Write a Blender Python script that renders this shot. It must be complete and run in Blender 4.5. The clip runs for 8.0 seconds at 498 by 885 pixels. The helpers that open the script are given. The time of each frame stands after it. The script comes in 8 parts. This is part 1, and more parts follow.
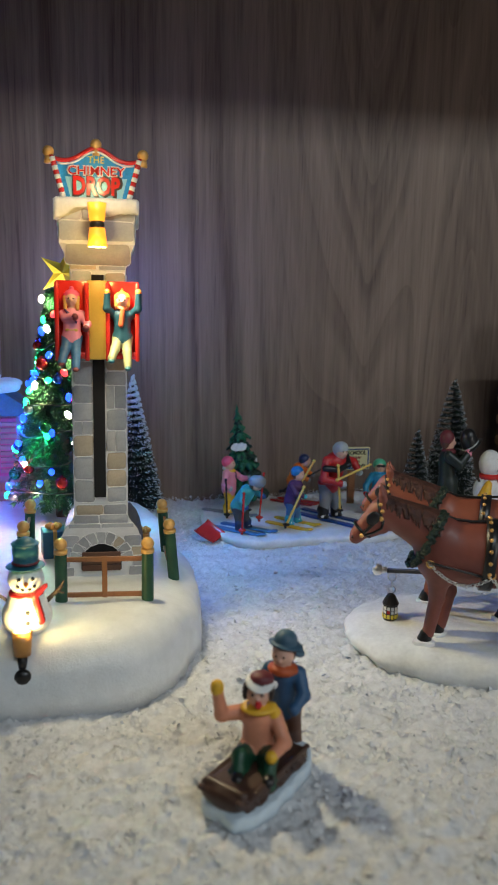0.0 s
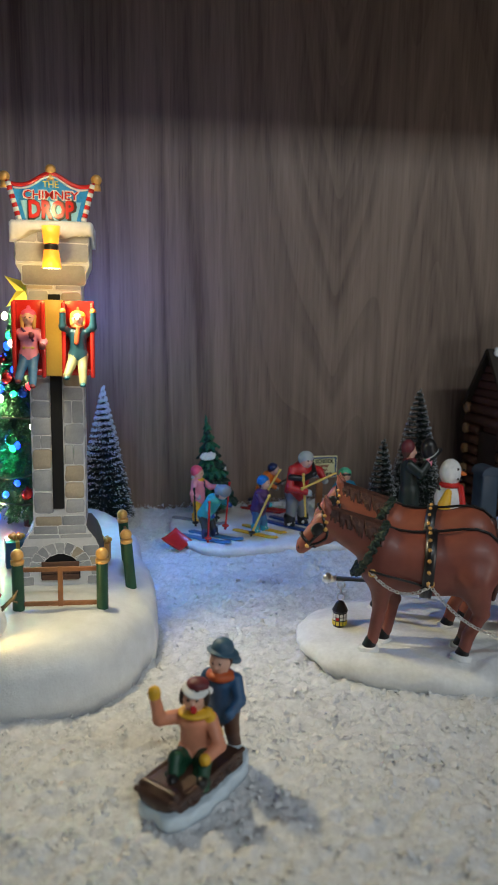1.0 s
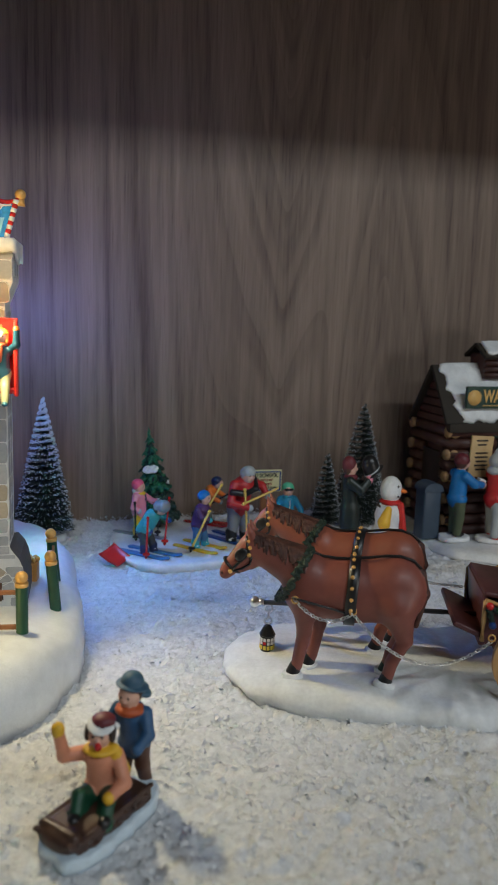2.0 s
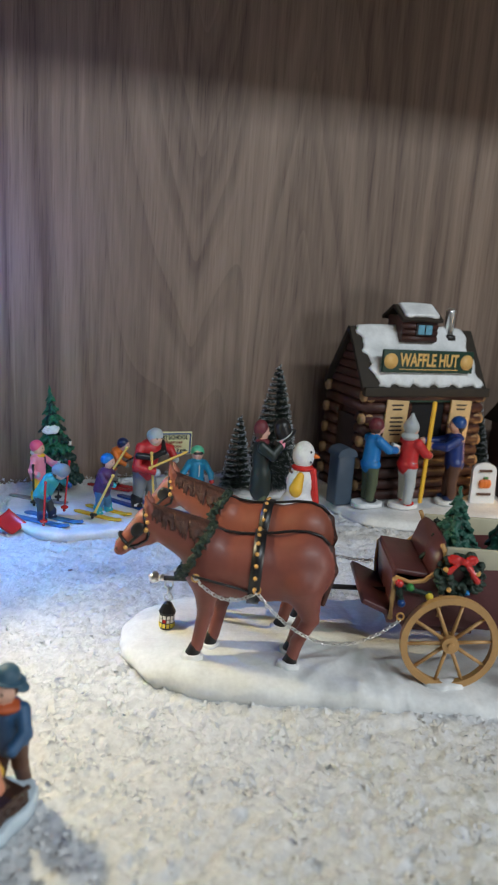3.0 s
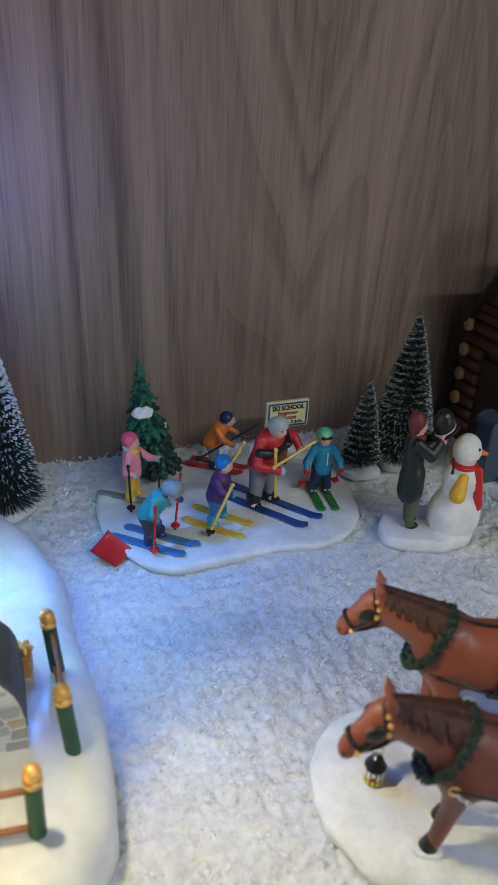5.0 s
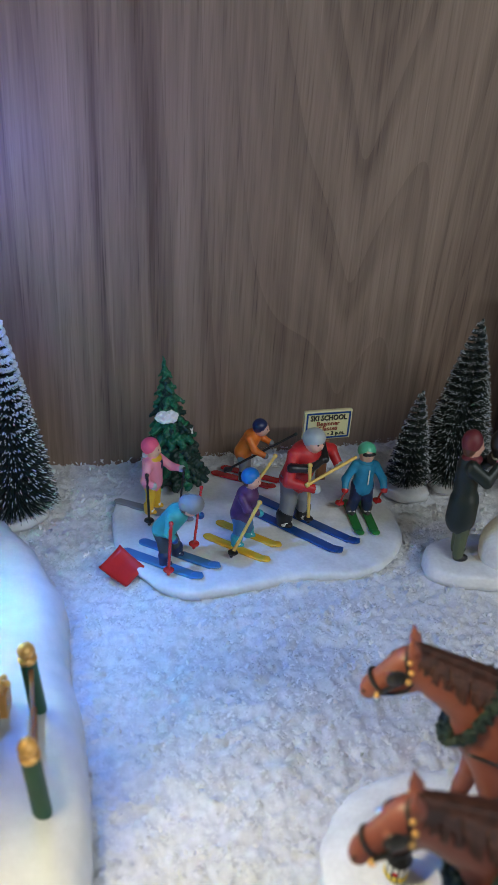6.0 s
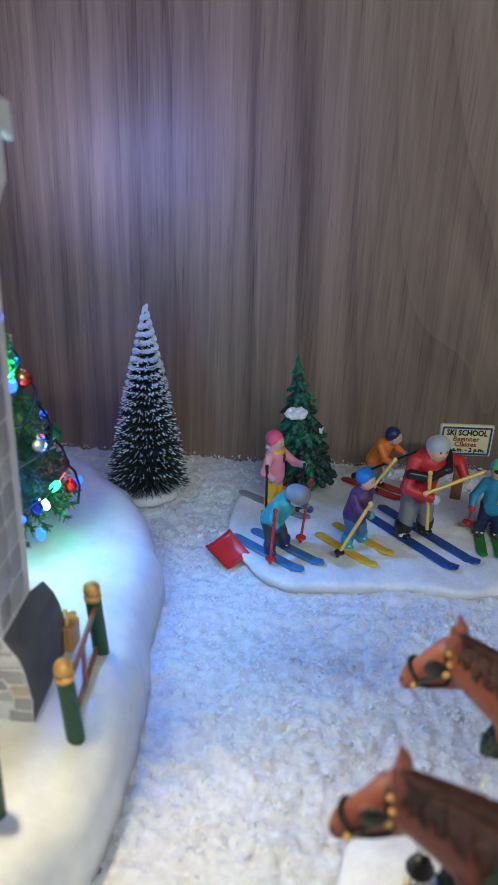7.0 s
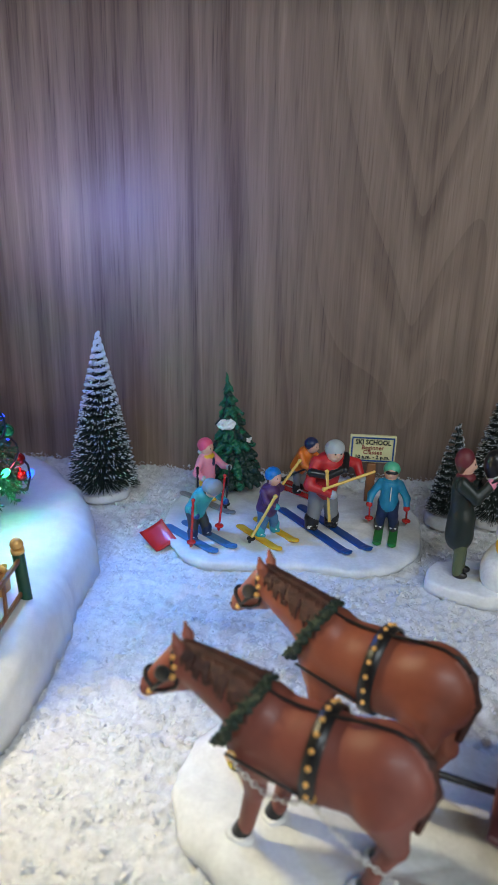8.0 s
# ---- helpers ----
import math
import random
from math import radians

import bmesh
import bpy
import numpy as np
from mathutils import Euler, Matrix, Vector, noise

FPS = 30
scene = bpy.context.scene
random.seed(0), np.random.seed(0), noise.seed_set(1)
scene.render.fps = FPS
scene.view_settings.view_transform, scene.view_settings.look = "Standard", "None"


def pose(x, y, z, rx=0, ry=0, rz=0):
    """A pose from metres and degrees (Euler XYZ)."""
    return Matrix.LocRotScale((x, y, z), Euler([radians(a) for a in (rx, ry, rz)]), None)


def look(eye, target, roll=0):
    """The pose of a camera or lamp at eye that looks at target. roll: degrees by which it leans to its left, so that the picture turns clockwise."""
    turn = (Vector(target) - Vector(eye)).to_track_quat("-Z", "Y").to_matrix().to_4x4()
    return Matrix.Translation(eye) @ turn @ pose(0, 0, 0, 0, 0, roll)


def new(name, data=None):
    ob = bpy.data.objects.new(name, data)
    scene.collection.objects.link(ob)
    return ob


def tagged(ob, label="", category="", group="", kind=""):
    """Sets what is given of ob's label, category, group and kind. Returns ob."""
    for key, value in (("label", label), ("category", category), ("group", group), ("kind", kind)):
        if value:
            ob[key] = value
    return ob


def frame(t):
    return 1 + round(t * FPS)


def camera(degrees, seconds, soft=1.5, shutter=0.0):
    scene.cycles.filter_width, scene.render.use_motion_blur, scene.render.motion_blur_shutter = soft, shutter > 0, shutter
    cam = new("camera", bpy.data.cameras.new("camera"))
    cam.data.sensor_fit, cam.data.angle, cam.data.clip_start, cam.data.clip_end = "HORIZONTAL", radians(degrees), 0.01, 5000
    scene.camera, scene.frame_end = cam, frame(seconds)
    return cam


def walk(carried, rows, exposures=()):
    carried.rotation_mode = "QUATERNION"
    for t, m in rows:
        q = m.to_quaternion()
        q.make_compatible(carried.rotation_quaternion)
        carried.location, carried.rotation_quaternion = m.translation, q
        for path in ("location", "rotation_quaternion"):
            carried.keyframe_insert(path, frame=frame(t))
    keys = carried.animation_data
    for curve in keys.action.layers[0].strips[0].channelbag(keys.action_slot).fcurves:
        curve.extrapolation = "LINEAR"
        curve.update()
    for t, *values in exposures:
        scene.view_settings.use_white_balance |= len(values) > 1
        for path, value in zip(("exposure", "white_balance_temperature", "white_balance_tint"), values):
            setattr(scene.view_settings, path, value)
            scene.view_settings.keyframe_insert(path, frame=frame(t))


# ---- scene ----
cam = camera(35.78, 8.0)
cam.data.dof.use_dof, cam.data.dof.focus_distance, cam.data.dof.aperture_fstop = True, 0.46, 19.0
PATH = [
    (0, (0.03269, 0.02440, 0.17738), (0.11062, 0.51050, 0.08998), 1.21),
    (0.5, (0.03596, 0.01760, 0.18062), (0.11444, 0.50365, 0.09347), 1.08),
    (1, (0.05379, 0.00790, 0.18564), (0.13411, 0.49395, 0.10017), 1.07),
    (1.2, (0.06600, 0.00445, 0.18767), (0.14480, 0.49125, 0.10507), 0.78),
    (2.3, (0.08315, 0.01865, 0.19813), (0.19806, 0.49693, 0.10847), 2.99),
    (2.5, (0.08998, 0.02459, 0.19547), (0.21627, 0.49902, 0.10079), 3.53),
    (3, (0.09238, 0.03907, 0.19712), (0.24187, 0.50321, 0.08654), 4.25),
    (3.5, (0.07851, 0.07402, 0.23969), (0.24003, 0.51944, 0.07998), 3.89),
    (4, (0.05195, 0.11981, 0.27599), (0.21755, 0.55074, 0.08395), 4.10),
    (4.5, (0.02623, 0.17642, 0.28073), (0.18244, 0.59878, 0.06347), 4.02),
    (4.7, (0.03436, 0.19679, 0.27641), (0.18541, 0.61720, 0.05180), 3.69),
    (5.8, (0.06647, 0.24164, 0.26750), (0.18592, 0.66756, 0.03441), 4.22),
    (6, (0.07350, 0.25354, 0.25737), (0.18254, 0.68310, 0.02589), 4.08),
    (6.5, (0.09673, 0.25600, 0.24571), (0.14443, 0.69845, 0.01777), 2.73),
    (7, (0.12301, 0.23727, 0.23411), (0.09643, 0.68984, 0.02322), 2.59),
    (7.5, (0.16528, 0.19706, 0.23310), (0.11479, 0.65442, 0.03747), 2.82),
    (8, (0.19814, 0.16316, 0.24299), (0.14483, 0.62541, 0.06001), 1.91),
]
walk(cam, [(t, look(eye, target, roll)) for t, eye, target, roll in PATH],
     exposures=[(0.0, -0.53), (1.2, -0.50), (2.5, -0.18), (3.0, 0.22), (3.5, 0.22), (4.0, 0.08), (4.5, -0.22), (6.0, -0.06), (7.0, 0.00), (8.0, 0.17)])

# ---- light ----
def lamp(name, kind, at, aim, energy, colour, size=0.01, size_y=None, spot=60, blend=0.5):
    data = bpy.data.lights.new(name, kind)
    data.energy, data.color = energy, colour
    if kind == "AREA":
        data.shape, data.size, data.size_y = "RECTANGLE", size, size_y or size
    else:
        data.shadow_soft_size = size
    if kind == "SPOT":
        data.spot_size, data.spot_blend = radians(spot), blend
    ob = new(name, data)
    ob.matrix_world = look(at, aim)
    return ob


world = bpy.data.worlds.new("room_air")
scene.world = world
world.use_nodes = True
world.node_tree.nodes["Background"].inputs[0].default_value = (0.75, 0.83, 1.0, 1)
world.node_tree.nodes["Background"].inputs[1].default_value = 0.010

# the room's ceiling tube, in front of and above the display
lamp("ceiling_tube_light", "AREA", (1.30, -1.90, 2.050), (1.30, 0.45, 0.2), 50, (0.84, 0.94, 1.0), 2.6, 0.13)
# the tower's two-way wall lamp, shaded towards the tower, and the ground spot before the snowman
lamp("tower_lamp_down", "SPOT", (0.0195, 0.4140, 0.2015), (0.0945, 0.3640, 0.1395), 1.70, (1.0, 0.86, 0.54), 0.006, spot=156, blend=1.0)
# two free points before the shades, added to brighten seats, neck and name board
lamp("tower_lamp_spill", "POINT", (0.0175, 0.4030, 0.1970), (0, 0, 0), 0.050, (1.0, 0.64, 0.16), 0.003)
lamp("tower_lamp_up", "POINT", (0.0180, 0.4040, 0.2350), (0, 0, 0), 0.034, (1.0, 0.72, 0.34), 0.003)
lamp("snowman_spot", "SPOT", (-0.0126, 0.3462, 0.0388), (-0.0105, 0.366, 0.0430), 0.15, (1.0, 0.72, 0.24), 0.003, spot=138)
# unseen fill lamp added at the front right to brighten snow, base and stall
lamp("house_light_warm", "POINT", (0.56, 0.10, 0.110), (0, 0, 0), 1.15, (1.0, 0.93, 0.88), 0.06)
# the lit cottage beyond the stall
lamp("house_light_amber", "POINT", (0.562, 0.600, 0.058), (0, 0, 0), 0.10, (1.0, 0.55, 0.16), 0.010)
# the coloured bulbs on the tall fir
lamp("bulb_light_blue", "POINT", (0.016, 0.572, 0.172), (0, 0, 0), 0.24, (0.06, 0.18, 1.0), 0.012)
lamp("bulb_light_blue", "SPOT", (0.047, 0.566, 0.170), (0.140, 0.505, 0.0), 1.15, (0.05, 0.27, 1.0), 0.004, spot=84, blend=0.9)
lamp("bulb_light_blue", "POINT", (-0.056, 0.540, 0.085), (0, 0, 0), 0.12, (0.07, 0.16, 1.0), 0.004)
lamp("bulb_light_rose", "SPOT", (-0.026, 0.578, 0.172), (0.020, 0.707, 0.260), 0.42, (0.64, 0.58, 1.0), 0.010, spot=128, blend=1.0)
lamp("bulb_light_blue", "SPOT", (0.022, 0.594, 0.190), (0.066, 0.707, 0.205), 0.21, (0.08, 0.16, 1.0), 0.012, spot=110, blend=1.0)
lamp("bulb_light_green", "POINT", (0.026, 0.540, 0.050), (0, 0, 0), 0.004, (0.05, 1.0, 0.65), 0.002)
GLOW = {"w": (1.0, 0.88, 0.45), "b": (0.03, 0.14, 1.0), "g": (0.03, 1.0, 0.40), "r": (1.0, 0.06, 0.08)}
for turn, high, tint in ((205, 0.112, "g"), (235, 0.094, "w"), (198, 0.070, "b"), (240, 0.060, "g"), (215, 0.045, "r"), (190, 0.030, "b"), (248, 0.032, "w"),
                         (-50, 0.115, "w"), (-20, 0.094, "g"), (-45, 0.074, "w"), (-12, 0.056, "b"), (-40, 0.044, "b"), (0, 0.034, "r"), (-28, 0.027, "g"), (-105, 0.150, "w")):
    out = 0.0335 * (1 - (high - 0.012) / 0.146) + 0.0055
    spot_at = pose(-0.0125, 0.5560, 0.031, 11, 0, 0) @ Vector((out * math.cos(radians(turn)), out * math.sin(radians(turn)), high))
    lamp("bulb_light_small", "POINT", tuple(spot_at), (0, 0, 0), (0.085 if tint == "b" else 0.060) * (0.22 if turn < 90 and high < 0.08 else 1.0), GLOW[tint], 0.002)

# with the last row above, added before the star to brighten its front
lamp("bulb_light_small", "POINT", tuple(pose(-0.0125, 0.5560, 0.031, 11, 0, 0) @ Vector((-0.0040, -0.0330, 0.1580))), (0, 0, 0), 0.030, GLOW["w"], 0.002)

# ---- materials ----
def nodes_of(m):
    return m.node_tree.nodes, m.node_tree.links


def mat(name, colour, rough=0.5, metal=0.0, vary=0.12, scale=120.0, bump=0.15, coat=0.0, emit=None, glow=0.0,
        each=0.0, sheen=0.0, sub=0.0):
    """Painted or natural surface: base colour with two scales of variation and a fine relief."""
    m = bpy.data.materials.new(name)
    m.use_nodes = True
    ns, ln = nodes_of(m)
    p = ns["Principled BSDF"]
    p.inputs["Roughness"].default_value = rough
    p.inputs["Metallic"].default_value = metal
    p.inputs["Coat Weight"].default_value = coat
    p.inputs["Coat Roughness"].default_value = 0.15
    p.inputs["Sheen Weight"].default_value = sheen
    if sub:
        p.inputs["Subsurface Weight"].default_value = sub
        p.inputs["Subsurface Radius"].default_value = (1, 1, 1)
        p.inputs["Subsurface Scale"].default_value = 0.003
    co = ns.new("ShaderNodeTexCoord")
    a, b = ns.new("ShaderNodeTexNoise"), ns.new("ShaderNodeTexNoise")
    a.inputs["Scale"].default_value, b.inputs["Scale"].default_value = scale, scale * 7
    a.inputs["Detail"].default_value = b.inputs["Detail"].default_value = 3
    for n in (a, b):
        ln.new(co.outputs["Object"], n.inputs["Vector"])
    add = ns.new("ShaderNodeMath")
    add.operation = "MULTIPLY_ADD"
    add.inputs[1].default_value = 0.45
    ln.new(b.outputs[0], add.inputs[0])
    ln.new(a.outputs[0], add.inputs[2])
    mix = ns.new("ShaderNodeMapRange")
    mix.inputs["From Min"].default_value, mix.inputs["From Max"].default_value = 0.45, 1.0
    mix.inputs["To Min"].default_value, mix.inputs["To Max"].default_value = 1 - vary, 1 + vary
    ln.new(add.outputs[0], mix.inputs["Value"])
    factor = mix.outputs[0]
    if each:
        info, ran, mul = ns.new("ShaderNodeObjectInfo"), ns.new("ShaderNodeMapRange"), ns.new("ShaderNodeMath")
        ran.inputs["To Min"].default_value, ran.inputs["To Max"].default_value = 1 - each, 1 + each
        ln.new(info.outputs["Random"], ran.inputs["Value"])
        mul.operation = "MULTIPLY"
        ln.new(factor, mul.inputs[0])
        ln.new(ran.outputs[0], mul.inputs[1])
        factor = mul.outputs[0]
    tone = ns.new("ShaderNodeVectorMath")
    tone.operation = "SCALE"
    tone.inputs[0].default_value = colour
    ln.new(factor, tone.inputs["Scale"])
    ln.new(tone.outputs[0], p.inputs["Base Color"])
    if bump:
        bp = ns.new("ShaderNodeBump")
        bp.inputs["Strength"].default_value = bump
        bp.inputs["Distance"].default_value = 0.0006
        ln.new(add.outputs[0], bp.inputs["Height"])
        ln.new(bp.outputs[0], p.inputs["Normal"])
    if emit:
        p.inputs["Emission Color"].default_value = (*emit, 1)
        p.inputs["Emission Strength"].default_value = glow
    return m


def walnut():
    """Walnut board: tall cathedral figure, fine vertical pores and soft dark streaks."""
    m = bpy.data.materials.new("walnut_board")
    m.use_nodes = True
    ns, ln = nodes_of(m)
    p = ns["Principled BSDF"]
    co, sep = ns.new("ShaderNodeTexCoord"), ns.new("ShaderNodeSeparateXYZ")
    ln.new(co.outputs["Object"], sep.inputs[0])

    def op(kind, a, b=None, c=None):
        n = ns.new("ShaderNodeMath")
        n.operation = kind
        for i, value in enumerate((a, b, c)):
            if value is None:
                continue
            if isinstance(value, (int, float)):
                n.inputs[i].default_value = value
            else:
                ln.new(value, n.inputs[i])
        return n.outputs[0]

    def noise_at(sx, sz, scale, detail=4, shift=0.0):
        mp, n = ns.new("ShaderNodeMapping"), ns.new("ShaderNodeTexNoise")
        mp.inputs["Scale"].default_value = (sx, 1, sz)
        mp.inputs["Location"].default_value = (shift, shift, 0)
        ln.new(co.outputs["Object"], mp.inputs[0])
        ln.new(mp.outputs[0], n.inputs["Vector"])
        n.inputs["Scale"].default_value, n.inputs["Detail"].default_value = scale, detail
        return n.outputs[0]

    def along(value, scale, detail, seed):
        """Irregular bands along one coordinate, drifting slowly with the height."""
        v, n = ns.new("ShaderNodeCombineXYZ"), ns.new("ShaderNodeTexNoise")
        ln.new(value, v.inputs[0])
        ln.new(op("MULTIPLY", z, 0.02), v.inputs[1])
        v.inputs[2].default_value = seed
        ln.new(v.outputs[0], n.inputs["Vector"])
        n.inputs["Scale"].default_value, n.inputs["Detail"].default_value = scale, detail
        n.inputs["Roughness"].default_value = 0.6
        return n.outputs[0]

    x, z = sep.outputs[0], sep.outputs[2]
    warp = op("MULTIPLY", op("SUBTRACT", noise_at(1, 0.22, 6, 3), 0.5), 0.040)
    xw = op("ADD", x, warp)

    def cathedral(middle, reach):
        """Distance across the grain from the middle of one figure, whose arches close along the height."""
        dx = op("SUBTRACT", xw, middle)
        fall = op("DIVIDE", reach, op("ADD", op("MULTIPLY", op("MULTIPLY", dx, dx), 260.0), 1.0))
        return op("ADD", op("SQRT", op("ADD", op("MULTIPLY", dx, dx), 0.00003)), fall)
    vee = cathedral(0.2500, op("MAXIMUM", op("SUBTRACT", 0.104, op("MULTIPLY", z, 0.20)), 0.0))
    arch = cathedral(0.3440, op("MAXIMUM", op("ADD", 0.022, op("MULTIPLY", z, 0.11)), 0.0))
    side = ns.new("ShaderNodeMapRange")
    side.interpolation_type = "SMOOTHSTEP"
    side.inputs["From Min"].default_value, side.inputs["From Max"].default_value = 0.270, 0.320
    ln.new(x, side.inputs["Value"])
    ring = op("ADD", op("MULTIPLY", vee, op("SUBTRACT", 1.0, side.outputs[0])), op("MULTIPLY", arch, side.outputs[0]))
    bands = along(ring, 46.0, 3, 0.0)
    lines = along(ring, 130.0, 2, 4.0)
    pores = noise_at(1, 0.030, 700, 3, 1.0)
    dashes = noise_at(1, 0.030, 900, 2, 3.0)
    broad = noise_at(1, 0.10, 9, 2, 5.0)
    streaks = noise_at(1, 0.022, 150, 4, 7.0)
    rings = op("FRACT", op("ADD", op("MULTIPLY", ring, 62.0), op("MULTIPLY", bands, 1.6)))
    tone = op("ADD", op("MULTIPLY", bands, 0.56), op("MULTIPLY", lines, 0.16))
    tone = op("ADD", tone, op("MULTIPLY", op("SUBTRACT", streaks, 0.48), 0.30))
    tone = op("ADD", tone, op("MULTIPLY", op("SUBTRACT", rings, 0.45), 0.065))
    tone = op("ADD", tone, op("ADD", op("MULTIPLY", broad, 0.42), 0.006))
    tone = op("ADD", tone, op("MULTIPLY", op("SUBTRACT", pores, 0.5), 0.20))
    tone = op("SUBTRACT", tone, op("MULTIPLY", op("MAXIMUM", op("SUBTRACT", dashes, 0.56), 0.0), 0.5))
    ramp = ns.new("ShaderNodeValToRGB")
    e = ramp.color_ramp.elements
    e[0].position, e[0].color = 0.40, (0.088, 0.052, 0.037, 1)
    e[1].position, e[1].color = 0.78, (0.325, 0.232, 0.172, 1)
    mid = ramp.color_ramp.elements.new(0.58)
    mid.color = (0.204, 0.141, 0.103, 1)
    ln.new(tone, ramp.inputs[0])
    ln.new(ramp.outputs[0], p.inputs["Base Color"])
    p.inputs["Roughness"].default_value = 0.50
    p.inputs["Specular IOR Level"].default_value = 0.55
    bp = ns.new("ShaderNodeBump")
    bp.inputs["Strength"].default_value, bp.inputs["Distance"].default_value = 0.12, 0.0004
    ln.new(pores, bp.inputs["Height"])
    ln.new(bp.outputs[0], p.inputs["Normal"])
    return m


WALNUT = walnut()
SNOW = mat("loose_snow", (0.68, 0.69, 0.71), 0.85, vary=0.18, scale=260, bump=0.6)
FLAKE = mat("snow_flakes", (0.72, 0.73, 0.74), 0.55, vary=0.14, scale=160, bump=0.0)
GLAZE = mat("glazed_white_resin", (0.70, 0.73, 0.755), 0.48, vary=0.07, scale=150, bump=0.55, coat=0.14)
MATTE_SNOW = mat("matte_white_resin", (0.75, 0.765, 0.77), 0.62, vary=0.15, scale=70, bump=0.5)
HORSE = mat("chestnut_resin", (0.222, 0.064, 0.046), 0.50, vary=0.14, scale=45, bump=0.12, coat=0.06)
HORSE_B = mat("bay_resin", (0.240, 0.068, 0.040), 0.47, vary=0.14, scale=45, bump=0.12, coat=0.06)
MANE = mat("dark_mane", (0.058, 0.020, 0.014), 0.6, vary=0.6, scale=330, bump=1.0)
BLACK = mat("black_paint", (0.012, 0.012, 0.013), 0.32, vary=0.2)
# near-black that stands in for the shade inside slot, hearth and hatch
OPENING_SHADE = mat("opening_shade_black", (0.006, 0.006, 0.007), 0.9, vary=0.1)
GOLD = mat("gold_paint", (0.74, 0.42, 0.13), 0.32, 0.35, vary=0.15)
STARGOLD = mat("gold_plating", (0.98, 0.72, 0.10), 0.24, 0.05, vary=0.08)
SILVER = mat("silver_metal", (0.82, 0.82, 0.80), 0.30, 1.0, vary=0.1)
POST_GREEN = mat("dark_green_paint", (0.012, 0.070, 0.036), 0.48, vary=0.2)
RAIL = mat("brown_rail_paint", (0.26, 0.105, 0.042), 0.45, vary=0.2)
MORTAR = mat("pale_mortar", (0.70, 0.70, 0.70), 0.6, vary=0.08)
STONE = mat("grey_stone", (0.385, 0.392, 0.405), 0.55, vary=0.14, each=0.16, scale=140, bump=0.3)
TAN_STONE = mat("tan_stone", (0.42, 0.355, 0.265), 0.55, vary=0.14, each=0.12, scale=140, bump=0.3)
DARK_STONE = mat("dark_grey_side", (0.105, 0.107, 0.115), 0.55, vary=0.12)
RED = mat("red_gloss", (0.55, 0.022, 0.020), 0.25, vary=0.08, coat=0.3)
JACKET_RED = mat("jacket_red_paint", (0.48, 0.020, 0.022), 0.45, vary=0.2, scale=180)
SEAT_RED = mat("seat_red_gloss", (0.66, 0.030, 0.022), 0.22, vary=0.05, coat=0.4)
YELLOW_PLATE = mat("ochre_plate", (0.56, 0.38, 0.07), 0.35, vary=0.06)
SKIN = mat("doll_skin", (0.68, 0.40, 0.30), 0.45, vary=0.06)
PINK = mat("pink_paint", (0.78, 0.27, 0.36), 0.5, vary=0.08)
HOT_PINK = mat("rose_paint", (0.75, 0.10, 0.20), 0.5, vary=0.08)
PEACH = mat("peach_paint", (0.66, 0.27, 0.16), 0.5, vary=0.1)
YELLOW = mat("yellow_paint", (0.75, 0.43, 0.03), 0.45, vary=0.08)
POLE_YELLOW = mat("pole_yellow_paint", (0.78, 0.52, 0.12), 0.4, vary=0.06)
ORANGE = mat("orange_paint", (0.72, 0.17, 0.02), 0.45, vary=0.08)
SCARF_ORANGE = mat("rust_orange_paint", (0.50, 0.10, 0.03), 0.5, vary=0.1)
SKY = mat("sky_blue_paint", (0.006, 0.165, 0.46), 0.42, vary=0.08)
TURQ = mat("turquoise_paint", (0.035, 0.36, 0.42), 0.42, vary=0.1)
SUIT = mat("petrol_blue_paint", (0.018, 0.25, 0.43), 0.42, vary=0.2, scale=200)
TEAL = mat("teal_paint", (0.015, 0.115, 0.16), 0.42, vary=0.1)
JUMPER = mat("deep_teal_paint", (0.008, 0.052, 0.080), 0.45, vary=0.15)
WASHED = mat("washed_yellow_paint", (0.30, 0.29, 0.15), 0.5, vary=0.15)
NAVY = mat("navy_paint", (0.014, 0.026, 0.085), 0.4, vary=0.15)
COAT_BLUE = mat("worn_blue_paint", (0.028, 0.095, 0.21), 0.5, vary=0.2, scale=200)
SKI_BLUE = mat("ski_blue_paint", (0.007, 0.060, 0.24), 0.3, vary=0.06, coat=0.2)
SKI_PALE = mat("ski_pale_blue_paint", (0.050, 0.18, 0.38), 0.35, vary=0.06)
GREY = mat("grey_paint", (0.215, 0.225, 0.235), 0.5, vary=0.08)
PALE_GREY = mat("pale_grey_paint", (0.40, 0.44, 0.45), 0.5, vary=0.08)
ROYAL = mat("royal_blue_paint", (0.008, 0.030, 0.165), 0.35, vary=0.15)
BIN_GREY = mat("slate_bin_paint", (0.050, 0.076, 0.110), 0.4, vary=0.12)
CHARCOAL = mat("charcoal_paint", (0.045, 0.048, 0.050), 0.5, vary=0.15)
OVERCOAT = mat("dark_green_coat", (0.010, 0.019, 0.017), 0.42, vary=0.2)
OLIVE = mat("olive_paint", (0.085, 0.105, 0.055), 0.5, vary=0.12)
MAROON = mat("maroon_paint", (0.135, 0.022, 0.030), 0.5, vary=0.12)
PURPLE = mat("purple_paint", (0.085, 0.030, 0.105), 0.5, vary=0.35, scale=260)
BROWN = mat("brown_paint", (0.095, 0.042, 0.026), 0.5, vary=0.2)
HAIR = mat("dark_hair", (0.030, 0.018, 0.013), 0.5, vary=0.2)
BLOND = mat("blond_hair", (0.62, 0.33, 0.08), 0.5, vary=0.12)
GREEN = mat("green_paint", (0.025, 0.20, 0.045), 0.38, vary=0.1)
MINT = mat("mint_helmet_paint", (0.10, 0.50, 0.30), 0.35, vary=0.08)
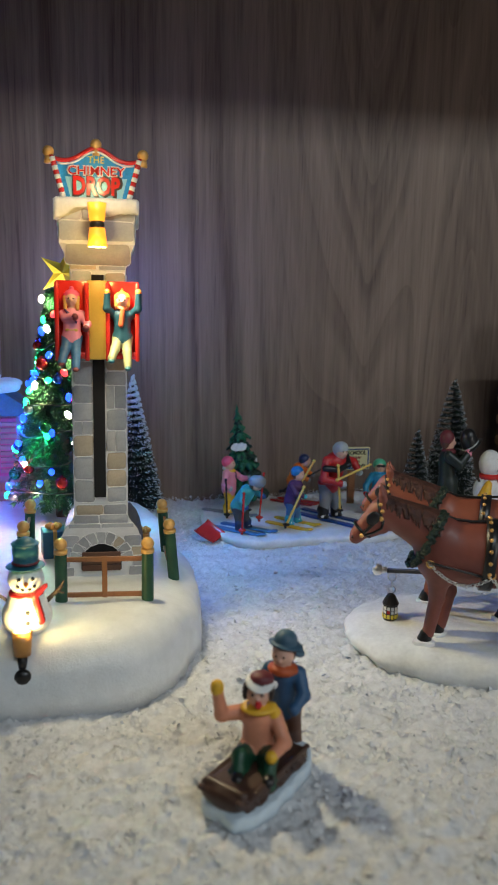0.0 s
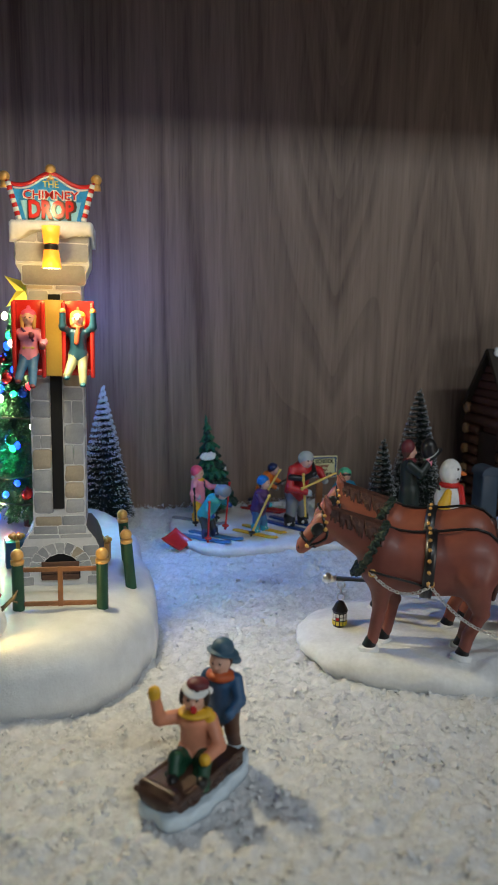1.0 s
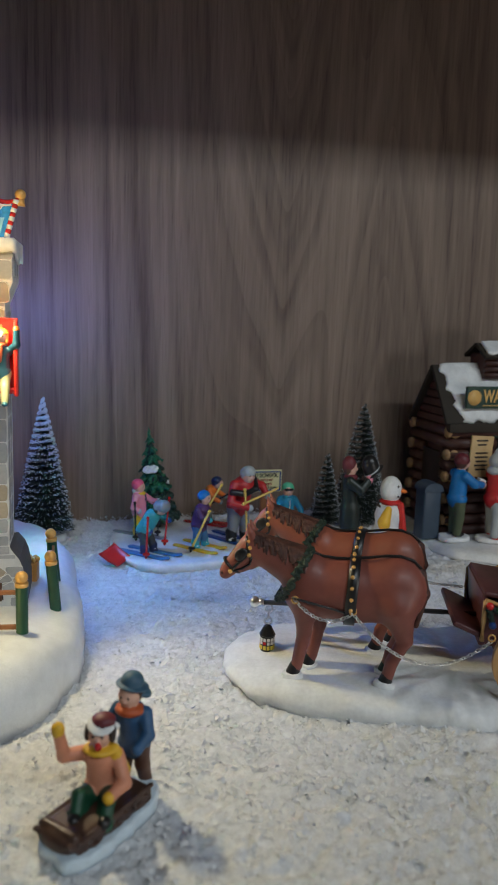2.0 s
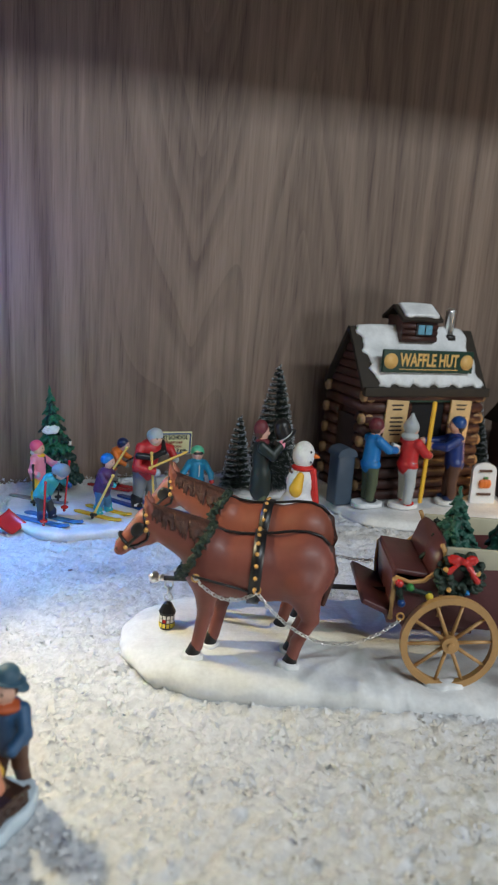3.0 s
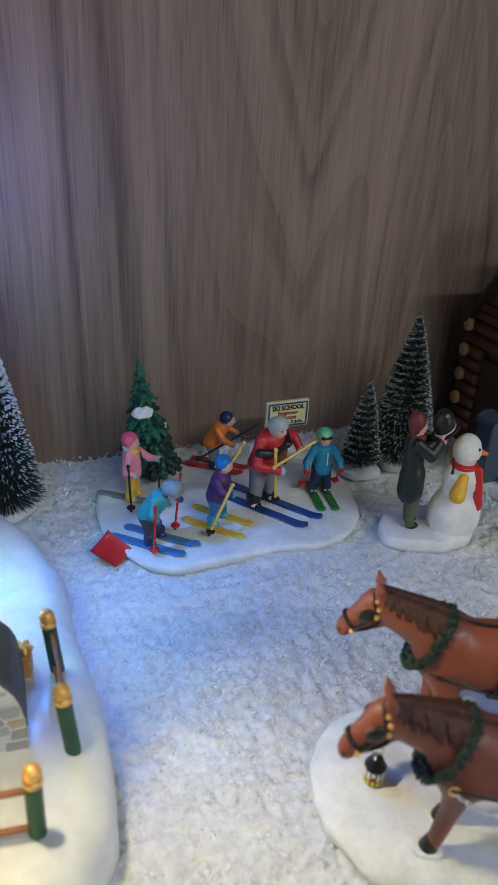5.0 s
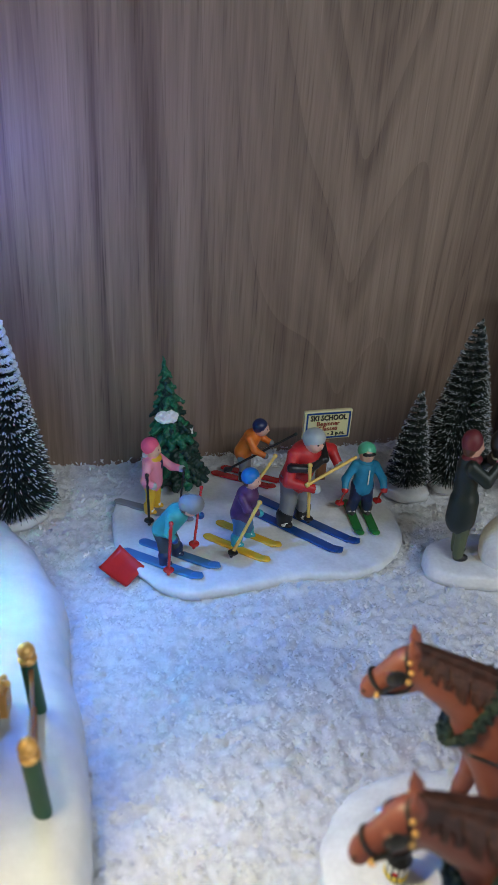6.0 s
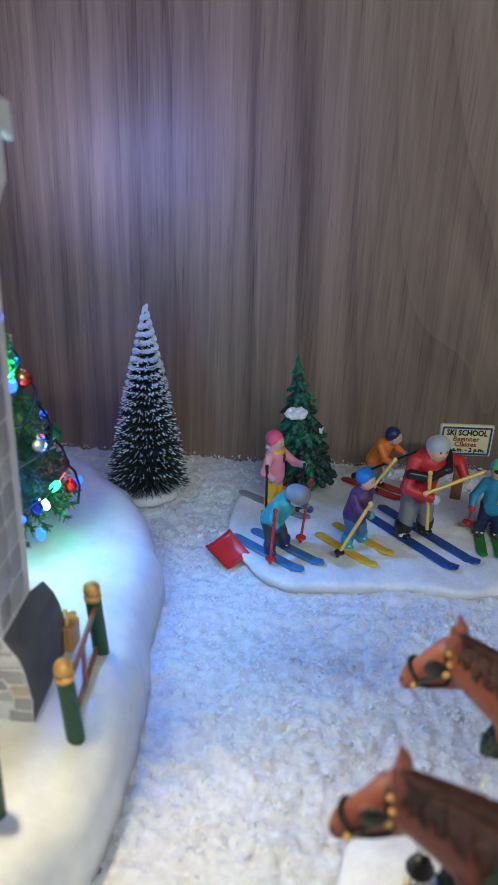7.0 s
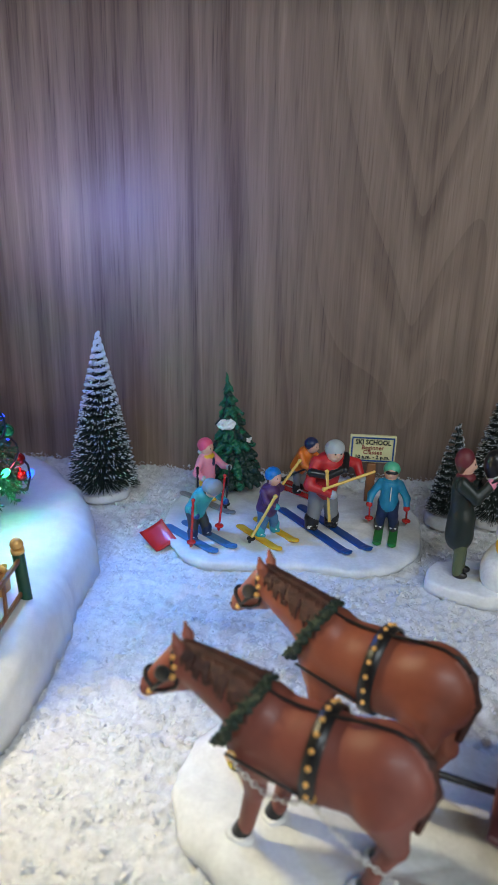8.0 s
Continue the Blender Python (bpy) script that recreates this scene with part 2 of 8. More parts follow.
HAT_BLUE = mat("slate_blue_paint", (0.050, 0.115, 0.175), 0.5, vary=0.15)
DENIM = mat("denim_paint", (0.060, 0.17, 0.32), 0.5, vary=0.2, scale=200)
CREAM = mat("cream_paint", (0.46, 0.44, 0.33), 0.5, vary=0.06)
TEAL_GREEN = mat("soft_teal_paint", (0.04, 0.33, 0.32), 0.45, vary=0.1)
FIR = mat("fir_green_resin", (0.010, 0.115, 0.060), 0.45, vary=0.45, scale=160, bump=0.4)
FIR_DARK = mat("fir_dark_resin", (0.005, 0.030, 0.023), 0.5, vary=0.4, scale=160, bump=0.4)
NEEDLE = mat("pine_needles", (0.016, 0.080, 0.036), 0.5, vary=0.4, scale=150)
BRISTLE = mat("dark_bristles", (0.026, 0.040, 0.034), 0.5, vary=0.3)
FROST = mat("frosted_bristles", (0.60, 0.64, 0.67), 0.6, vary=0.1)
WREATH = mat("wreath_green", (0.007, 0.024, 0.015), 0.55, vary=0.7, scale=380, bump=1.0)
CARGO_GREEN = mat("cargo_fir_green", (0.012, 0.085, 0.060), 0.5, vary=0.5, scale=260, bump=0.8)
LOG = mat("log_brown_resin", (0.062, 0.022, 0.016), 0.5, vary=0.25, scale=150, bump=0.4, each=0.15)
LOG_END = mat("log_end_tan", (0.36, 0.215, 0.10), 0.55, vary=0.3, scale=300, bump=0.3, each=0.15)
DOOR = mat("dark_plank_brown", (0.022, 0.010, 0.008), 0.6, vary=0.3)
ROOF = mat("roof_umber_resin", (0.024, 0.017, 0.010), 0.75, vary=0.25, bump=0.3)
MENU = mat("menu_board_tan", (0.62, 0.42, 0.20), 0.5, vary=0.1)
INK = mat("dark_lettering", (0.02, 0.018, 0.02), 0.5, vary=0.1)
INK_RED = mat("red_lettering", (0.30, 0.04, 0.03), 0.5, vary=0.1)
SIGN_GREEN = mat("sign_dark_green", (0.010, 0.042, 0.026), 0.4, vary=0.15)
LETTER_GOLD = mat("lettering_ochre", (0.72, 0.44, 0.14), 0.45, vary=0.08)
PANE = mat("pale_blue_pane", (0.16, 0.38, 0.50), 0.15, vary=0.2, scale=300, coat=0.4)
CART = mat("cart_burgundy_resin", (0.098, 0.030, 0.032), 0.42, vary=0.22, coat=0.08)
WHEEL = mat("wheel_tan_wood", (0.47, 0.27, 0.105), 0.45, vary=0.12)
SIGN_BLUE = mat("sign_blue_paint", (0.030, 0.30, 0.70), 0.35, vary=0.25, scale=500)
SIGN_AQUA = mat("sign_aqua_paint", (0.32, 0.68, 0.85), 0.35, vary=0.1)
WHITE = mat("white_paint", (0.78, 0.78, 0.76), 0.4, vary=0.05)
SIGN_YELLOW = mat("sign_yellow_paint", (0.80, 0.62, 0.06), 0.4, vary=0.05)
PALE_YELLOW = mat("pale_yellow_board", (0.72, 0.66, 0.36), 0.45, vary=0.05)
ICE = mat("pale_ice_resin", (0.62, 0.74, 0.83), 0.4, vary=0.12, scale=200)
SLED = mat("sled_brown_resin", (0.060, 0.030, 0.021), 0.42, vary=0.25, scale=180, bump=0.4)
LAMP_ORANGE = mat("lit_orange_plastic", (0.75, 0.34, 0.04), 0.4, emit=(1.0, 0.36, 0.02), glow=1.5)
LAMP_WARM = mat("lit_warm_lens", (0.9, 0.7, 0.4), 0.4, emit=(1.0, 0.78, 0.40), glow=6.0)
AMBER = mat("orange_plastic", (0.55, 0.26, 0.07), 0.4)
SIDING = mat("pink_siding", (0.58, 0.20, 0.20), 0.5, vary=0.12)
TRIM = mat("mauve_trim", (0.40, 0.25, 0.29), 0.5, vary=0.1)
BLUE_ROOF = mat("blue_shingle", (0.05, 0.14, 0.22), 0.5, vary=0.25)
GIFT = mat("gift_blue_foil", (0.020, 0.09, 0.20), 0.3, vary=0.1)
WIRE = mat("dark_green_cable", (0.008, 0.014, 0.010), 0.4, vary=0.1)
BULBS = [mat("lit_bulb_" + n, c, 0.3, emit=c, glow=g) for n, c, g in (
    ("blue", (0.008, 0.045, 1.0), 8.0), ("white", (1.0, 0.93, 0.70), 12.0), ("green", (0.03, 1.0, 0.30), 4.0), ("red", (1.0, 0.03, 0.04), 5.0))]
BAUBLES = [mat("bauble_" + n, c, 0.14, 0.7, vary=0.05) for n, c in (("red", (0.45, 0.02, 0.02)), ("silver", (0.5, 0.5, 0.52)), ("green", (0.02, 0.22, 0.08)), ("blue", (0.02, 0.07, 0.40)))]
PAINT_WALL = mat("grey_room_plaster", (0.24, 0.24, 0.24), 0.8, vary=0.05, scale=5)


# ---- mesh tools ----
def part(name, bm, material, parent=None, label="", smooth=True):
    """One bmesh as one mesh object, under a thing or a part."""
    me = bpy.data.meshes.new(name)
    bm.to_mesh(me)
    bm.free()
    for m in material if isinstance(material, (list, tuple)) else [material]:
        me.materials.append(m)
    if smooth:
        me.polygons.foreach_set("use_smooth", [True] * len(me.polygons))
    ob = new(name, me)
    ob.parent = parent
    if label:
        ob["label"] = label
    return ob


def sharp(ob, angle=35):
    me = ob.data
    me.set_sharp_from_angle(angle=radians(angle))
    return ob


def thing(name, m, label, category, group="", kind=""):
    ob = new(name)
    ob.empty_display_size = 0.01
    ob.matrix_world = m
    return tagged(ob, label, category, group, kind)


def box(bm, c, size, m=None, bevel=0.0, mi=0, taper=None):
    vs = bmesh.ops.create_cube(bm, size=1.0)["verts"]
    for v in vs:
        k = taper if taper and v.co.z > 0 else 1.0
        v.co = Vector((v.co.x * size[0] * k, v.co.y * size[1] * k, v.co.z * size[2]))
    fs = list({f for v in vs for f in v.link_faces})
    if bevel:
        es = list({e for v in vs for e in v.link_edges})
        r = bmesh.ops.bevel(bm, geom=es, offset=bevel, segments=2, affect="EDGES", profile=0.6)
        vs = list({v for v in r["verts"]} | {v for v in vs if v.is_valid})
        fs = list({f for v in vs for f in v.link_faces})
    t = Matrix.Translation(c) @ (m or Matrix())
    bmesh.ops.transform(bm, matrix=t, verts=vs)
    for f in fs:
        f.material_index = mi
    return vs


def rod(bm, a, b, r0, r1=None, seg=10, mi=0, caps=True):
    a, b = Vector(a), Vector(b)
    r1 = r0 if r1 is None else r1
    d = b - a
    q = d.to_track_quat("Z", "Y").to_matrix().to_4x4()
    r = bmesh.ops.create_cone(bm, cap_ends=caps, segments=seg, radius1=r0, radius2=max(r1, 1e-6), depth=d.length,
                              matrix=Matrix.Translation((a + b) / 2) @ q)
    for f in {f for v in r["verts"] for f in v.link_faces}:
        f.material_index = mi
    return r["verts"]


def ball(bm, c, r, mi=0, seg=12, rot=None):
    r = (r, r, r) if isinstance(r, (int, float)) else r
    m = Matrix.Translation(c) @ (rot or Matrix()) @ Matrix.Diagonal((*r, 1))
    o = bmesh.ops.create_uvsphere(bm, u_segments=seg, v_segments=max(6, seg * 2 // 3), radius=1.0, matrix=m)
    for f in {f for v in o["verts"] for f in v.link_faces}:
        f.material_index = mi
    return o["verts"]


def lathe(bm, profile, seg=24, c=(0, 0, 0), mi=0):
    rings = []
    for r, z in profile:
        rings.append([bm.verts.new((c[0] + r * math.cos(2 * math.pi * i / seg), c[1] + r * math.sin(2 * math.pi * i / seg), c[2] + z)) for i in range(seg)])
    for a, b in zip(rings, rings[1:]):
        for i in range(seg):
            f = bm.faces.new((a[i], a[(i + 1) % seg], b[(i + 1) % seg], b[i]))
            f.material_index = mi
    bm.faces.new(rings[0][::-1]).material_index = mi
    bm.faces.new(rings[-1]).material_index = mi


def tube(bm, pts, r, seg=8, mi=0, closed=False, flat=1.0):
    """A round cable or strap along points; r may be one radius or one for each point."""
    pts = [Vector(p) for p in pts]
    n = len(pts)
    rings = []
    for i, p in enumerate(pts):
        d = (pts[(i + 1) % n] - pts[i - 1]) if closed else (pts[min(i + 1, n - 1)] - pts[max(i - 1, 0)])
        q = d.to_track_quat("Z", "Y").to_matrix()
        k = r[i] if isinstance(r, (list, tuple)) else r
        rings.append([bm.verts.new(p + q @ Vector((k * math.cos(2 * math.pi * j / seg), k * flat * math.sin(2 * math.pi * j / seg), 0))) for j in range(seg)])
    for i in range(n if closed else n - 1):
        a, b = rings[i], rings[(i + 1) % n]
        for j in range(seg):
            bm.faces.new((a[j], a[(j + 1) % seg], b[(j + 1) % seg], b[j])).material_index = mi
    if not closed:
        bm.faces.new(rings[0][::-1]).material_index = mi
        bm.faces.new(rings[-1]).material_index = mi


def slab(bm, outline, z0, z1, mi=0, bevel=0.0):
    """A flat outline (x, y) raised from z0 to z1, with an optional chamfer round the top."""
    n = len(outline)
    cx, cy = sum(p[0] for p in outline) / n, sum(p[1] for p in outline) / n
    rings = [[bm.verts.new((x, y, z0)) for x, y in outline]]
    if bevel:
        rings.append([bm.verts.new((x, y, z1 - bevel)) for x, y in outline])

        def inward(x, y):
            d = math.hypot(x - cx, y - cy) or 1
            return x - (x - cx) / d * bevel, y - (y - cy) / d * bevel
        rings.append([bm.verts.new((*inward(x, y), z1)) for x, y in outline])
    else:
        rings.append([bm.verts.new((x, y, z1)) for x, y in outline])
    for a, b in zip(rings, rings[1:]):
        for i in range(n):
            bm.faces.new((a[i], a[(i + 1) % n], b[(i + 1) % n], b[i])).material_index = mi
    bm.faces.new(rings[0][::-1]).material_index = mi
    bm.faces.new(rings[-1]).material_index = mi


def lettering(text, size, material, parent, m, name="lettering", width=None, depth=0.0003, squash=1.0, bold=0.0):
    """Words in the built-in font as a raised mesh, centred on m, reading along its x with its z towards the reader."""
    cu = bpy.data.curves.new(name, "FONT")
    cu.body, cu.size, cu.extrude = text, 1.0, 0.01
    cu.align_x, cu.align_y = "CENTER", "CENTER"
    cu.resolution_u, cu.offset = 2, bold
    tmp = bpy.data.objects.new("tmp_text", cu)
    scene.collection.objects.link(tmp)
    me = bpy.data.meshes.new_from_object(tmp.evaluated_get(bpy.context.evaluated_depsgraph_get()))
    bpy.data.objects.remove(tmp)
    bpy.data.curves.remove(cu)
    co = np.zeros(len(me.vertices) * 3)
    me.vertices.foreach_get("co", co)
    co = co.reshape(-1, 3)
    w = co[:, 0].max() - co[:, 0].min()
    s = (width / w) if width else size
    co[:, 0] *= s
    co[:, 1] *= size * squash
    co[:, 2] *= depth / 0.01
    me.vertices.foreach_set("co", co.ravel())
    me.materials.clear()
    me.materials.append(material)
    me.name = name
    ob = new(name, me)
    ob.parent = parent
    ob.matrix_local = m
    return ob


# ---- sculpted solids: soft unions of round cones, ellipsoids and boxes, in millimetres ----
def cone(a, b, r0, r1, m, k=1.2):
    return ("cone", np.array(a, float), np.array(b, float), float(r0), float(r1), m, k)


def egg(c, r, m, k=1.2, rot=(0, 0, 0)):
    r = (r, r, r) if isinstance(r, (int, float)) else r
    return ("egg", np.array(c, float), np.array(r, float), np.array(Euler([radians(a) for a in rot]).to_matrix()), None, m, k)


def brick(c, h, round_by, m, k=0.3, rot=(0, 0, 0)):
    return ("box", np.array(c, float), np.array(h, float) / 2, np.array(Euler([radians(a) for a in rot]).to_matrix()), float(round_by), m, k)


def sculpt(name, solids, parent=None, label="", res=0.6, ruffle=0.0):
    lo, hi = np.full(3, 1e9), np.full(3, -1e9)
    spans = []
    for s in solids:
        if s[0] == "cone":
            r = max(s[3], s[4])
            a, b = np.minimum(s[1], s[2]) - r, np.maximum(s[1], s[2]) + r
        else:
            ext = np.abs(s[3]) @ s[2]
            a, b = s[1] - ext, s[1] + ext
        spans.append((a, b))
        lo, hi = np.minimum(lo, a), np.maximum(hi, b)
    lo -= 2.5 * res
    n = np.ceil((hi - lo) / res + 2.5).astype(int) + 1
    field, which = np.full(n, 50.0, np.float32), np.zeros(n, np.int16)
    mats = []
    for s, (a, b) in zip(solids, spans):
        m, k = s[5], s[6]
        if m not in mats:
            mats.append(m)
        pad = 2.2 * k + 2.5 * res
        i0 = np.maximum(np.floor((a - pad - lo) / res).astype(int), 0)
        i1 = np.minimum(np.ceil((b + pad - lo) / res).astype(int) + 1, n)
        axes = [lo[d] + res * np.arange(i0[d], i1[d]) for d in range(3)]
        p = np.stack(np.meshgrid(*axes, indexing="ij"), -1)
        if s[0] == "cone":
            ba = s[2] - s[1]
            t = np.clip(((p - s[1]) @ ba) / max(ba @ ba, 1e-9), 0, 1)
            d = np.linalg.norm(p - s[1] - t[..., None] * ba, axis=-1) - (s[3] + (s[4] - s[3]) * t)
        elif s[0] == "egg":
            q = (p - s[1]) @ s[3]
            k0, k1 = np.linalg.norm(q / s[2], axis=-1), np.linalg.norm(q / s[2] ** 2, axis=-1)
            d = k0 * (k0 - 1) / np.maximum(k1, 1e-6)
        else:
            q = np.abs((p - s[1]) @ s[3]) - s[2] + s[4]
            d = np.linalg.norm(np.maximum(q, 0), axis=-1) + np.minimum(q.max(-1), 0) - s[4]
        part_of = tuple(slice(i0[j], i1[j]) for j in range(3))
        old = field[part_of]
        which[part_of] = np.where(d < old, mats.index(m), which[part_of])
        h = np.clip(0.5 + 0.5 * (old - d) / k, 0, 1)
        field[part_of] = old * (1 - h) + d * h - k * h * (1 - h)
    if ruffle:
        x, y, z = np.meshgrid(*[lo[d] + res * np.arange(n[d]) for d in range(3)], indexing="ij")
        field += ruffle * (np.sin(1.9 * x + 1.1 * y) * np.sin(1.6 * y - 1.3 * z) * np.sin(2.1 * z + 0.7 * x) + 0.6 * np.sin(0.9 * x - 0.5 * z) * np.sin(1.0 * y + 0.8 * z))
    inside = field < 0
    corners = [(i, j, l) for i in (0, 1) for j in (0, 1) for l in (0, 1)]
    cut = [slice(0, -1), slice(1, None)]
    count = sum(inside[cut[i], cut[j], cut[l]].astype(np.int8) for i, j, l in corners)
    cells = np.argwhere((count > 0) & (count < 8))
    ids = np.full(np.array(n) - 1, -1, np.int64)
    ids[tuple(cells.T)] = np.arange(len(cells))
    value = np.stack([field[tuple((cells + c).T)] for c in corners], 1)
    total, hits = np.zeros((len(cells), 3)), np.zeros(len(cells))
    for ia, ca in enumerate(corners):
        for ib, cb in enumerate(corners):
            if ia < ib and sum(abs(x - y) for x, y in zip(ca, cb)) == 1:
                va, vb = value[:, ia], value[:, ib]
                on = (va < 0) != (vb < 0)
                t = np.where(on, va / np.where(on, va - vb, 1), 0)
                pos = np.array(ca) + t[:, None] * (np.array(cb) - np.array(ca))
                total += pos * on[:, None]
                hits += on
    verts = (lo + res * (cells + total / hits[:, None])) * 0.001
    quads, index = [], []
    for axis in range(3):
        u, w = (axis + 1) % 3, (axis + 2) % 3
        a = [slice(None)] * 3
        b = [slice(None)] * 3
        a[axis], b[axis] = slice(0, -1), slice(1, None)
        sa, sb = inside[tuple(a)], inside[tuple(b)]
        for flip, sel in ((False, sa & ~sb), (True, ~sa & sb)):
            e = np.argwhere(sel)
            if not len(e):
                continue
            def at(du, dw):
                c = e.copy()
                c[:, u] -= du
                c[:, w] -= dw
                return ids[tuple(c.T)]
            q = np.stack([at(1, 1), at(0, 1), at(0, 0), at(1, 0)], 1)
            src = e.copy()
            if flip:
                q = q[:, ::-1]
                src[:, axis] += 1
            quads.append(q)
            index.append(which[tuple(src.T)])
    quads, index = np.concatenate(quads), np.concatenate(index)
    me = bpy.data.meshes.new(name)
    me.from_pydata(verts.tolist(), [], quads.tolist())
    for m in mats:
        me.materials.append(m)
    me.polygons.foreach_set("material_index", index.astype(np.int32))
    me.polygons.foreach_set("use_smooth", np.ones(len(quads), bool))
    me.update()
    ob = new(name, me)
    ob.parent = parent
    if label:
        ob["label"] = label
    return ob


# ---- the display shelf and the room round it ----
def plain_box(name, c, size, material, label, category, kind="structure", bevel=0.0):
    bm = bmesh.new()
    box(bm, (0, 0, 0), size, bevel=bevel)
    ob = part(name, bm, material, smooth=False)
    ob.location = c
    return tagged(ob, label, category, kind=kind)


WALL_Y = 0.707


def back_board():
    bm = bmesh.new()
    box(bm, (0.35, WALL_Y + 0.01, 0.30), (3.0, 0.02, 0.79))
    return tagged(part("wall_north", bm, WALNUT, smooth=False), "walnut-grain board behind the display", "wall", kind="structure")


back_board()
plain_box("shelf_top", (0.35, 0.4585, 0.680), (3.0, 0.517, 0.03), WALNUT, "walnut board roofing the display shelf", "shelf")
plain_box("shelf_bottom", (0.35, 0.28, -0.055), (3.0, 0.9, 0.03), WALNUT, "walnut board under the snow", "shelf")
plain_box("wall_south", (0.3, -3.63, 0.95), (5.0, 0.06, 3.8), PAINT_WALL, "plain grey wall across the room", "wall")
plain_box("wall_west", (-2.2, -1.4, 0.95), (0.06, 4.4, 3.8), PAINT_WALL, "plain grey side wall of the room", "wall")
plain_box("wall_east", (2.8, -1.4, 0.95), (0.06, 4.4, 3.8), PAINT_WALL, "plain grey side wall of the room", "wall")
plain_box("room_floor", (0.3, -1.4, -0.92), (5.0, 4.4, 0.06), PAINT_WALL, "plain grey floor of the room", "floor")
plain_box("ceiling", (0.3, -1.4, 2.83), (5.0, 4.4, 0.06), PAINT_WALL, "plain pale ceiling of the room", "ceiling")


def drift(x, y):
    """Height of the loose snow."""
    s = max(0.0, min(1.0, (y - 0.62) / 0.08))
    rise = s * s * (3 - 2 * s) * (0.003 + 0.007 * max(0.0, min(1.0, (x - 0.10) / 0.2)))
    for bx, by, rx, ry, h in ((0.176, 0.615, 0.092, 0.074, 0.0042), (0.445, 0.63, 0.10, 0.085, 0.0030), (0.29, 0.568, 0.036, 0.026, 0.0025)):
        rise += h * math.exp(-(((x - bx) / rx) ** 2 + ((y - by) / ry) ** 2) ** 2)
    u, v = (x - 0.2685) * 0.951 - (y - 0.3688) * 0.309, (x - 0.2685) * 0.309 + (y - 0.3688) * 0.951
    rise += 0.0056 * math.exp(-((u / 0.142) ** 2 + (v / 0.064) ** 2) ** 2)
    lump = 0.0016 * noise.noise((x * 45, y * 45, 0)) + 0.0011 * noise.noise((x * 130, y * 130, 3))
    return rise + lump


def bed(x, y):
    """Height of the clotted surface of the bed."""
    h = drift(x, y) - 0.0010
    if -0.12 < x < 0.52 and y > 0.10:
        h += 0.0020 * noise.noise((x * 150, y * 150, 9)) - 0.0018 * abs(noise.noise((x * 260, y * 260, 2))) + 0.0013 * noise.noise((x * 520, y * 520, 5))
    return h


def snow_ground():
    """A sheet of snow, finely clotted where the village stands and coarse beyond."""
    def steps(lo, a, b, hi, fine, coarse):
        out, p = [], lo
        while p < hi - 1e-6:
            out.append(p)
            p += fine if a <= p < b else coarse
        return out + [hi]
    xs = steps(-0.55, -0.11, 0.51, 0.95, 0.0014, 0.012)
    ys = steps(-0.16, 0.11, 0.70, WALL_Y, 0.0014, 0.007)
    verts, faces = [], []
    for y in ys:
        for x in xs:
            verts.append((x, y, bed(x, y)))
    w = len(xs)
    for j in range(len(ys) - 1):
        for i in range(w - 1):
            a = j * w + i
            faces.append((a, a + 1, a + w + 1, a + w))
    me = bpy.data.meshes.new("ground")
    me.from_pydata(verts, [], faces)
    me.materials.append(SNOW)
    me.polygons.foreach_set("use_smooth", [True] * len(faces))
    ob = new("ground", me)
    tagged(ob, "bed of white granular artificial snow", "snow", kind="structure")
    # the underside of the bed, down to the shelf
    bm = bmesh.new()
    box(bm, (0.2, 0.2735, -0.0225), (1.5, 0.867, 0.035))
    tagged(part("snow_bed", bm, SNOW, smooth=False), "packed white snow bed on the shelf", "snow", kind="structure")


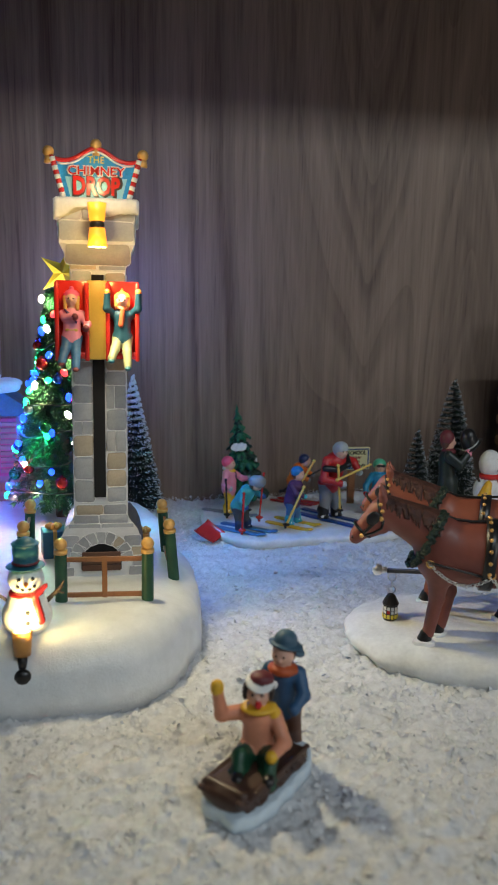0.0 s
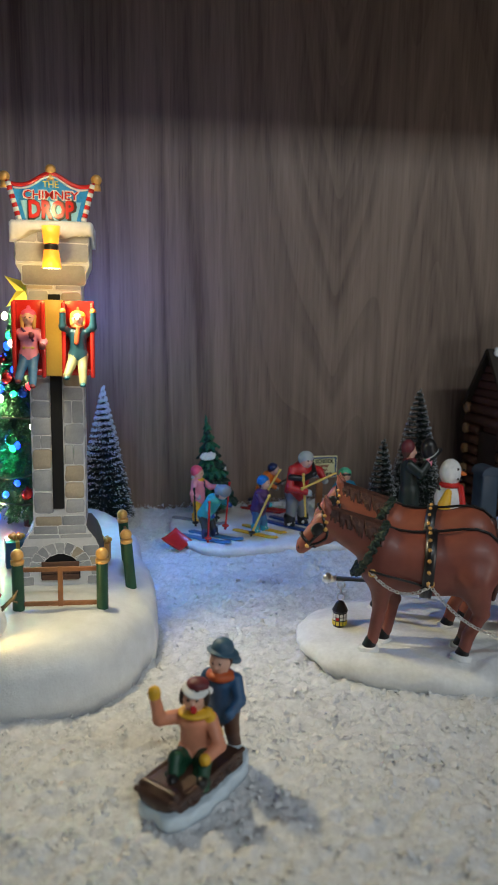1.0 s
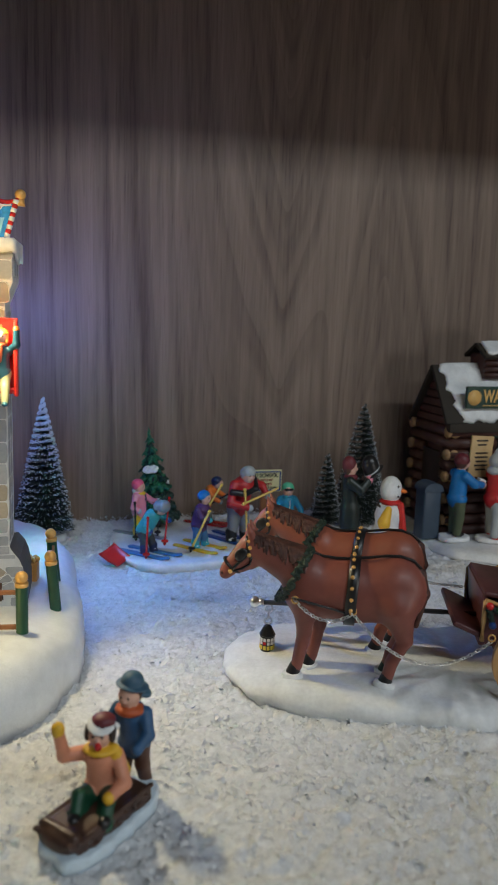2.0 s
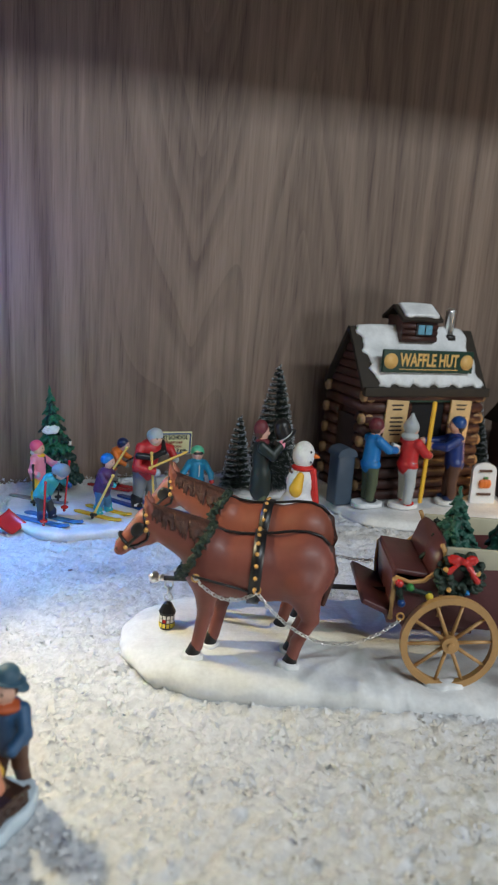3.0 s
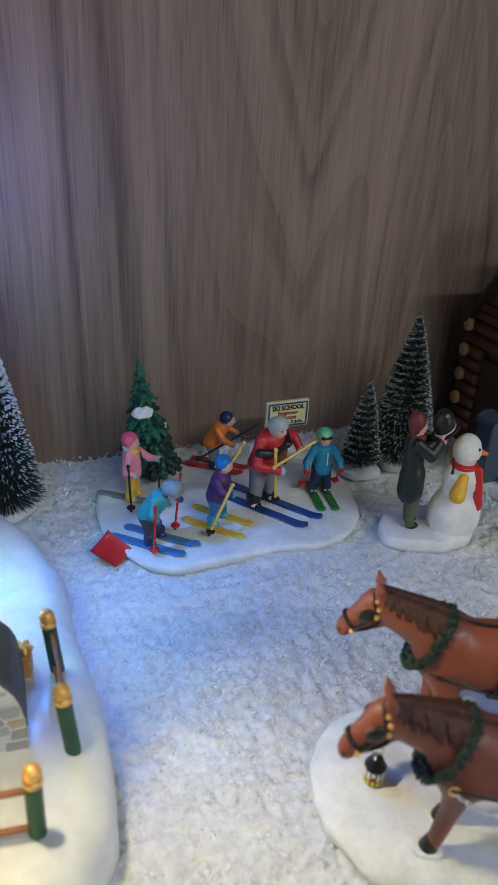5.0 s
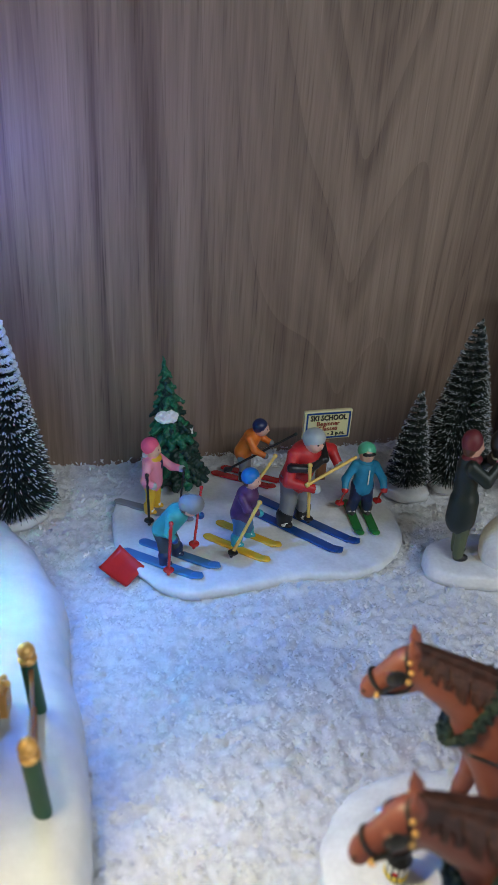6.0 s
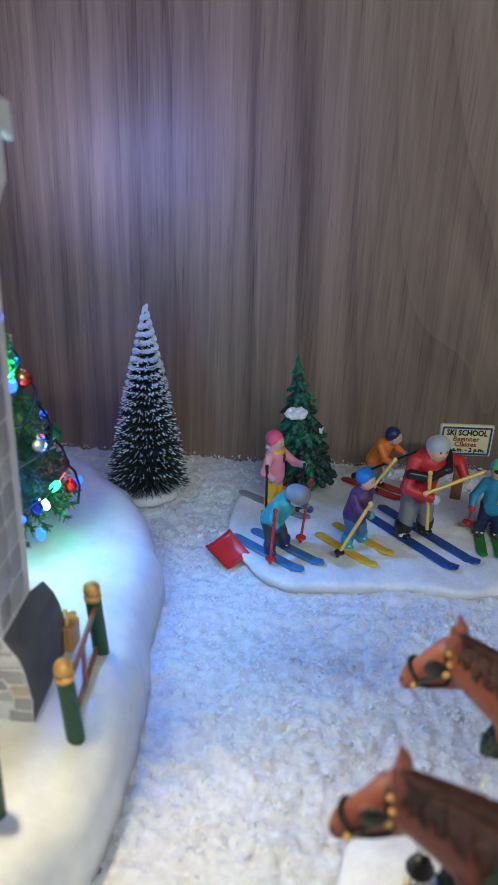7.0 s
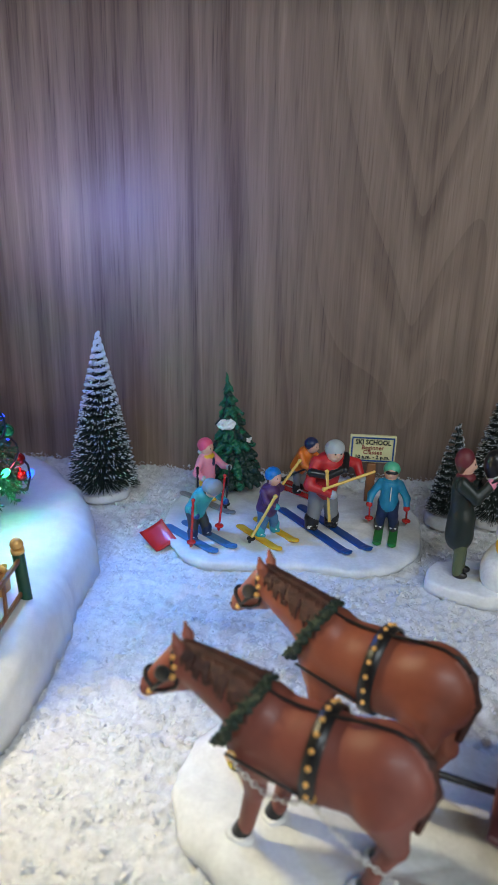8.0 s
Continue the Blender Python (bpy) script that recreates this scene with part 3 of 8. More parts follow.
def snow_flakes():
    """Loose shredded flakes lying on the bed, in denser and thinner patches, coarser where they clot."""
    rnd = np.random.default_rng(5)
    n = 190000
    x, y = rnd.uniform(-0.11, 0.50, n), 0.10 + 0.605 * rnd.random(n) ** 0.92
    clot = np.array([noise.noise((a * 75, b * 75, 4)) + 0.6 * noise.noise((a * 210, b * 210, 8)) for a, b in zip(x, y)])
    keep = clot > rnd.uniform(-0.9, 0.45, n)
    x, y, clot = x[keep], y[keep], clot[keep]
    z = np.array([bed(a, b) for a, b in zip(x, y)])
    # a heap of flakes along the foot of the back board
    m = 900
    x, y = np.append(x, rnd.uniform(-0.05, 0.50, m)), np.append(y, WALL_Y - 0.001 - 0.014 * rnd.random(m) ** 2)
    z = np.append(z, [drift(a, b) + rnd.uniform(0, 0.0025) for a, b in zip(x[-m:], y[-m:])])
    n = len(x)
    size = rnd.choice((0.0004, 0.0006, 0.0008, 0.0010, 0.0013, 0.0018), n, p=(0.26, 0.27, 0.22, 0.14, 0.08, 0.03)) * np.append(1 + 0.55 * np.clip(clot, -0.5, 1), np.full(m, 1.0))
    turn, lean, dip = rnd.uniform(0, 2 * np.pi, n), rnd.normal(0, 0.48, n), rnd.normal(0, 0.48, n)
    ux = np.stack([np.cos(turn) * np.cos(lean), np.sin(turn) * np.cos(lean), np.sin(lean)], 1)
    uy = np.stack([-np.sin(turn) * np.cos(dip), np.cos(turn) * np.cos(dip), np.sin(dip)], 1)
    uz = np.cross(ux, uy)
    base = np.stack([x, y, z + 0.25 * size], 1)
    shape = ((1.25, 0.1, -0.1), (0.1, 0.75, 0.05), (-1.15, 0.2, -0.1), (-0.1, -0.7, 0.05), (0.05, 0.0, 0.42))
    corners = [base + size[:, None] * (rnd.uniform(0.6, 1.25, (n, 1)) * (ux * a + uy * b) + uz * c) for a, b, c in shape]
    verts = np.stack(corners, 1).reshape(-1, 3)
    k = 5 * np.arange(n)[:, None]
    faces = np.concatenate([k + np.array(f) for f in ((0, 1, 4), (1, 2, 4), (2, 3, 4), (3, 0, 4))])
    me = bpy.data.meshes.new("snow_flakes")
    me.from_pydata(verts.tolist(), [], faces.tolist())
    me.materials.append(FLAKE)
    me.polygons.foreach_set("use_smooth", np.ones(len(faces), bool))
    tagged(new("snow_flakes", me), "loose white artificial snow flakes", "snow", kind="stuff")


snow_ground()
snow_flakes()


# ---- figures ----
def figure(H, coat, pants, boots, hat, feet=((-0.07, 0), (0.07, 0)), hip=(0, 0, 0.44), chest=(0, 0, 0.70), head=(0, 0, 0.885),
           grips=((-0.17, -0.06, 0.46), (0.17, -0.06, 0.46)), glove=None, scarf=None, long=0.0, brim=False, bare=False, hair=None,
           stout=1.1, skin=None, elbow=None, lift=0.0, big=1.2, legs=1.0):
    """Solids of one small standing figure that faces -y, feet on z = 0, H millimetres tall."""
    skin, glove = skin or SKIN, glove or SKIN

    def P(p):
        return np.array(p, float) * H
    hip, chest, head = P(hip), P(chest), P(head)
    out = []
    for s, f in zip((-1, 1), feet):
        foot = P((f[0], f[1], f[2] if len(f) > 2 else 0)) + (0, 0, lift)
        top = hip + P((0.055 * s, 0, 0))
        knee = (top + foot) / 2 + P((0, f[3] if len(f) > 3 else -0.015, 0.02))
        out += [cone(top, knee, 0.073 * H * legs, 0.060 * H * legs, pants, 1.2), cone(knee, foot + P((0, 0, 0.06)), 0.060 * H * legs, 0.052 * H * legs, pants, 0.8)]
        out += [egg(foot + P((0, -0.03, 0.026)), P((0.042, 0.072, 0.030)), boots, 0.6)]
        if lift:
            out += [cone(foot + P((0, 0.005, 0.03)), foot + P((0, 0.008, 0.105)), 0.056 * H * legs, 0.062 * H * legs, boots, 0.3)]
            out += [egg(foot + P((0, -0.052, 0.048)), P((0.046, 0.014, 0.020)), WHITE, 0.2), brick(foot + P((0, 0.045, 0.022)), P((0.075, 0.030, 0.040)), 0.4, PALE_GREY, 0.2)]
    out += [cone(hip, chest, 0.118 * H * stout, 0.112 * H * stout, coat, 2.0), egg(chest + P((0, 0, 0.02)), P((0.135 * stout, 0.09 * stout, 0.085)), coat, 1.5)]
    if not long:
        out += [egg(hip + P((0, 0, 0.012)), P((max(0.136, 0.135 * stout), max(0.105, 0.105 * stout), 0.072)), coat, 0.8)]
    if long:
        out += [cone(hip + P((0, 0, 0.02)), (hip[0], hip[1], hip[2] - long * H), 0.145 * H * stout, 0.150 * H * stout, coat, 1.2)]
    for s, g in zip((-1, 1), grips):
        sh, g = chest + P((0.118 * s * stout, 0, 0.035)), P(g)
        el = P(elbow[0 if s < 0 else 1]) if elbow else (sh + g) / 2 + P((0.05 * s, 0.02, -0.035))
        out += [cone(sh, el, 0.056 * H, 0.050 * H, coat, 1.2), cone(el, g, 0.050 * H, 0.040 * H, coat, 1.0), egg(g, P((0.042, 0.042, 0.045)), glove, 0.7)]
    out += [cone(chest + P((0, 0, 0.06)), head, 0.045 * H, 0.05 * H, skin, 0.8)]
    g = big
    out += [egg(head, P((0.080 * g, 0.083 * g, 0.092 * g)), skin, 0.8), egg(head + P((0, -0.083 * g, -0.012)), P((0.016, 0.016, 0.018)), skin, 0.6)]
    out += [egg(head + P((0.030 * g * e, -0.078 * g, 0.014 * g)), P((0.008, 0.007, 0.009)), HAIR, 0.1) for e in (-1, 1)]
    if hair:
        out += [egg(head + P((0, 0.030 * g, 0.012 * g)), P((0.088 * g, 0.075 * g, 0.092 * g)), hair, 0.5)]
    if scarf:
        out += [egg(head + P((0, -0.008, -0.095 * g)), P((0.092 * g, 0.092 * g, 0.038)), scarf, 0.6)]
    if hat:
        out += [egg(head + P((0, 0.024 * g, 0.032 * g)), P((0.096 * g, 0.092 * g, 0.088 * g)), hat, 0.4)]
        if brim:
            out += [egg(head + P((0, -0.02, 0.030 * g)), P((0.105 * g, 0.115 * g, 0.022)), hat, 0.6)]
    return out


def ski(x, y, length, turn, m, width=0.0056):
    """Solids of one ski on z = 0, its tip towards -y before the turn (degrees)."""
    a = radians(turn)
    d = np.array((math.sin(a), -math.cos(a), 0.0))
    w, L = width * 1000, length * 1000
    c = np.array((x, y, 0.9))
    out = [brick(c, (w, L * 0.88, 1.5), 0.6, m, 0.2, (0, 0, turn)), brick(c + d * L * 0.455 + (0, 0, 0.7), (w * 0.92, L * 0.10, 1.3), 0.6, m, 0.6, (-16, 0, turn))]
    out += [egg(c + d * L * 0.47 + (0, 0, 0.9), (w * 0.46, w * 0.55, 0.75), m, 0.4, (0, 0, turn)), egg(c - d * L * 0.43, (w * 0.5, w * 0.5, 0.75), m, 0.3, (0, 0, turn))]
    return out


def stick(a, b, m, r=0.75, basket=None):
    a, b = np.array(a, float), np.array(b, float)
    out = [cone(a, b, r, r, m, 0.2), egg(a, (r * 1.5,) * 3, m, 0.3)]
    if basket is not None:
        e = b + (a - b) / np.linalg.norm(a - b) * 2.0
        out += [egg(e, (2.9, 2.9, 1.2), basket, 0.2), egg(b, (1.1, 1.1, 1.6), basket, 0.3)]
    return out


def turned(solids, rz=0.0, at=(0, 0, 0)):
    """The same solids turned about z (degrees) and moved."""
    c, s = math.cos(radians(rz)), math.sin(radians(rz))
    R, at = np.array(((c, -s, 0), (s, c, 0), (0, 0, 1))), np.array(at, float)
    out = []
    for o in solids:
        if o[0] == "cone":
            out.append((o[0], R @ o[1] + at, R @ o[2] + at, *o[3:]))
        else:
            out.append((o[0], R @ o[1] + at, o[2], R @ o[3], *o[4:]))
    return out


def rough_disc(bm, rx, ry, h, seed, seg=72, wob=0.05, lip=0.75, power=2.3, dome=0.0, rough=1.0, dip=None, lobes=(), under=1.0, easy=False):
    """A cast snow base: wavy outline, steep side, rounded lip, gently dished top."""
    rnd = random.Random(seed)
    ph = [rnd.uniform(0, 6.28) for _ in range(4)]
    rings = []
    edge = ((1.0, lip * 0.7), (0.994, lip), (0.975, lip + (1 - lip) * 0.28), (0.945, lip + (1 - lip) * 0.52), (0.90, lip + (1 - lip) * 0.74), (0.83, lip + (1 - lip) * 0.91), (0.72, 1.0), (0.58, 1.0), (0.42, 1.0), (0.22, 1.0))
    for f, z in ((under, 0.0), (0.5 + 0.5 * under, lip * 0.45), *edge) if easy else ((under, 0.0), (0.5 + 0.5 * under, lip * 0.45), (1.0, lip * 0.7), (0.992, lip), (0.98, lip + (1 - lip) * 0.45), (0.962, lip + (1 - lip) * 0.72), (0.93, lip + (1 - lip) * 0.9), (0.84, 1.0), (0.65, 1.0), (0.45, 1.0), (0.22, 1.0)):
        ring = []
        for i in range(seg):
            a = 2 * math.pi * i / seg
            k = 1 + wob * (math.sin(2 * a + ph[0]) * 0.5 + math.sin(3 * a + ph[1]) * 0.6 + math.sin(5 * a + ph[2]) * 0.45 + math.sin(9 * a + ph[3]) * 0.30 + math.sin(16 * a + ph[1]) * 0.14)
            k += 0.010 * rough * (0.6 * noise.noise((9 * math.cos(a), 9 * math.sin(a), seed)) + 0.4 * noise.noise((21 * math.cos(a), 21 * math.sin(a), seed)))
            for at, wide, much in lobes:
                k += much * math.exp(-(((math.degrees(a) - at + 180) % 360 - 180) / wide) ** 2)
            r = (abs(math.cos(a) / rx) ** power + abs(math.sin(a) / ry) ** power) ** (-1 / power)
            x, y = r * k * f * math.cos(a), r * k * f * math.sin(a)
            zz = h * z + (0.0008 * rough * noise.noise((x * 60, y * 60, seed)) + 0.0005 * rough * noise.noise((x * 150, y * 150, seed)) + dome * (1 - f)) * (1 if z >= lip else 0)
            if dip and z > 0:
                zz = max(0.001, zz - dip[4] * math.exp(-((x - dip[0]) / dip[2]) ** 2 - ((y - dip[1]) / dip[3]) ** 2))
            ring.append(bm.verts.new((x, y, zz)))
        rings.append(ring)
    for a, b in zip(rings, rings[1:]):
        for i in range(seg):
            bm.faces.new((a[i], a[(i + 1) % seg], b[(i + 1) % seg], b[i]))
    bm.faces.new(rings[0][::-1])
    bm.faces.new(rings[-1])


# ---- the lit amusement tower on its glazed mound ----
MOUND_Z = 0.031


def mound_edge(a, inset):
    """Outline of the mound round (-0.05, 0.50) at the angle a, drawn in by inset."""
    c, s = math.cos(a), math.sin(a)
    ex = 0.1200 + 0.0045 * max(0.0, -s) - 0.0045 * max(0.0, s) if c > 0 else 0.20
    ey, n = (0.157, 4.6) if s < 0 else (0.160, 2.2)
    r = (abs(c / ex) ** n + abs(s / ey) ** n) ** (-1 / n)
    front = max(0.0, -s)
    r -= inset * (1 + 1.0 * front ** 3) + 0.0016 * math.sin(7 * a + 1) + 0.001 * math.sin(13 * a)
    r += 0.0042 * noise.noise((a * 4.5, inset * 60, 1)) + 0.0020 * noise.noise((a * 11, inset * 90, 5))
    r = max(r, 0.012)
    return -0.05 + r * c, 0.50 + r * s


def mound():
    bm = bmesh.new()
    seg, rings = 220, []
    for inset, z in ((0.0, -0.002), (0.0006, 0.008), (0.0018, 0.0160), (0.0038, 0.0222), (0.0070, 0.0266), (0.0115, 0.0292), (0.0170, 0.0305), (0.0250, 0.031), (0.040, 0.031), (0.07, 0.031), (0.10, 0.031)):
        ring = []
        for i in range(seg):
            a = 2 * math.pi * i / seg
            x, y = mound_edge(a, inset)
            ring.append(bm.verts.new((x, y, z + (0.0024 * noise.noise((x * 34, y * 34, z * 60)) + 0.0014 * noise.noise((x * 85, y * 85, z * 90)) if 0 < z < 0.0311 and inset < 0.03 else 0))))
        rings.append(ring)
    for a, b in zip(rings, rings[1:]):
        for i in range(seg):
            bm.faces.new((a[i], a[(i + 1) % seg], b[(i + 1) % seg], b[i]))
    bm.faces.new(rings[0][::-1])
    bm.faces.new(rings[-1])
    return bm


TOWER = thing("chimney_ride", pose(0, 0, 0), "lit grey stone chimney ride on a glazed white snow mound", "model tower")
part("mound", mound(), GLAZE, TOWER, "glossy white snow mound")

TX, TY = 0.0185, 0.434      # middle and front of the tower's foot


def chimney():
    z0 = MOUND_Z
    # stepped outline: foot, curved shoulders, shaft, flared head
    prof = [(0.0232, 0.0395, 0.0), (0.0232, 0.0395, 0.010), (0.0222, 0.0390, 0.016), (0.0212, 0.0385, 0.021), (0.0192, 0.0380, 0.026), (0.0156, 0.0374, 0.0305), (0.0142, 0.0372, 0.033),
            (0.0139, 0.037, 0.1635), (0.0142, 0.037, 0.165), (0.0186, 0.045, 0.1751), (0.0186, 0.045, 0.1964)]
    bm = bmesh.new()
    rings = []
    back = TY + 0.038
    for hw, d, z in prof:
        f = back - d
        y1 = back if z < 0.032 else back - 0.010
        rings.append([bm.verts.new(p) for p in ((TX - hw, f, z0 + z), (TX + hw, f, z0 + z), (TX + hw, y1, z0 + z), (TX - hw, y1, z0 + z))])
    for a, b in zip(rings, rings[1:]):
        for i in range(4):
            f = bm.faces.new((a[i], a[(i + 1) % 4], b[(i + 1) % 4], b[i]))
            f.material_index = 1 if (i == 1 or i == 3) and b is not None and a[0].co.z < z0 + 0.032 else 0
    bm.faces.new(rings[0][::-1])
    bm.faces.new(rings[-1])
    bmesh.ops.recalc_face_normals(bm, faces=bm.faces)
    body = part("chimney_body", bm, [MORTAR, DARK_STONE], TOWER, "pale grey mortar body", smooth=False)
    # lift slot and hearth arch as flat black panels, their inner shade as colour
    bm = bmesh.new()
    box(bm, (TX - 0.0003, back - 0.037 - 0.0004, 0.1120), (0.0061, 0.0016, 0.075))
    box(bm, (TX - 0.0003, back - 0.037 - 0.0004, 0.1890), (0.0062, 0.0016, 0.0045))
    part("lift_slot", bm, OPENING_SHADE, TOWER, "flat black panel in place of the lift slot", smooth=False)
    bm = bmesh.new()
    pts = [(-0.0107, 0)] + [(-0.0107 * math.cos(math.pi * i / 14), 0.006 + 0.0090 * math.sin(math.pi * i / 14)) for i in range(15)] + [(0.0107, 0)]
    slab(bm, [(x, z) for x, z in pts], 0, 0.00045)
    bmesh.ops.transform(bm, matrix=Matrix.Translation((TX, back - 0.0395 + 0.0002, z0 + 0.0035)) @ Matrix.Rotation(radians(90), 4, "X"), verts=bm.verts)
    part("hearth_arch", bm, OPENING_SHADE, TOWER, "flat black panel in place of the hearth opening", smooth=False)
    for i in range(3):
        bm = bmesh.new()
        box(bm, (TX, back - 0.0410, z0 + 0.0050 + i * 0.0036), (0.0205, 0.0012, 0.0033), bevel=0.0004)
        part("hearth_board", bm, BROWN, TOWER, "brown hearth board")
    return back


BACK = chimney()


OUTLINE = []             # the rim of the stone made last
LINES = bmesh.new()      # the raised mortar lines of the whole tower


def stone_piece(w, h, d, seed):
    """A rounded, slightly uneven stone face, its back on y = 0 and its face towards -y."""
    rnd = random.Random(seed)
    r = min(w, h) * 0.17
    pts = []
    for cx, cz, a0 in ((w / 2 - r, h / 2 - r, 0), (-w / 2 + r, h / 2 - r, 90), (-w / 2 + r, -h / 2 + r, 180), (w / 2 - r, -h / 2 + r, 270)):
        k = rnd.uniform(0.75, 1.15)
        for j in range(3):
            a = radians(a0 + 45 * j)
            pts.append((cx + r * k * math.cos(a), cz + r * k * math.sin(a)))
    bm = bmesh.new()
    rings = [[bm.verts.new((x * f, -y, z * f)) for x, z in pts] for f, y in ((1.0, 0), (1.0, d * 0.6), (0.965, d))]
    OUTLINE[:] = [Vector((x, -d * 0.7, z)) for x, z in pts]
    for a, b in zip(rings, rings[1:]):
        for i in range(len(pts)):
            bm.faces.new((a[i], a[(i + 1) % len(pts)], b[(i + 1) % len(pts)], b[i]))
    bm.faces.new(rings[-1])
    bmesh.ops.recalc_face_normals(bm, faces=bm.faces)
    return bm


def lay_stone(x, y, z, w, h, paint, seed, rz=0.0, rx=0.0, ry=0.0):
    ob = part("stone", stone_piece(w + 0.0007, h + 0.0007, 0.0003, seed), paint, TOWER)
    m = pose(x, y, z, rx, ry, rz)
    ob.matrix_local = m
    sharp(ob)
    tube(LINES, [m @ p for p in OUTLINE], 0.00028, 5, closed=True)
    return ob


def stones():
    rnd = random.Random(11)
    yf = BACK - 0.037
    for side in (-1, 1):
        z, n = 0.0715, 0
        while z < 0.1896:
            h = min(rnd.choice((0.0095, 0.0115, 0.0085, 0.0125, 0.0075)), 0.1932 - z)
            m = TAN_STONE if rnd.random() < 0.2575 else STONE
            x = TX + side * 0.00845
            if rnd.random() < 0.30:
                k = rnd.uniform(0.35, 0.6)
                lay_stone(x - 0.0103 * (1 - k) / 2, yf, z + h / 2, 0.0103 * k - 0.0007, h - 0.0007, m, n * 3 + side + 40)
                lay_stone(x + 0.0103 * k / 2, yf, z + h / 2, 0.0103 * (1 - k) - 0.0007, h - 0.0007, STONE, n * 3 + side + 90)
            else:
                lay_stone(x, yf, z + h / 2, 0.0098, h - 0.0007, m, n * 3 + side + 140)
            z += h
            n += 1
        # flank of the shaft
        z = 0.066
        while z < 0.1896:
            h = rnd.choice((0.010, 0.0125, 0.0085, 0.0115))
            k = rnd.uniform(0.4, 0.6)
            xs = TX + side * 0.0139
            for part_w, off in ((k, -(1 - k) / 2), (1 - k, k / 2)):
                lay_stone(xs, yf + 0.011 + off * 0.021, min(z + h / 2, 0.1896), 0.021 * part_w - 0.0006, h - 0.0007, STONE, int(z * 9000) + side, 90 * side)
            z += h
    # the row under the slot
    lay_stone(TX - 0.006, yf, 0.0672, 0.0135, 0.0052, TAN_STONE, 301)
    lay_stone(TX + 0.0075, yf, 0.0672, 0.0115, 0.0052, STONE, 302)
    # neck above the seats
    for x, w in ((-0.0075, 0.0128), (0.0072, 0.0128)):
        lay_stone(TX + x, yf, 0.1957, w, 0.0036, TAN_STONE if x < 0 else STONE, int(1500 + x * 9999))
    # flared head
    for x, z, w, h in ((-0.0130, 0.2219, 0.0104, 0.0090), (-0.0026, 0.2219, 0.0094, 0.0090), (0.0105, 0.2219, 0.0156, 0.0090), (-0.0091, 0.2122, 0.0180, 0.0092), (0.0094, 0.2122, 0.0176, 0.0092)):
        lay_stone(TX + x, BACK - 0.045, z, w, h, STONE, int(1000 + x * 9999))
    lay_stone(TX, BACK - 0.0411, 0.2012, 0.0318, 0.0122, STONE, 1207, rx=38)
    for side in (-1, 1):
        for y, w in ((0.009, 0.012), (0.020, 0.009)):
            lay_stone(TX + side * 0.0188, BACK - 0.045 + y, 0.2173, w, 0.016, STONE, int(1300 + y * 999), 90 * side)
    # foot: shoulders and the ring of arch stones
    yb = BACK - 0.0395
    for i in range(9):
        a = radians(8 + 164 * i / 8)
        x, z = -math.cos(a) * 0.0136, MOUND_Z + 0.0095 + math.sin(a) * 0.0120
        ob = lay_stone(TX + x, yb - 0.0004, z, 0.0041, 0.0060, TAN_STONE if i == 6 else STONE, 400 + i, ry=math.degrees(a) - 90)
        for v in ob.data.vertices:      # a wedge, narrower towards the opening
            v.co.x *= 1 + 0.20 * v.co.z / 0.0031
    for x, z, w, h in ((-0.0187, 0.0335, 0.0078, 0.0046), (0.0187, 0.0335, 0.0078, 0.0046), (-0.0200, 0.039, 0.0058, 0.0056), (0.0200, 0.039, 0.0058, 0.0056),
                       (-0.0192, 0.0447, 0.0062, 0.0046), (0.0192, 0.0447, 0.0062, 0.0046), (-0.0165, 0.0505, 0.0088, 0.0058), (0.0165, 0.0505, 0.0088, 0.0058)):
        lay_stone(TX + x, yb, z, w, h, TAN_STONE if x > 0.0189 and z > 0.044 else STONE, int(500 + x * 9999 + z * 999))
    for x, z, w, h, t in ((-0.0078, 0.0622, 0.0126, 0.0046, 0), (0.0066, 0.0622, 0.0148, 0.0046, 0), (-0.0088, 0.0571, 0.0166, 0.0050, 0), (0.0088, 0.0571, 0.0166, 0.0050, 0)):
        lay_stone(TX + x, BACK - 0.0376 if z > 0.055 else BACK - 0.0384, z, w, h, STONE, int(600 + x * 9999), rx=5 if z > 0.055 else 4)


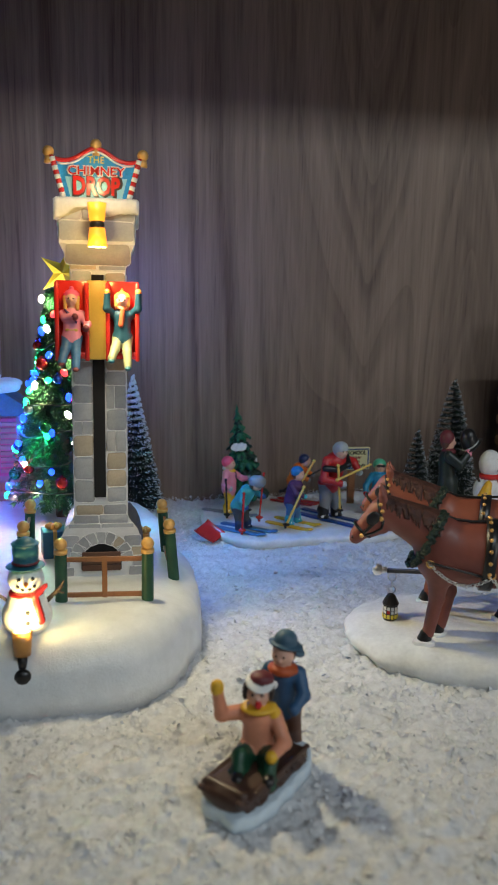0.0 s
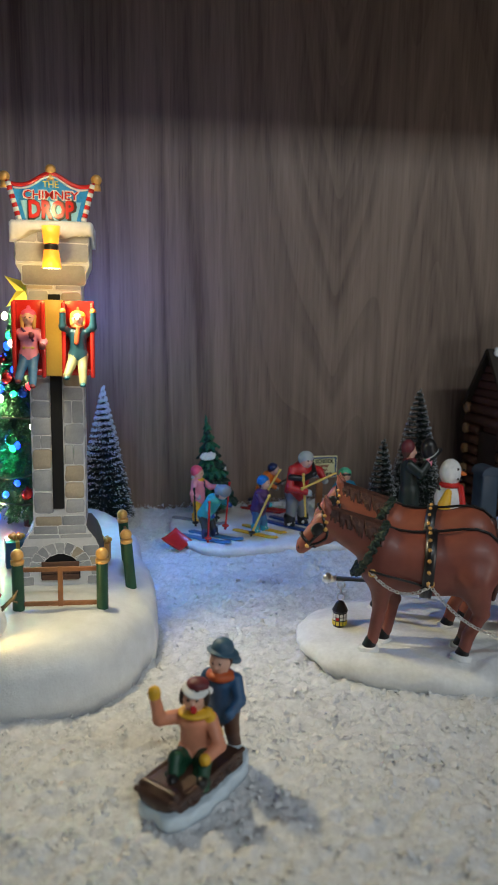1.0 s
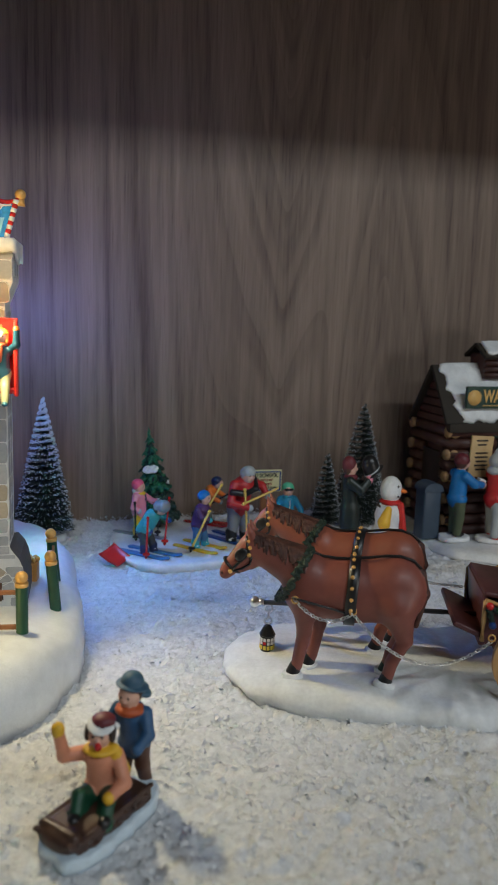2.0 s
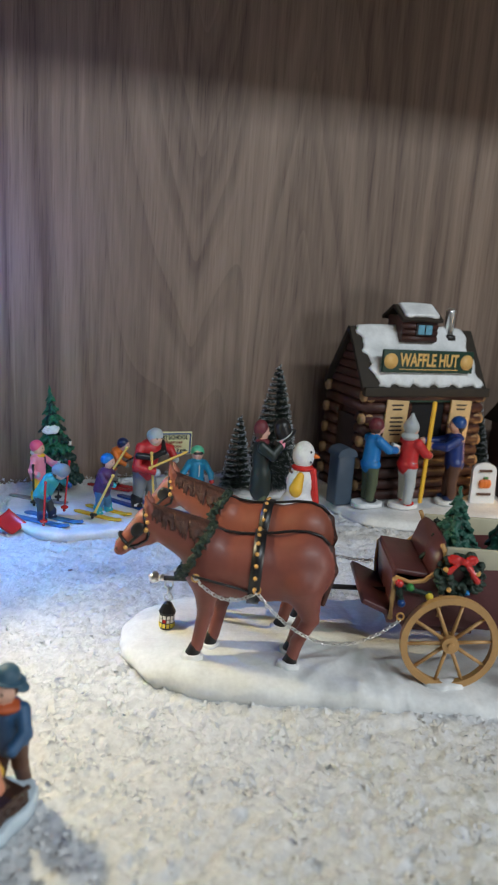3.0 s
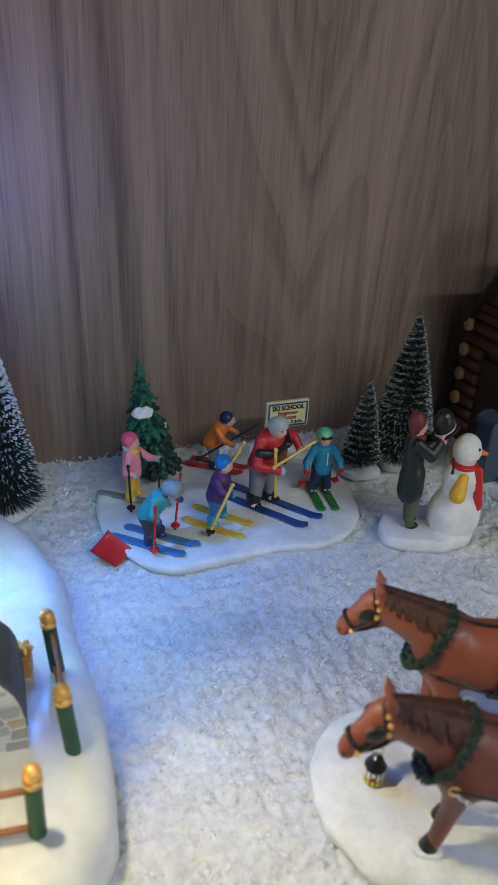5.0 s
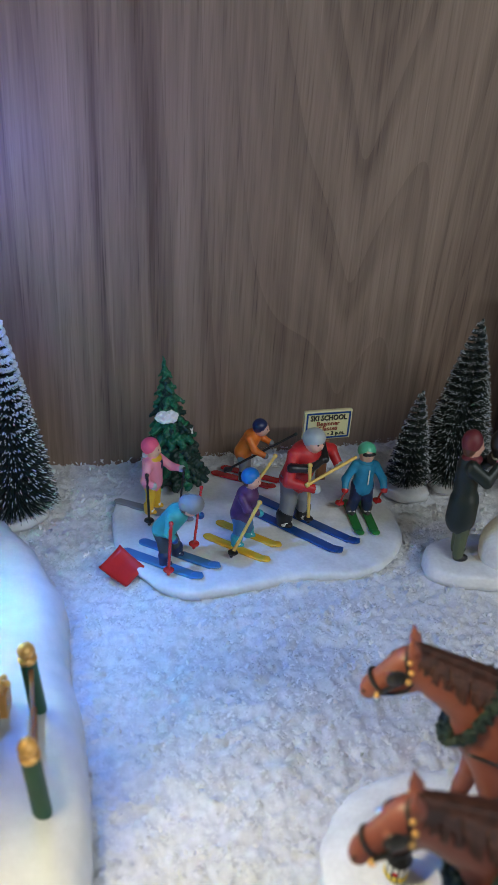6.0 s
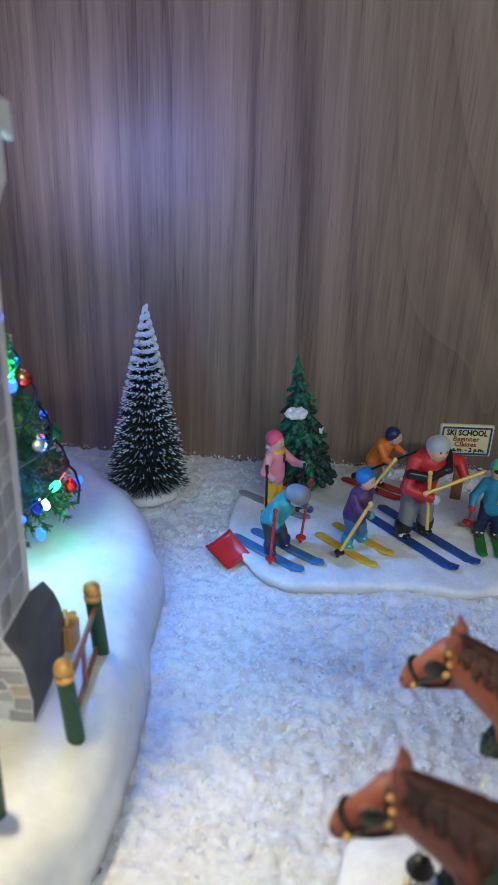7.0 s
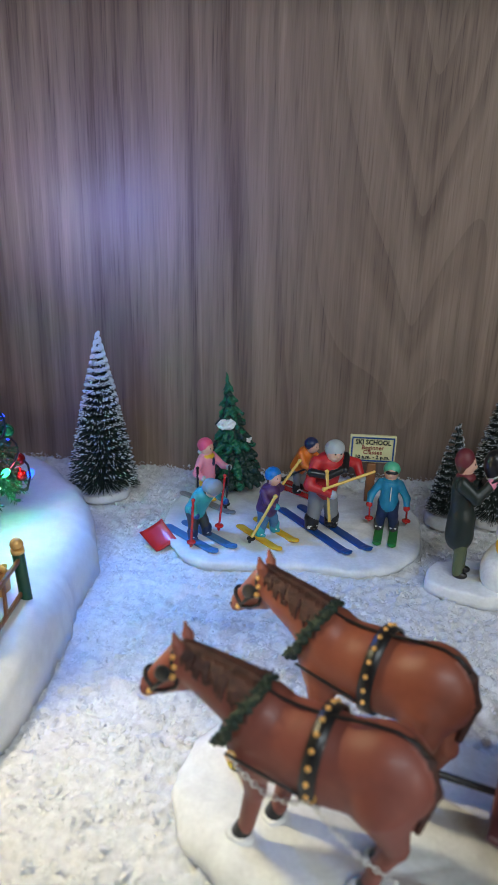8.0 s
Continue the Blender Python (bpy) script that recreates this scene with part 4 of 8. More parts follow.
def tower_head():
    # snow cap with drips
    bm = bmesh.new()
    n, top, yf = 40, 0.2279, BACK - 0.0475
    hw, d = 0.0208, 0.040
    loop = []
    per = [(-hw, 0), (hw, 0), (hw, d), (-hw, d)]
    for (x0, y0), (x1, y1) in zip(per, per[1:] + per[:1]):
        for i in range(n // 2):
            t = i / (n // 2)
            loop.append((x0 + (x1 - x0) * t, y0 + (y1 - y0) * t))
    rings = []
    for k, zz in ((0.94, 0.0), (1.0, -0.0012), (1.0, -0.004), (1.0, None), (0.93, None)):
        ring = []
        for i, (x, y) in enumerate(loop):
            drip = 0.0058 + 0.0026 * math.sin(i * 0.47 + 0.8) + 0.0012 * math.sin(i * 1.1)
            if abs(x) > hw * 0.93:
                drip += 0.0035
            z = top + (zz if zz is not None else -drip)
            ring.append(bm.verts.new((TX + x * k, yf + d / 2 + (y - d / 2) * k, z)))
        rings.append(ring)
    m = len(loop)
    for a, b in zip(rings, rings[1:]):
        for i in range(m):
            bm.faces.new((a[i], a[(i + 1) % m], b[(i + 1) % m], b[i]))
    bm.faces.new(rings[0])
    bm.faces.new(rings[-1][::-1])
    bmesh.ops.recalc_face_normals(bm, faces=bm.faces)
    part("snow_cap", bm, MATTE_SNOW, TOWER, "dripping white snow cap")
    # name board
    ys = BACK - 0.0415

    def top_z(t):
        return 0.2473 - 0.0045 * (1 - abs(t)) ** 0.5 * (1 if abs(t) > 0.62 else 1) + 0.0085 * math.exp(-(t / 0.42) ** 2)
    bm = bmesh.new()
    n = 28
    low, high = [], []
    for i in range(n + 1):
        t = -1 + 2 * i / n
        low.append((0.0165 * t, 0.2276))
        high.append((0.0222 * t, top_z(t)))
    slab(bm, low + high[::-1], 0, 0.003)
    bmesh.ops.transform(bm, matrix=Matrix.Translation((TX, ys, 0)) @ Matrix.Rotation(radians(90), 4, "X"), verts=bm.verts)
    board = part("name_board", bm, SIGN_BLUE, TOWER, "blue name board with a red rim", smooth=False)
    bm = bmesh.new()
    tube(bm, [(TX + x, ys - 0.0022, z - 0.0002) for x, z in high], 0.0013, 8)
    part("red_rim", bm, RED, board)
    bm = bmesh.new()
    tube(bm, [(TX + x * 0.97, ys - 0.0031, z - 0.0018) for x, z in high[2:-2]], 0.0005, 6)
    part("white_line", bm, WHITE, board)
    for s in (-1, 1):
        for i in range(9):
            t0 = i / 9
            bm = bmesh.new()
            x0, x1 = 0.0160 + 0.0050 * t0, 0.0160 + 0.0050 * (t0 + 1 / 9)
            z0, z1 = 0.2280 + 0.0185 * t0, 0.2280 + 0.0185 * (t0 + 1 / 9)
            rod(bm, (TX + s * x0, ys - 0.0032, z0), (TX + s * x1, ys - 0.0032, z1), 0.0014, seg=8)
            part("stripe", bm, RED if i % 2 else WHITE, board)
    for x, z, r in ((0, 0.2521, 0.0028), (-0.0228, 0.2480, 0.0028), (0.0228, 0.2480, 0.0028)):
        bm = bmesh.new()
        ball(bm, (TX + x, ys - 0.0015, z + 0.0012), r)
        rod(bm, (TX + x * 0.99, ys - 0.0015, z - 0.0042), (TX + x, ys - 0.0015, z - 0.001), 0.0025, 0.0019)
        part("finial_ball", bm, GOLD, board, "gold finial ball")
    up = Matrix.Rotation(radians(90), 4, "X")
    bm = bmesh.new()
    slab(bm, [(-0.0125, 0.2280), (0.0125, 0.2280), (0.0150, 0.2376), (-0.0150, 0.2376)], 0, 0.0006)
    bmesh.ops.transform(bm, matrix=Matrix.Translation((TX, ys - 0.003, 0)) @ up, verts=bm.verts)
    part("aqua_panel", bm, SIGN_AQUA, board, smooth=False)
    yl = ys - 0.0042
    lettering("THE", 0.0046, SIGN_YELLOW, board, Matrix.Translation((TX, yl + 0.0004, 0.2457)) @ up, width=0.0078)
    lettering("CHIMNEY", 0.0064, WHITE, board, Matrix.Translation((TX, yl, 0.2403)) @ up, width=0.0288, bold=0.05)
    lettering("CHIMNEY", 0.0056, RED, board, Matrix.Translation((TX, yl - 0.0005, 0.2403)) @ up, width=0.0272, bold=0.01)
    lettering("DROP", 0.0128, INK, board, Matrix.Translation((TX + 0.0004, yl, 0.2328)) @ up, width=0.0246, bold=0.06)
    lettering("DROP", 0.0116, RED, board, Matrix.Translation((TX, yl - 0.0005, 0.2330)) @ up, width=0.0226, bold=0.04)
    # two-way wall lamp
    yw = BACK - 0.0560
    bm = bmesh.new()
    lathe(bm, [(0.0048, 0), (0.0037, 0.0088)], 20, (TX + 0.0005, yw, 0.2039))
    part("lamp_shade", bm, LAMP_ORANGE, TOWER, "glowing orange lamp shade")
    bm = bmesh.new()
    lathe(bm, [(0.0036, 0), (0.0046, 0.0085)], 20, (TX + 0.0005, yw, 0.2159))
    part("lamp_shade", bm, LAMP_ORANGE, TOWER, "glowing orange lamp shade")
    bm = bmesh.new()
    lathe(bm, [(0.0043, 0.0), (0.0043, 0.0006)], 20, (TX + 0.0005, yw, 0.2036))
    part("lamp_lens", bm, LAMP_WARM, TOWER, "bright warm lens")
    bm = bmesh.new()
    lathe(bm, [(0.0028, 0), (0.0036, 0.0012), (0.0036, 0.0024), (0.0028, 0.0036)], 16, (TX + 0.0005, yw, 0.2124))
    box(bm, (TX + 0.0005, yw + 0.006, 0.2141), (0.004, 0.012, 0.003), bevel=0.0004)
    part("lamp_bracket", bm, BLACK, TOWER, "black lamp bracket")


def drop_seats():
    yf = BACK - 0.037
    bm = bmesh.new()
    box(bm, (TX - 0.0003, yf - 0.0045, 0.1683), (0.0098, 0.002, 0.040), bevel=0.0004)
    part("lift_plate", bm, YELLOW_PLATE, TOWER, "ochre lift plate")
    for s in (-1, 1):
        x = TX + s * 0.0126 - 0.0003
        bm = bmesh.new()
        box(bm, (x, yf - 0.0028, 0.1683), (0.0165, 0.0016, 0.0395), bevel=0.0005)
        for e in (-1, 1):
            box(bm, (x + e * 0.0074, yf - 0.0062, 0.1675), (0.0022, 0.0075, 0.0395), bevel=0.0009)
        box(bm, (x, yf - 0.0058, 0.1510), (0.0155, 0.0065, 0.0028), bevel=0.0009)
        part("drop_seat", bm, SEAT_RED, TOWER, "glossy red drop seat")
    a = figure(38, PINK, DENIM, MAROON, None, feet=((-0.12, -0.33, -0.02), (0.06, -0.30, -0.09)), hip=(0, -0.06, 0.34), chest=(0, -0.03, 0.62), head=(0, -0.06, 0.85), stout=1.0, big=1.0,
               grips=((0.05, -0.1993, 0.62), (0.19, -0.1993, 0.47)), glove=MAROON, hair=None, scarf=None)
    a += [egg((0, -2.6, 14.5), (4.7, 3.6, 2.6), PINK, 0.8)]
    a += [egg((0, -0.6, 34.2), (4.0, 3.9, 3.0), HOT_PINK, 0.3), egg((0, -0.9, 33.0), (4.3, 4.2, 0.9), PINK, 0.2), egg((0, 0, 37.6), 1.2, HOT_PINK, 0.3), egg((0, -5.3, 17), (3.2, 1.0, 0.9), YELLOW_PLATE, 0.2)]
    a += [cone((3.1 * e, -2.4, 33), (3.0 * e, -3.4, 27.5), 1.2, 0.9, BLOND, 0.3) for e in (-1, 1)] + [cone((-3, -4.6, 27), (2.5, -5.2, 21), 0.6, 0.6, PURPLE, 0.2)]
    a += [egg((e * 1.2, -5.1, 32.6), 0.45, HAIR, 0.1) for e in (-1, 1)]
    ob = sculpt("seated_doll", a, TOWER, "painted doll in a pink coat and jeans", 0.4)
    ob.location = (TX - 0.0131, yf - 0.0048, 0.1464)
    b = figure(38, JUMPER, WASHED, TEAL, None, feet=((-0.1411, -0.33, 0.03), (0.07, -0.30, -0.07)), hip=(0, -0.06, 0.34), chest=(0, -0.03, 0.62), head=(0, -0.06, 0.85), stout=1.0, big=1.0,
               grips=((-0.195, -0.15, 0.95), (0.215, -0.15, 0.95)), glove=ORANGE, hair=None, scarf=None, elbow=((-0.20, -0.13, 0.74), (0.21, -0.13, 0.74)))
    b += [egg((0, -2.6, 14.5), (4.7, 3.6, 2.6), JUMPER, 0.8)]
    b += [egg((0, -0.6, 34.0), (4.0, 3.9, 2.6), SIGN_YELLOW, 0.3), egg((0, -0.9, 33.4), (4.2, 4.2, 1.0), ORANGE, 0.2), cone((0, -0.5, 35), (0, -0.5, 37.6), 1.4, 0.8, ORANGE, 0.4)]
    b += [cone((3.0 * e, -2.2, 33), (3.1 * e, -3.0, 29.5), 1.1, 0.9, BLOND, 0.3) for e in (-1, 1)] + [egg((0, -1.6, 28.2), (3.5, 3.4, 1.2), SCARF_ORANGE, 0.3), cone((0.4, -5.2, 27.5), (-0.6, -5.8, 20), 1.1, 1.3, SCARF_ORANGE, 0.3)]
    b += [egg((e * 1.2, -5.1, 32.4), 0.45, HAIR, 0.1) for e in (-1, 1)]
    ob = sculpt("seated_doll", b, TOWER, "painted doll in a teal jumper with raised arms", 0.4)
    ob.location = (TX + 0.0121, yf - 0.0048, 0.1464)


stones()
part("mortar", LINES, MORTAR, TOWER, "raised white mortar lines")
tower_head()
drop_seats()


def fence_post(x, y, lean=0.0):
    ob_bm = bmesh.new()
    rod(ob_bm, (0, 0, -0.0040), (0, 0, 0.0262), 0.0031, 0.0030, 14)
    p = part("fence_post", ob_bm, POST_GREEN, TOWER, "dark green fence post")
    sharp(p)
    p.matrix_local = pose(x, y, MOUND_Z, 0, lean, 0)
    bm = bmesh.new()
    ball(bm, (0, 0, 0.0292), 0.0033)
    rod(bm, (0, 0, 0.0246), (0, 0, 0.0266), 0.0034, 0.0034, 14)
    part("post_ball", bm, GOLD, p, "gold post ball")


def fence_rails(a, b, zs=(0.0032, 0.0215)):
    a, b = Vector((*a, 0)), Vector((*b, 0))
    for z in zs:
        bm = bmesh.new()
        d = b - a
        ang = math.atan2(d.y, d.x)
        box(bm, (0, 0, 0), (d.length - 0.004, 0.0016, 0.0024), bevel=0.0004)
        r = part("fence_rail", bm, RAIL, TOWER, "brown fence rail")
        r.matrix_local = Matrix.Translation((a + b) / 2 + Vector((0, 0, MOUND_Z + z))) @ Matrix.Rotation(ang, 4, "Z")
    bm = bmesh.new()
    box(bm, (0, 0, 0), (0.0026, 0.0012, zs[1] - zs[0] + 0.003), bevel=0.0003)
    r = part("fence_slat", bm, RAIL, TOWER, "brown fence slat")
    r.matrix_local = Matrix.Translation((a + b) / 2 + Vector((0, -0.0003, MOUND_Z + (zs[0] + zs[1]) / 2))) @ Matrix.Rotation(math.atan2((b - a).y, (b - a).x), 4, "Z")


for x, y, lean in ((0.0, 0.397, 0), (0.0423, 0.3955, 0), (0.0572, 0.4285, -5), (0.0552, 0.4715, -5), (-0.0232, 0.430, 3), (-0.0250, 0.4760, 3)):
    fence_post(x, y, lean)
fence_rails((0.0, 0.397), (0.0423, 0.3955))
fence_rails((0.0560, 0.4285), (0.0540, 0.4715))
fence_rails((-0.0222, 0.430), (-0.0240, 0.4760))


def gift(x, y, size, m, turn, label):
    bm = bmesh.new()
    box(bm, (0, 0, size[2] / 2), size, bevel=0.0006)
    g = part("gift_box", bm, m, TOWER, label)
    g.matrix_local = pose(x, y, MOUND_Z, 0, 0, turn)
    bm = bmesh.new()
    for a in range(6):
        t = radians(60 * a)
        ball(bm, (0.0028 * math.cos(t), 0.0028 * math.sin(t), size[2] + 0.0018), (0.0022, 0.0012, 0.0018), rot=Matrix.Rotation(t, 4, "Z"), seg=8)
    ball(bm, (0, 0, size[2] + 0.002), 0.0014, seg=8)
    part("bow", bm, GOLD, g, "gold bow")
    bm = bmesh.new()
    box(bm, (0, 0, size[2] / 2), (0.0022, size[1] + 0.0006, size[2] + 0.0006))
    part("ribbon", bm, GOLD, g, "gold ribbon", smooth=False)


gift(-0.0100, 0.470, (0.0135, 0.0135, 0.016), GIFT, 12, "blue foil gift box")
gift(0.0415, 0.473, (0.0072, 0.0085, 0.0115), AMBER, -8, "small orange gift box")


def snow_lamp():
    """The glowing snowman and the ground spot that lights it."""
    s = thing("lit_snowman", pose(-0.0125, 0.365, 0.0295, 0, 0, 6), "white snowman in a blue top hat and red scarf", "snowman figure")
    w = MATTE_SNOW
    solids = [egg((0, 0, 9), (12.0, 11, 10.5), w, 1.5), egg((0, 0, 17), (9, 8.5, 7), w, 2), egg((0, 0, 27.5), (8.6, 8, 7.6), w, 1.0)]
    solids += [egg((0, 0, 20.8), (8.4, 8.2, 1.9), RED, 0.5), cone((4, -6.5, 20), (6.5, -8.5, 9), 1.8, 2.1, RED, 0.5), cone((4, -7, 21), (9, -5, 25), 1.6, 1.2, RED, 0.5)]
    solids += [egg((x, -7.4, z), 0.9, BLACK, 0.2) for x, z in ((-3.2, 29.5), (3.2, 29.5), (-3.8, 25.8), (-1.5, 24.4), (1.6, 24.4), (3.9, 25.8))]
    solids += [egg((0.4, -9.6, 13.5), 1.1, BLACK, 0.2), egg((0.4, -10.9, 9.0), 1.1, BLACK, 0.2), cone((0, -7, 27.3), (0, -10.5, 27), 1.3, 0.7, ORANGE, 0.2)]
    hat = [egg((0, 0, 34.0), (9.6, 9.2, 0.9), TEAL, 0.3), egg((0, 0, 35.8), (6.7, 6.6, 1.3), MAROON, 0.2), cone((0, 0, 38.0), (0, 0, 42.0), 6.0, 6.2, TEAL, 0.3), brick((0, 0, 42.0), (11.6, 11.6, 6.0), 2.6, TEAL, 0.3), egg((0, 0, 45.0), (6.9, 6.8, 0.9), TEAL, 0.4)]
    arm = [cone((9, 0, 15), (16.5, -1, 22.5), 1.3, 0.9, HAIR, 0.3), cone((15.5, -1, 21.5), (17.5, -2, 25.5), 0.8, 0.6, HAIR, 0.3), cone((14, -1, 20.5), (17.5, -2, 19.5), 0.6, 0.5, HAIR, 0.3),
           cone((-9, 0, 17), (-15, -1, 22), 0.9, 0.7, HAIR, 0.3)]
    o = sculpt("snowman_body", solids + hat + arm, s, "", 0.5)
    o.scale = (0.93, 0.93, 0.93)
    spot = thing("ground_spotlight", pose(-0.0130, 0.3520, 0.0040), "orange and black ground spotlight aimed at the snowman", "spotlight")
    bm = bmesh.new()
    rod(bm, (0, -0.0022, 0.0215), (0, -0.001, 0.0318), 0.0036, 0.0044, 18)
    part("spot_head", bm, AMBER, spot, "orange spotlight head")
    bm = bmesh.new()
    rod(bm, (0, -0.0020, 0.0322), (0, -0.0019, 0.0326), 0.0036, 0.0036, 18)
    part("spot_lens", bm, LAMP_WARM, spot, "bright warm lens")
    bm = bmesh.new()
    rod(bm, (0, -0.003, 0.014), (0, -0.0022, 0.0215), 0.0019, 0.0022, 12)
    ball(bm, (0.0003, -0.0048, 0.0122), (0.0040, 0.0026, 0.0040))
    part("spot_foot", bm, BLACK, spot, "black spotlight foot")


snow_lamp()


# ---- trees ----
def needle_fan(verts, faces, a, d, r, rnd):
    """Two crossed slim blades from a along d."""
    side = d.cross(Vector((rnd.uniform(-1, 1), rnd.uniform(-1, 1), rnd.uniform(-1, 1)))).normalized() * r
    b = len(verts)
    mid = a + d * 0.5
    verts.extend((tuple(a), tuple(mid + side), tuple(a + d), tuple(mid - side)))
    faces.append((b, b + 1, b + 2, b + 3))


def from_lists(name, verts, faces, m, parent, label="", kind=""):
    me = bpy.data.meshes.new(name)
    me.from_pydata(verts, [], faces)
    me.materials.append(m)
    ob = new(name, me)
    ob.parent = parent
    if label:
        ob["label"] = label
    if kind:
        ob["kind"] = kind
    return ob


def lit_fir():
    t = thing("christmas_tree", pose(-0.0125, 0.5560, MOUND_Z, 11, 0, 0), "green fir with coloured lights, baubles and a gold star", "christmas tree")
    rnd = random.Random(21)
    bm = bmesh.new()
    rod(bm, (0, 0, -0.001), (0, 0, 0.152), 0.004, 0.001, 8)
    part("trunk", bm, BROWN, t, "thin brown trunk")
    # solid dark cone added in place of inner foliage, to stop views through
    bm = bmesh.new()
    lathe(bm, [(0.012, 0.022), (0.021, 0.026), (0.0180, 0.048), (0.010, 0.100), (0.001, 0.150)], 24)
    part("foliage_core", bm, FIR_DARK, t, "solid dark core behind the needles")

    def radius(z):
        return 0.0335 * max(0.0, 1 - (z - 0.012) / 0.146) ** 0.95 + 0.001
    verts, faces = [], []
    for i in range(520):
        z = 0.026 + 0.130 * (i / 520) ** 1.15
        a = i * 2.39996 + rnd.uniform(-0.3, 0.3)
        R = radius(z) * rnd.uniform(0.78, 1.08)
        tip = Vector((R * math.cos(a), R * math.sin(a), z - 0.012 * R / 0.035))
        root = Vector((0, 0, z + 0.004))
        d = tip - root
        for j in range(120):
            k = rnd.uniform(0.48, 1.04)
            out = (d.normalized() + Vector((rnd.uniform(-1, 1), rnd.uniform(-1, 1), rnd.uniform(-0.8, 1)))).normalized()
            needle_fan(verts, faces, root + d * k, out * rnd.uniform(0.0026, 0.0048), 0.00042, rnd)
    from_lists("needles", verts, faces, NEEDLE, t, "green needle foliage")
    # strings of lights, baubles, star
    pts = []
    for i in range(150):
        z = 0.018 + 0.132 * i / 150
        a = i * 0.30
        R = radius(z) * 1.10
        pts.append((R * math.cos(a), R * math.sin(a), z + 0.0015 * math.sin(i)))
    bm = bmesh.new()
    tube(bm, pts, 0.0007, 5)
    part("light_cable", bm, WIRE, t, "dark cable of the light string")
    for i in range(64):
        z = 0.016 + 0.132 * ((i + 0.5) / 64) ** 1.1
        a = rnd.uniform(0, 2 * math.pi)
        R = radius(z) * 1.09
        bm = bmesh.new()
        ball(bm, (0, 0, 0), (0.0021, 0.0021, 0.0031), seg=10)
        b = part("light_bulb", bm, BULBS[(0, 1, 0, 2, 0, 3, 0, 2)[i % 8]], t)
        b.matrix_local = pose(R * math.cos(a), R * math.sin(a), z, rnd.uniform(-50, 50), rnd.uniform(-50, 50), 0)
    for i in range(30):
        z = 0.020 + 0.118 * ((i + 0.3) / 30) ** 1.2
        a = i * 2.75 + 0.9
        R = radius(z) * 1.04
        bm = bmesh.new()
        ball(bm, (0, 0, 0), 0.0034 if i % 3 else 0.0042, seg=14)
        rod(bm, (0, 0, 0.003), (0, 0, 0.0052), 0.0009, 0.0009, 8)
        b = part("bauble", bm, BAUBLES[(0, 1, 0, 2, 3, 1)[i % 6]], t)
        b.location = (R * math.cos(a), R * math.sin(a), z)
    bm = bmesh.new()
    n = 10
    rim = []
    for i in range(n):
        a = 2 * math.pi * i / n + math.pi / 2
        r = 0.0158 if i % 2 == 0 else 0.0062
        rim.append((r * math.cos(a), r * math.sin(a)))
    front, back_v = bm.verts.new((0, -0.0040, 0)), bm.verts.new((0, 0.0040, 0))
    edge = [bm.verts.new((x, 0, z)) for x, z in rim]
    for i in range(n):
        bm.faces.new((front, edge[i], edge[(i + 1) % n]))
        bm.faces.new((back_v, edge[(i + 1) % n], edge[i]))
    st = part("star", bm, STARGOLD, t, "gold faceted star", smooth=False)
    st.matrix_local = pose(0.0090, -0.0240, 0.1705, -11, 14, -12)
    # added bulb for the extra lamp that brightens the star
    bm = bmesh.new()
    ball(bm, (0, 0, 0), (0.0019, 0.0019, 0.0028), seg=10)
    part("light_bulb", bm, BULBS[1], t).matrix_local = pose(-0.0040, -0.0290, 0.1560, 20, 10, 0)


lit_fir()


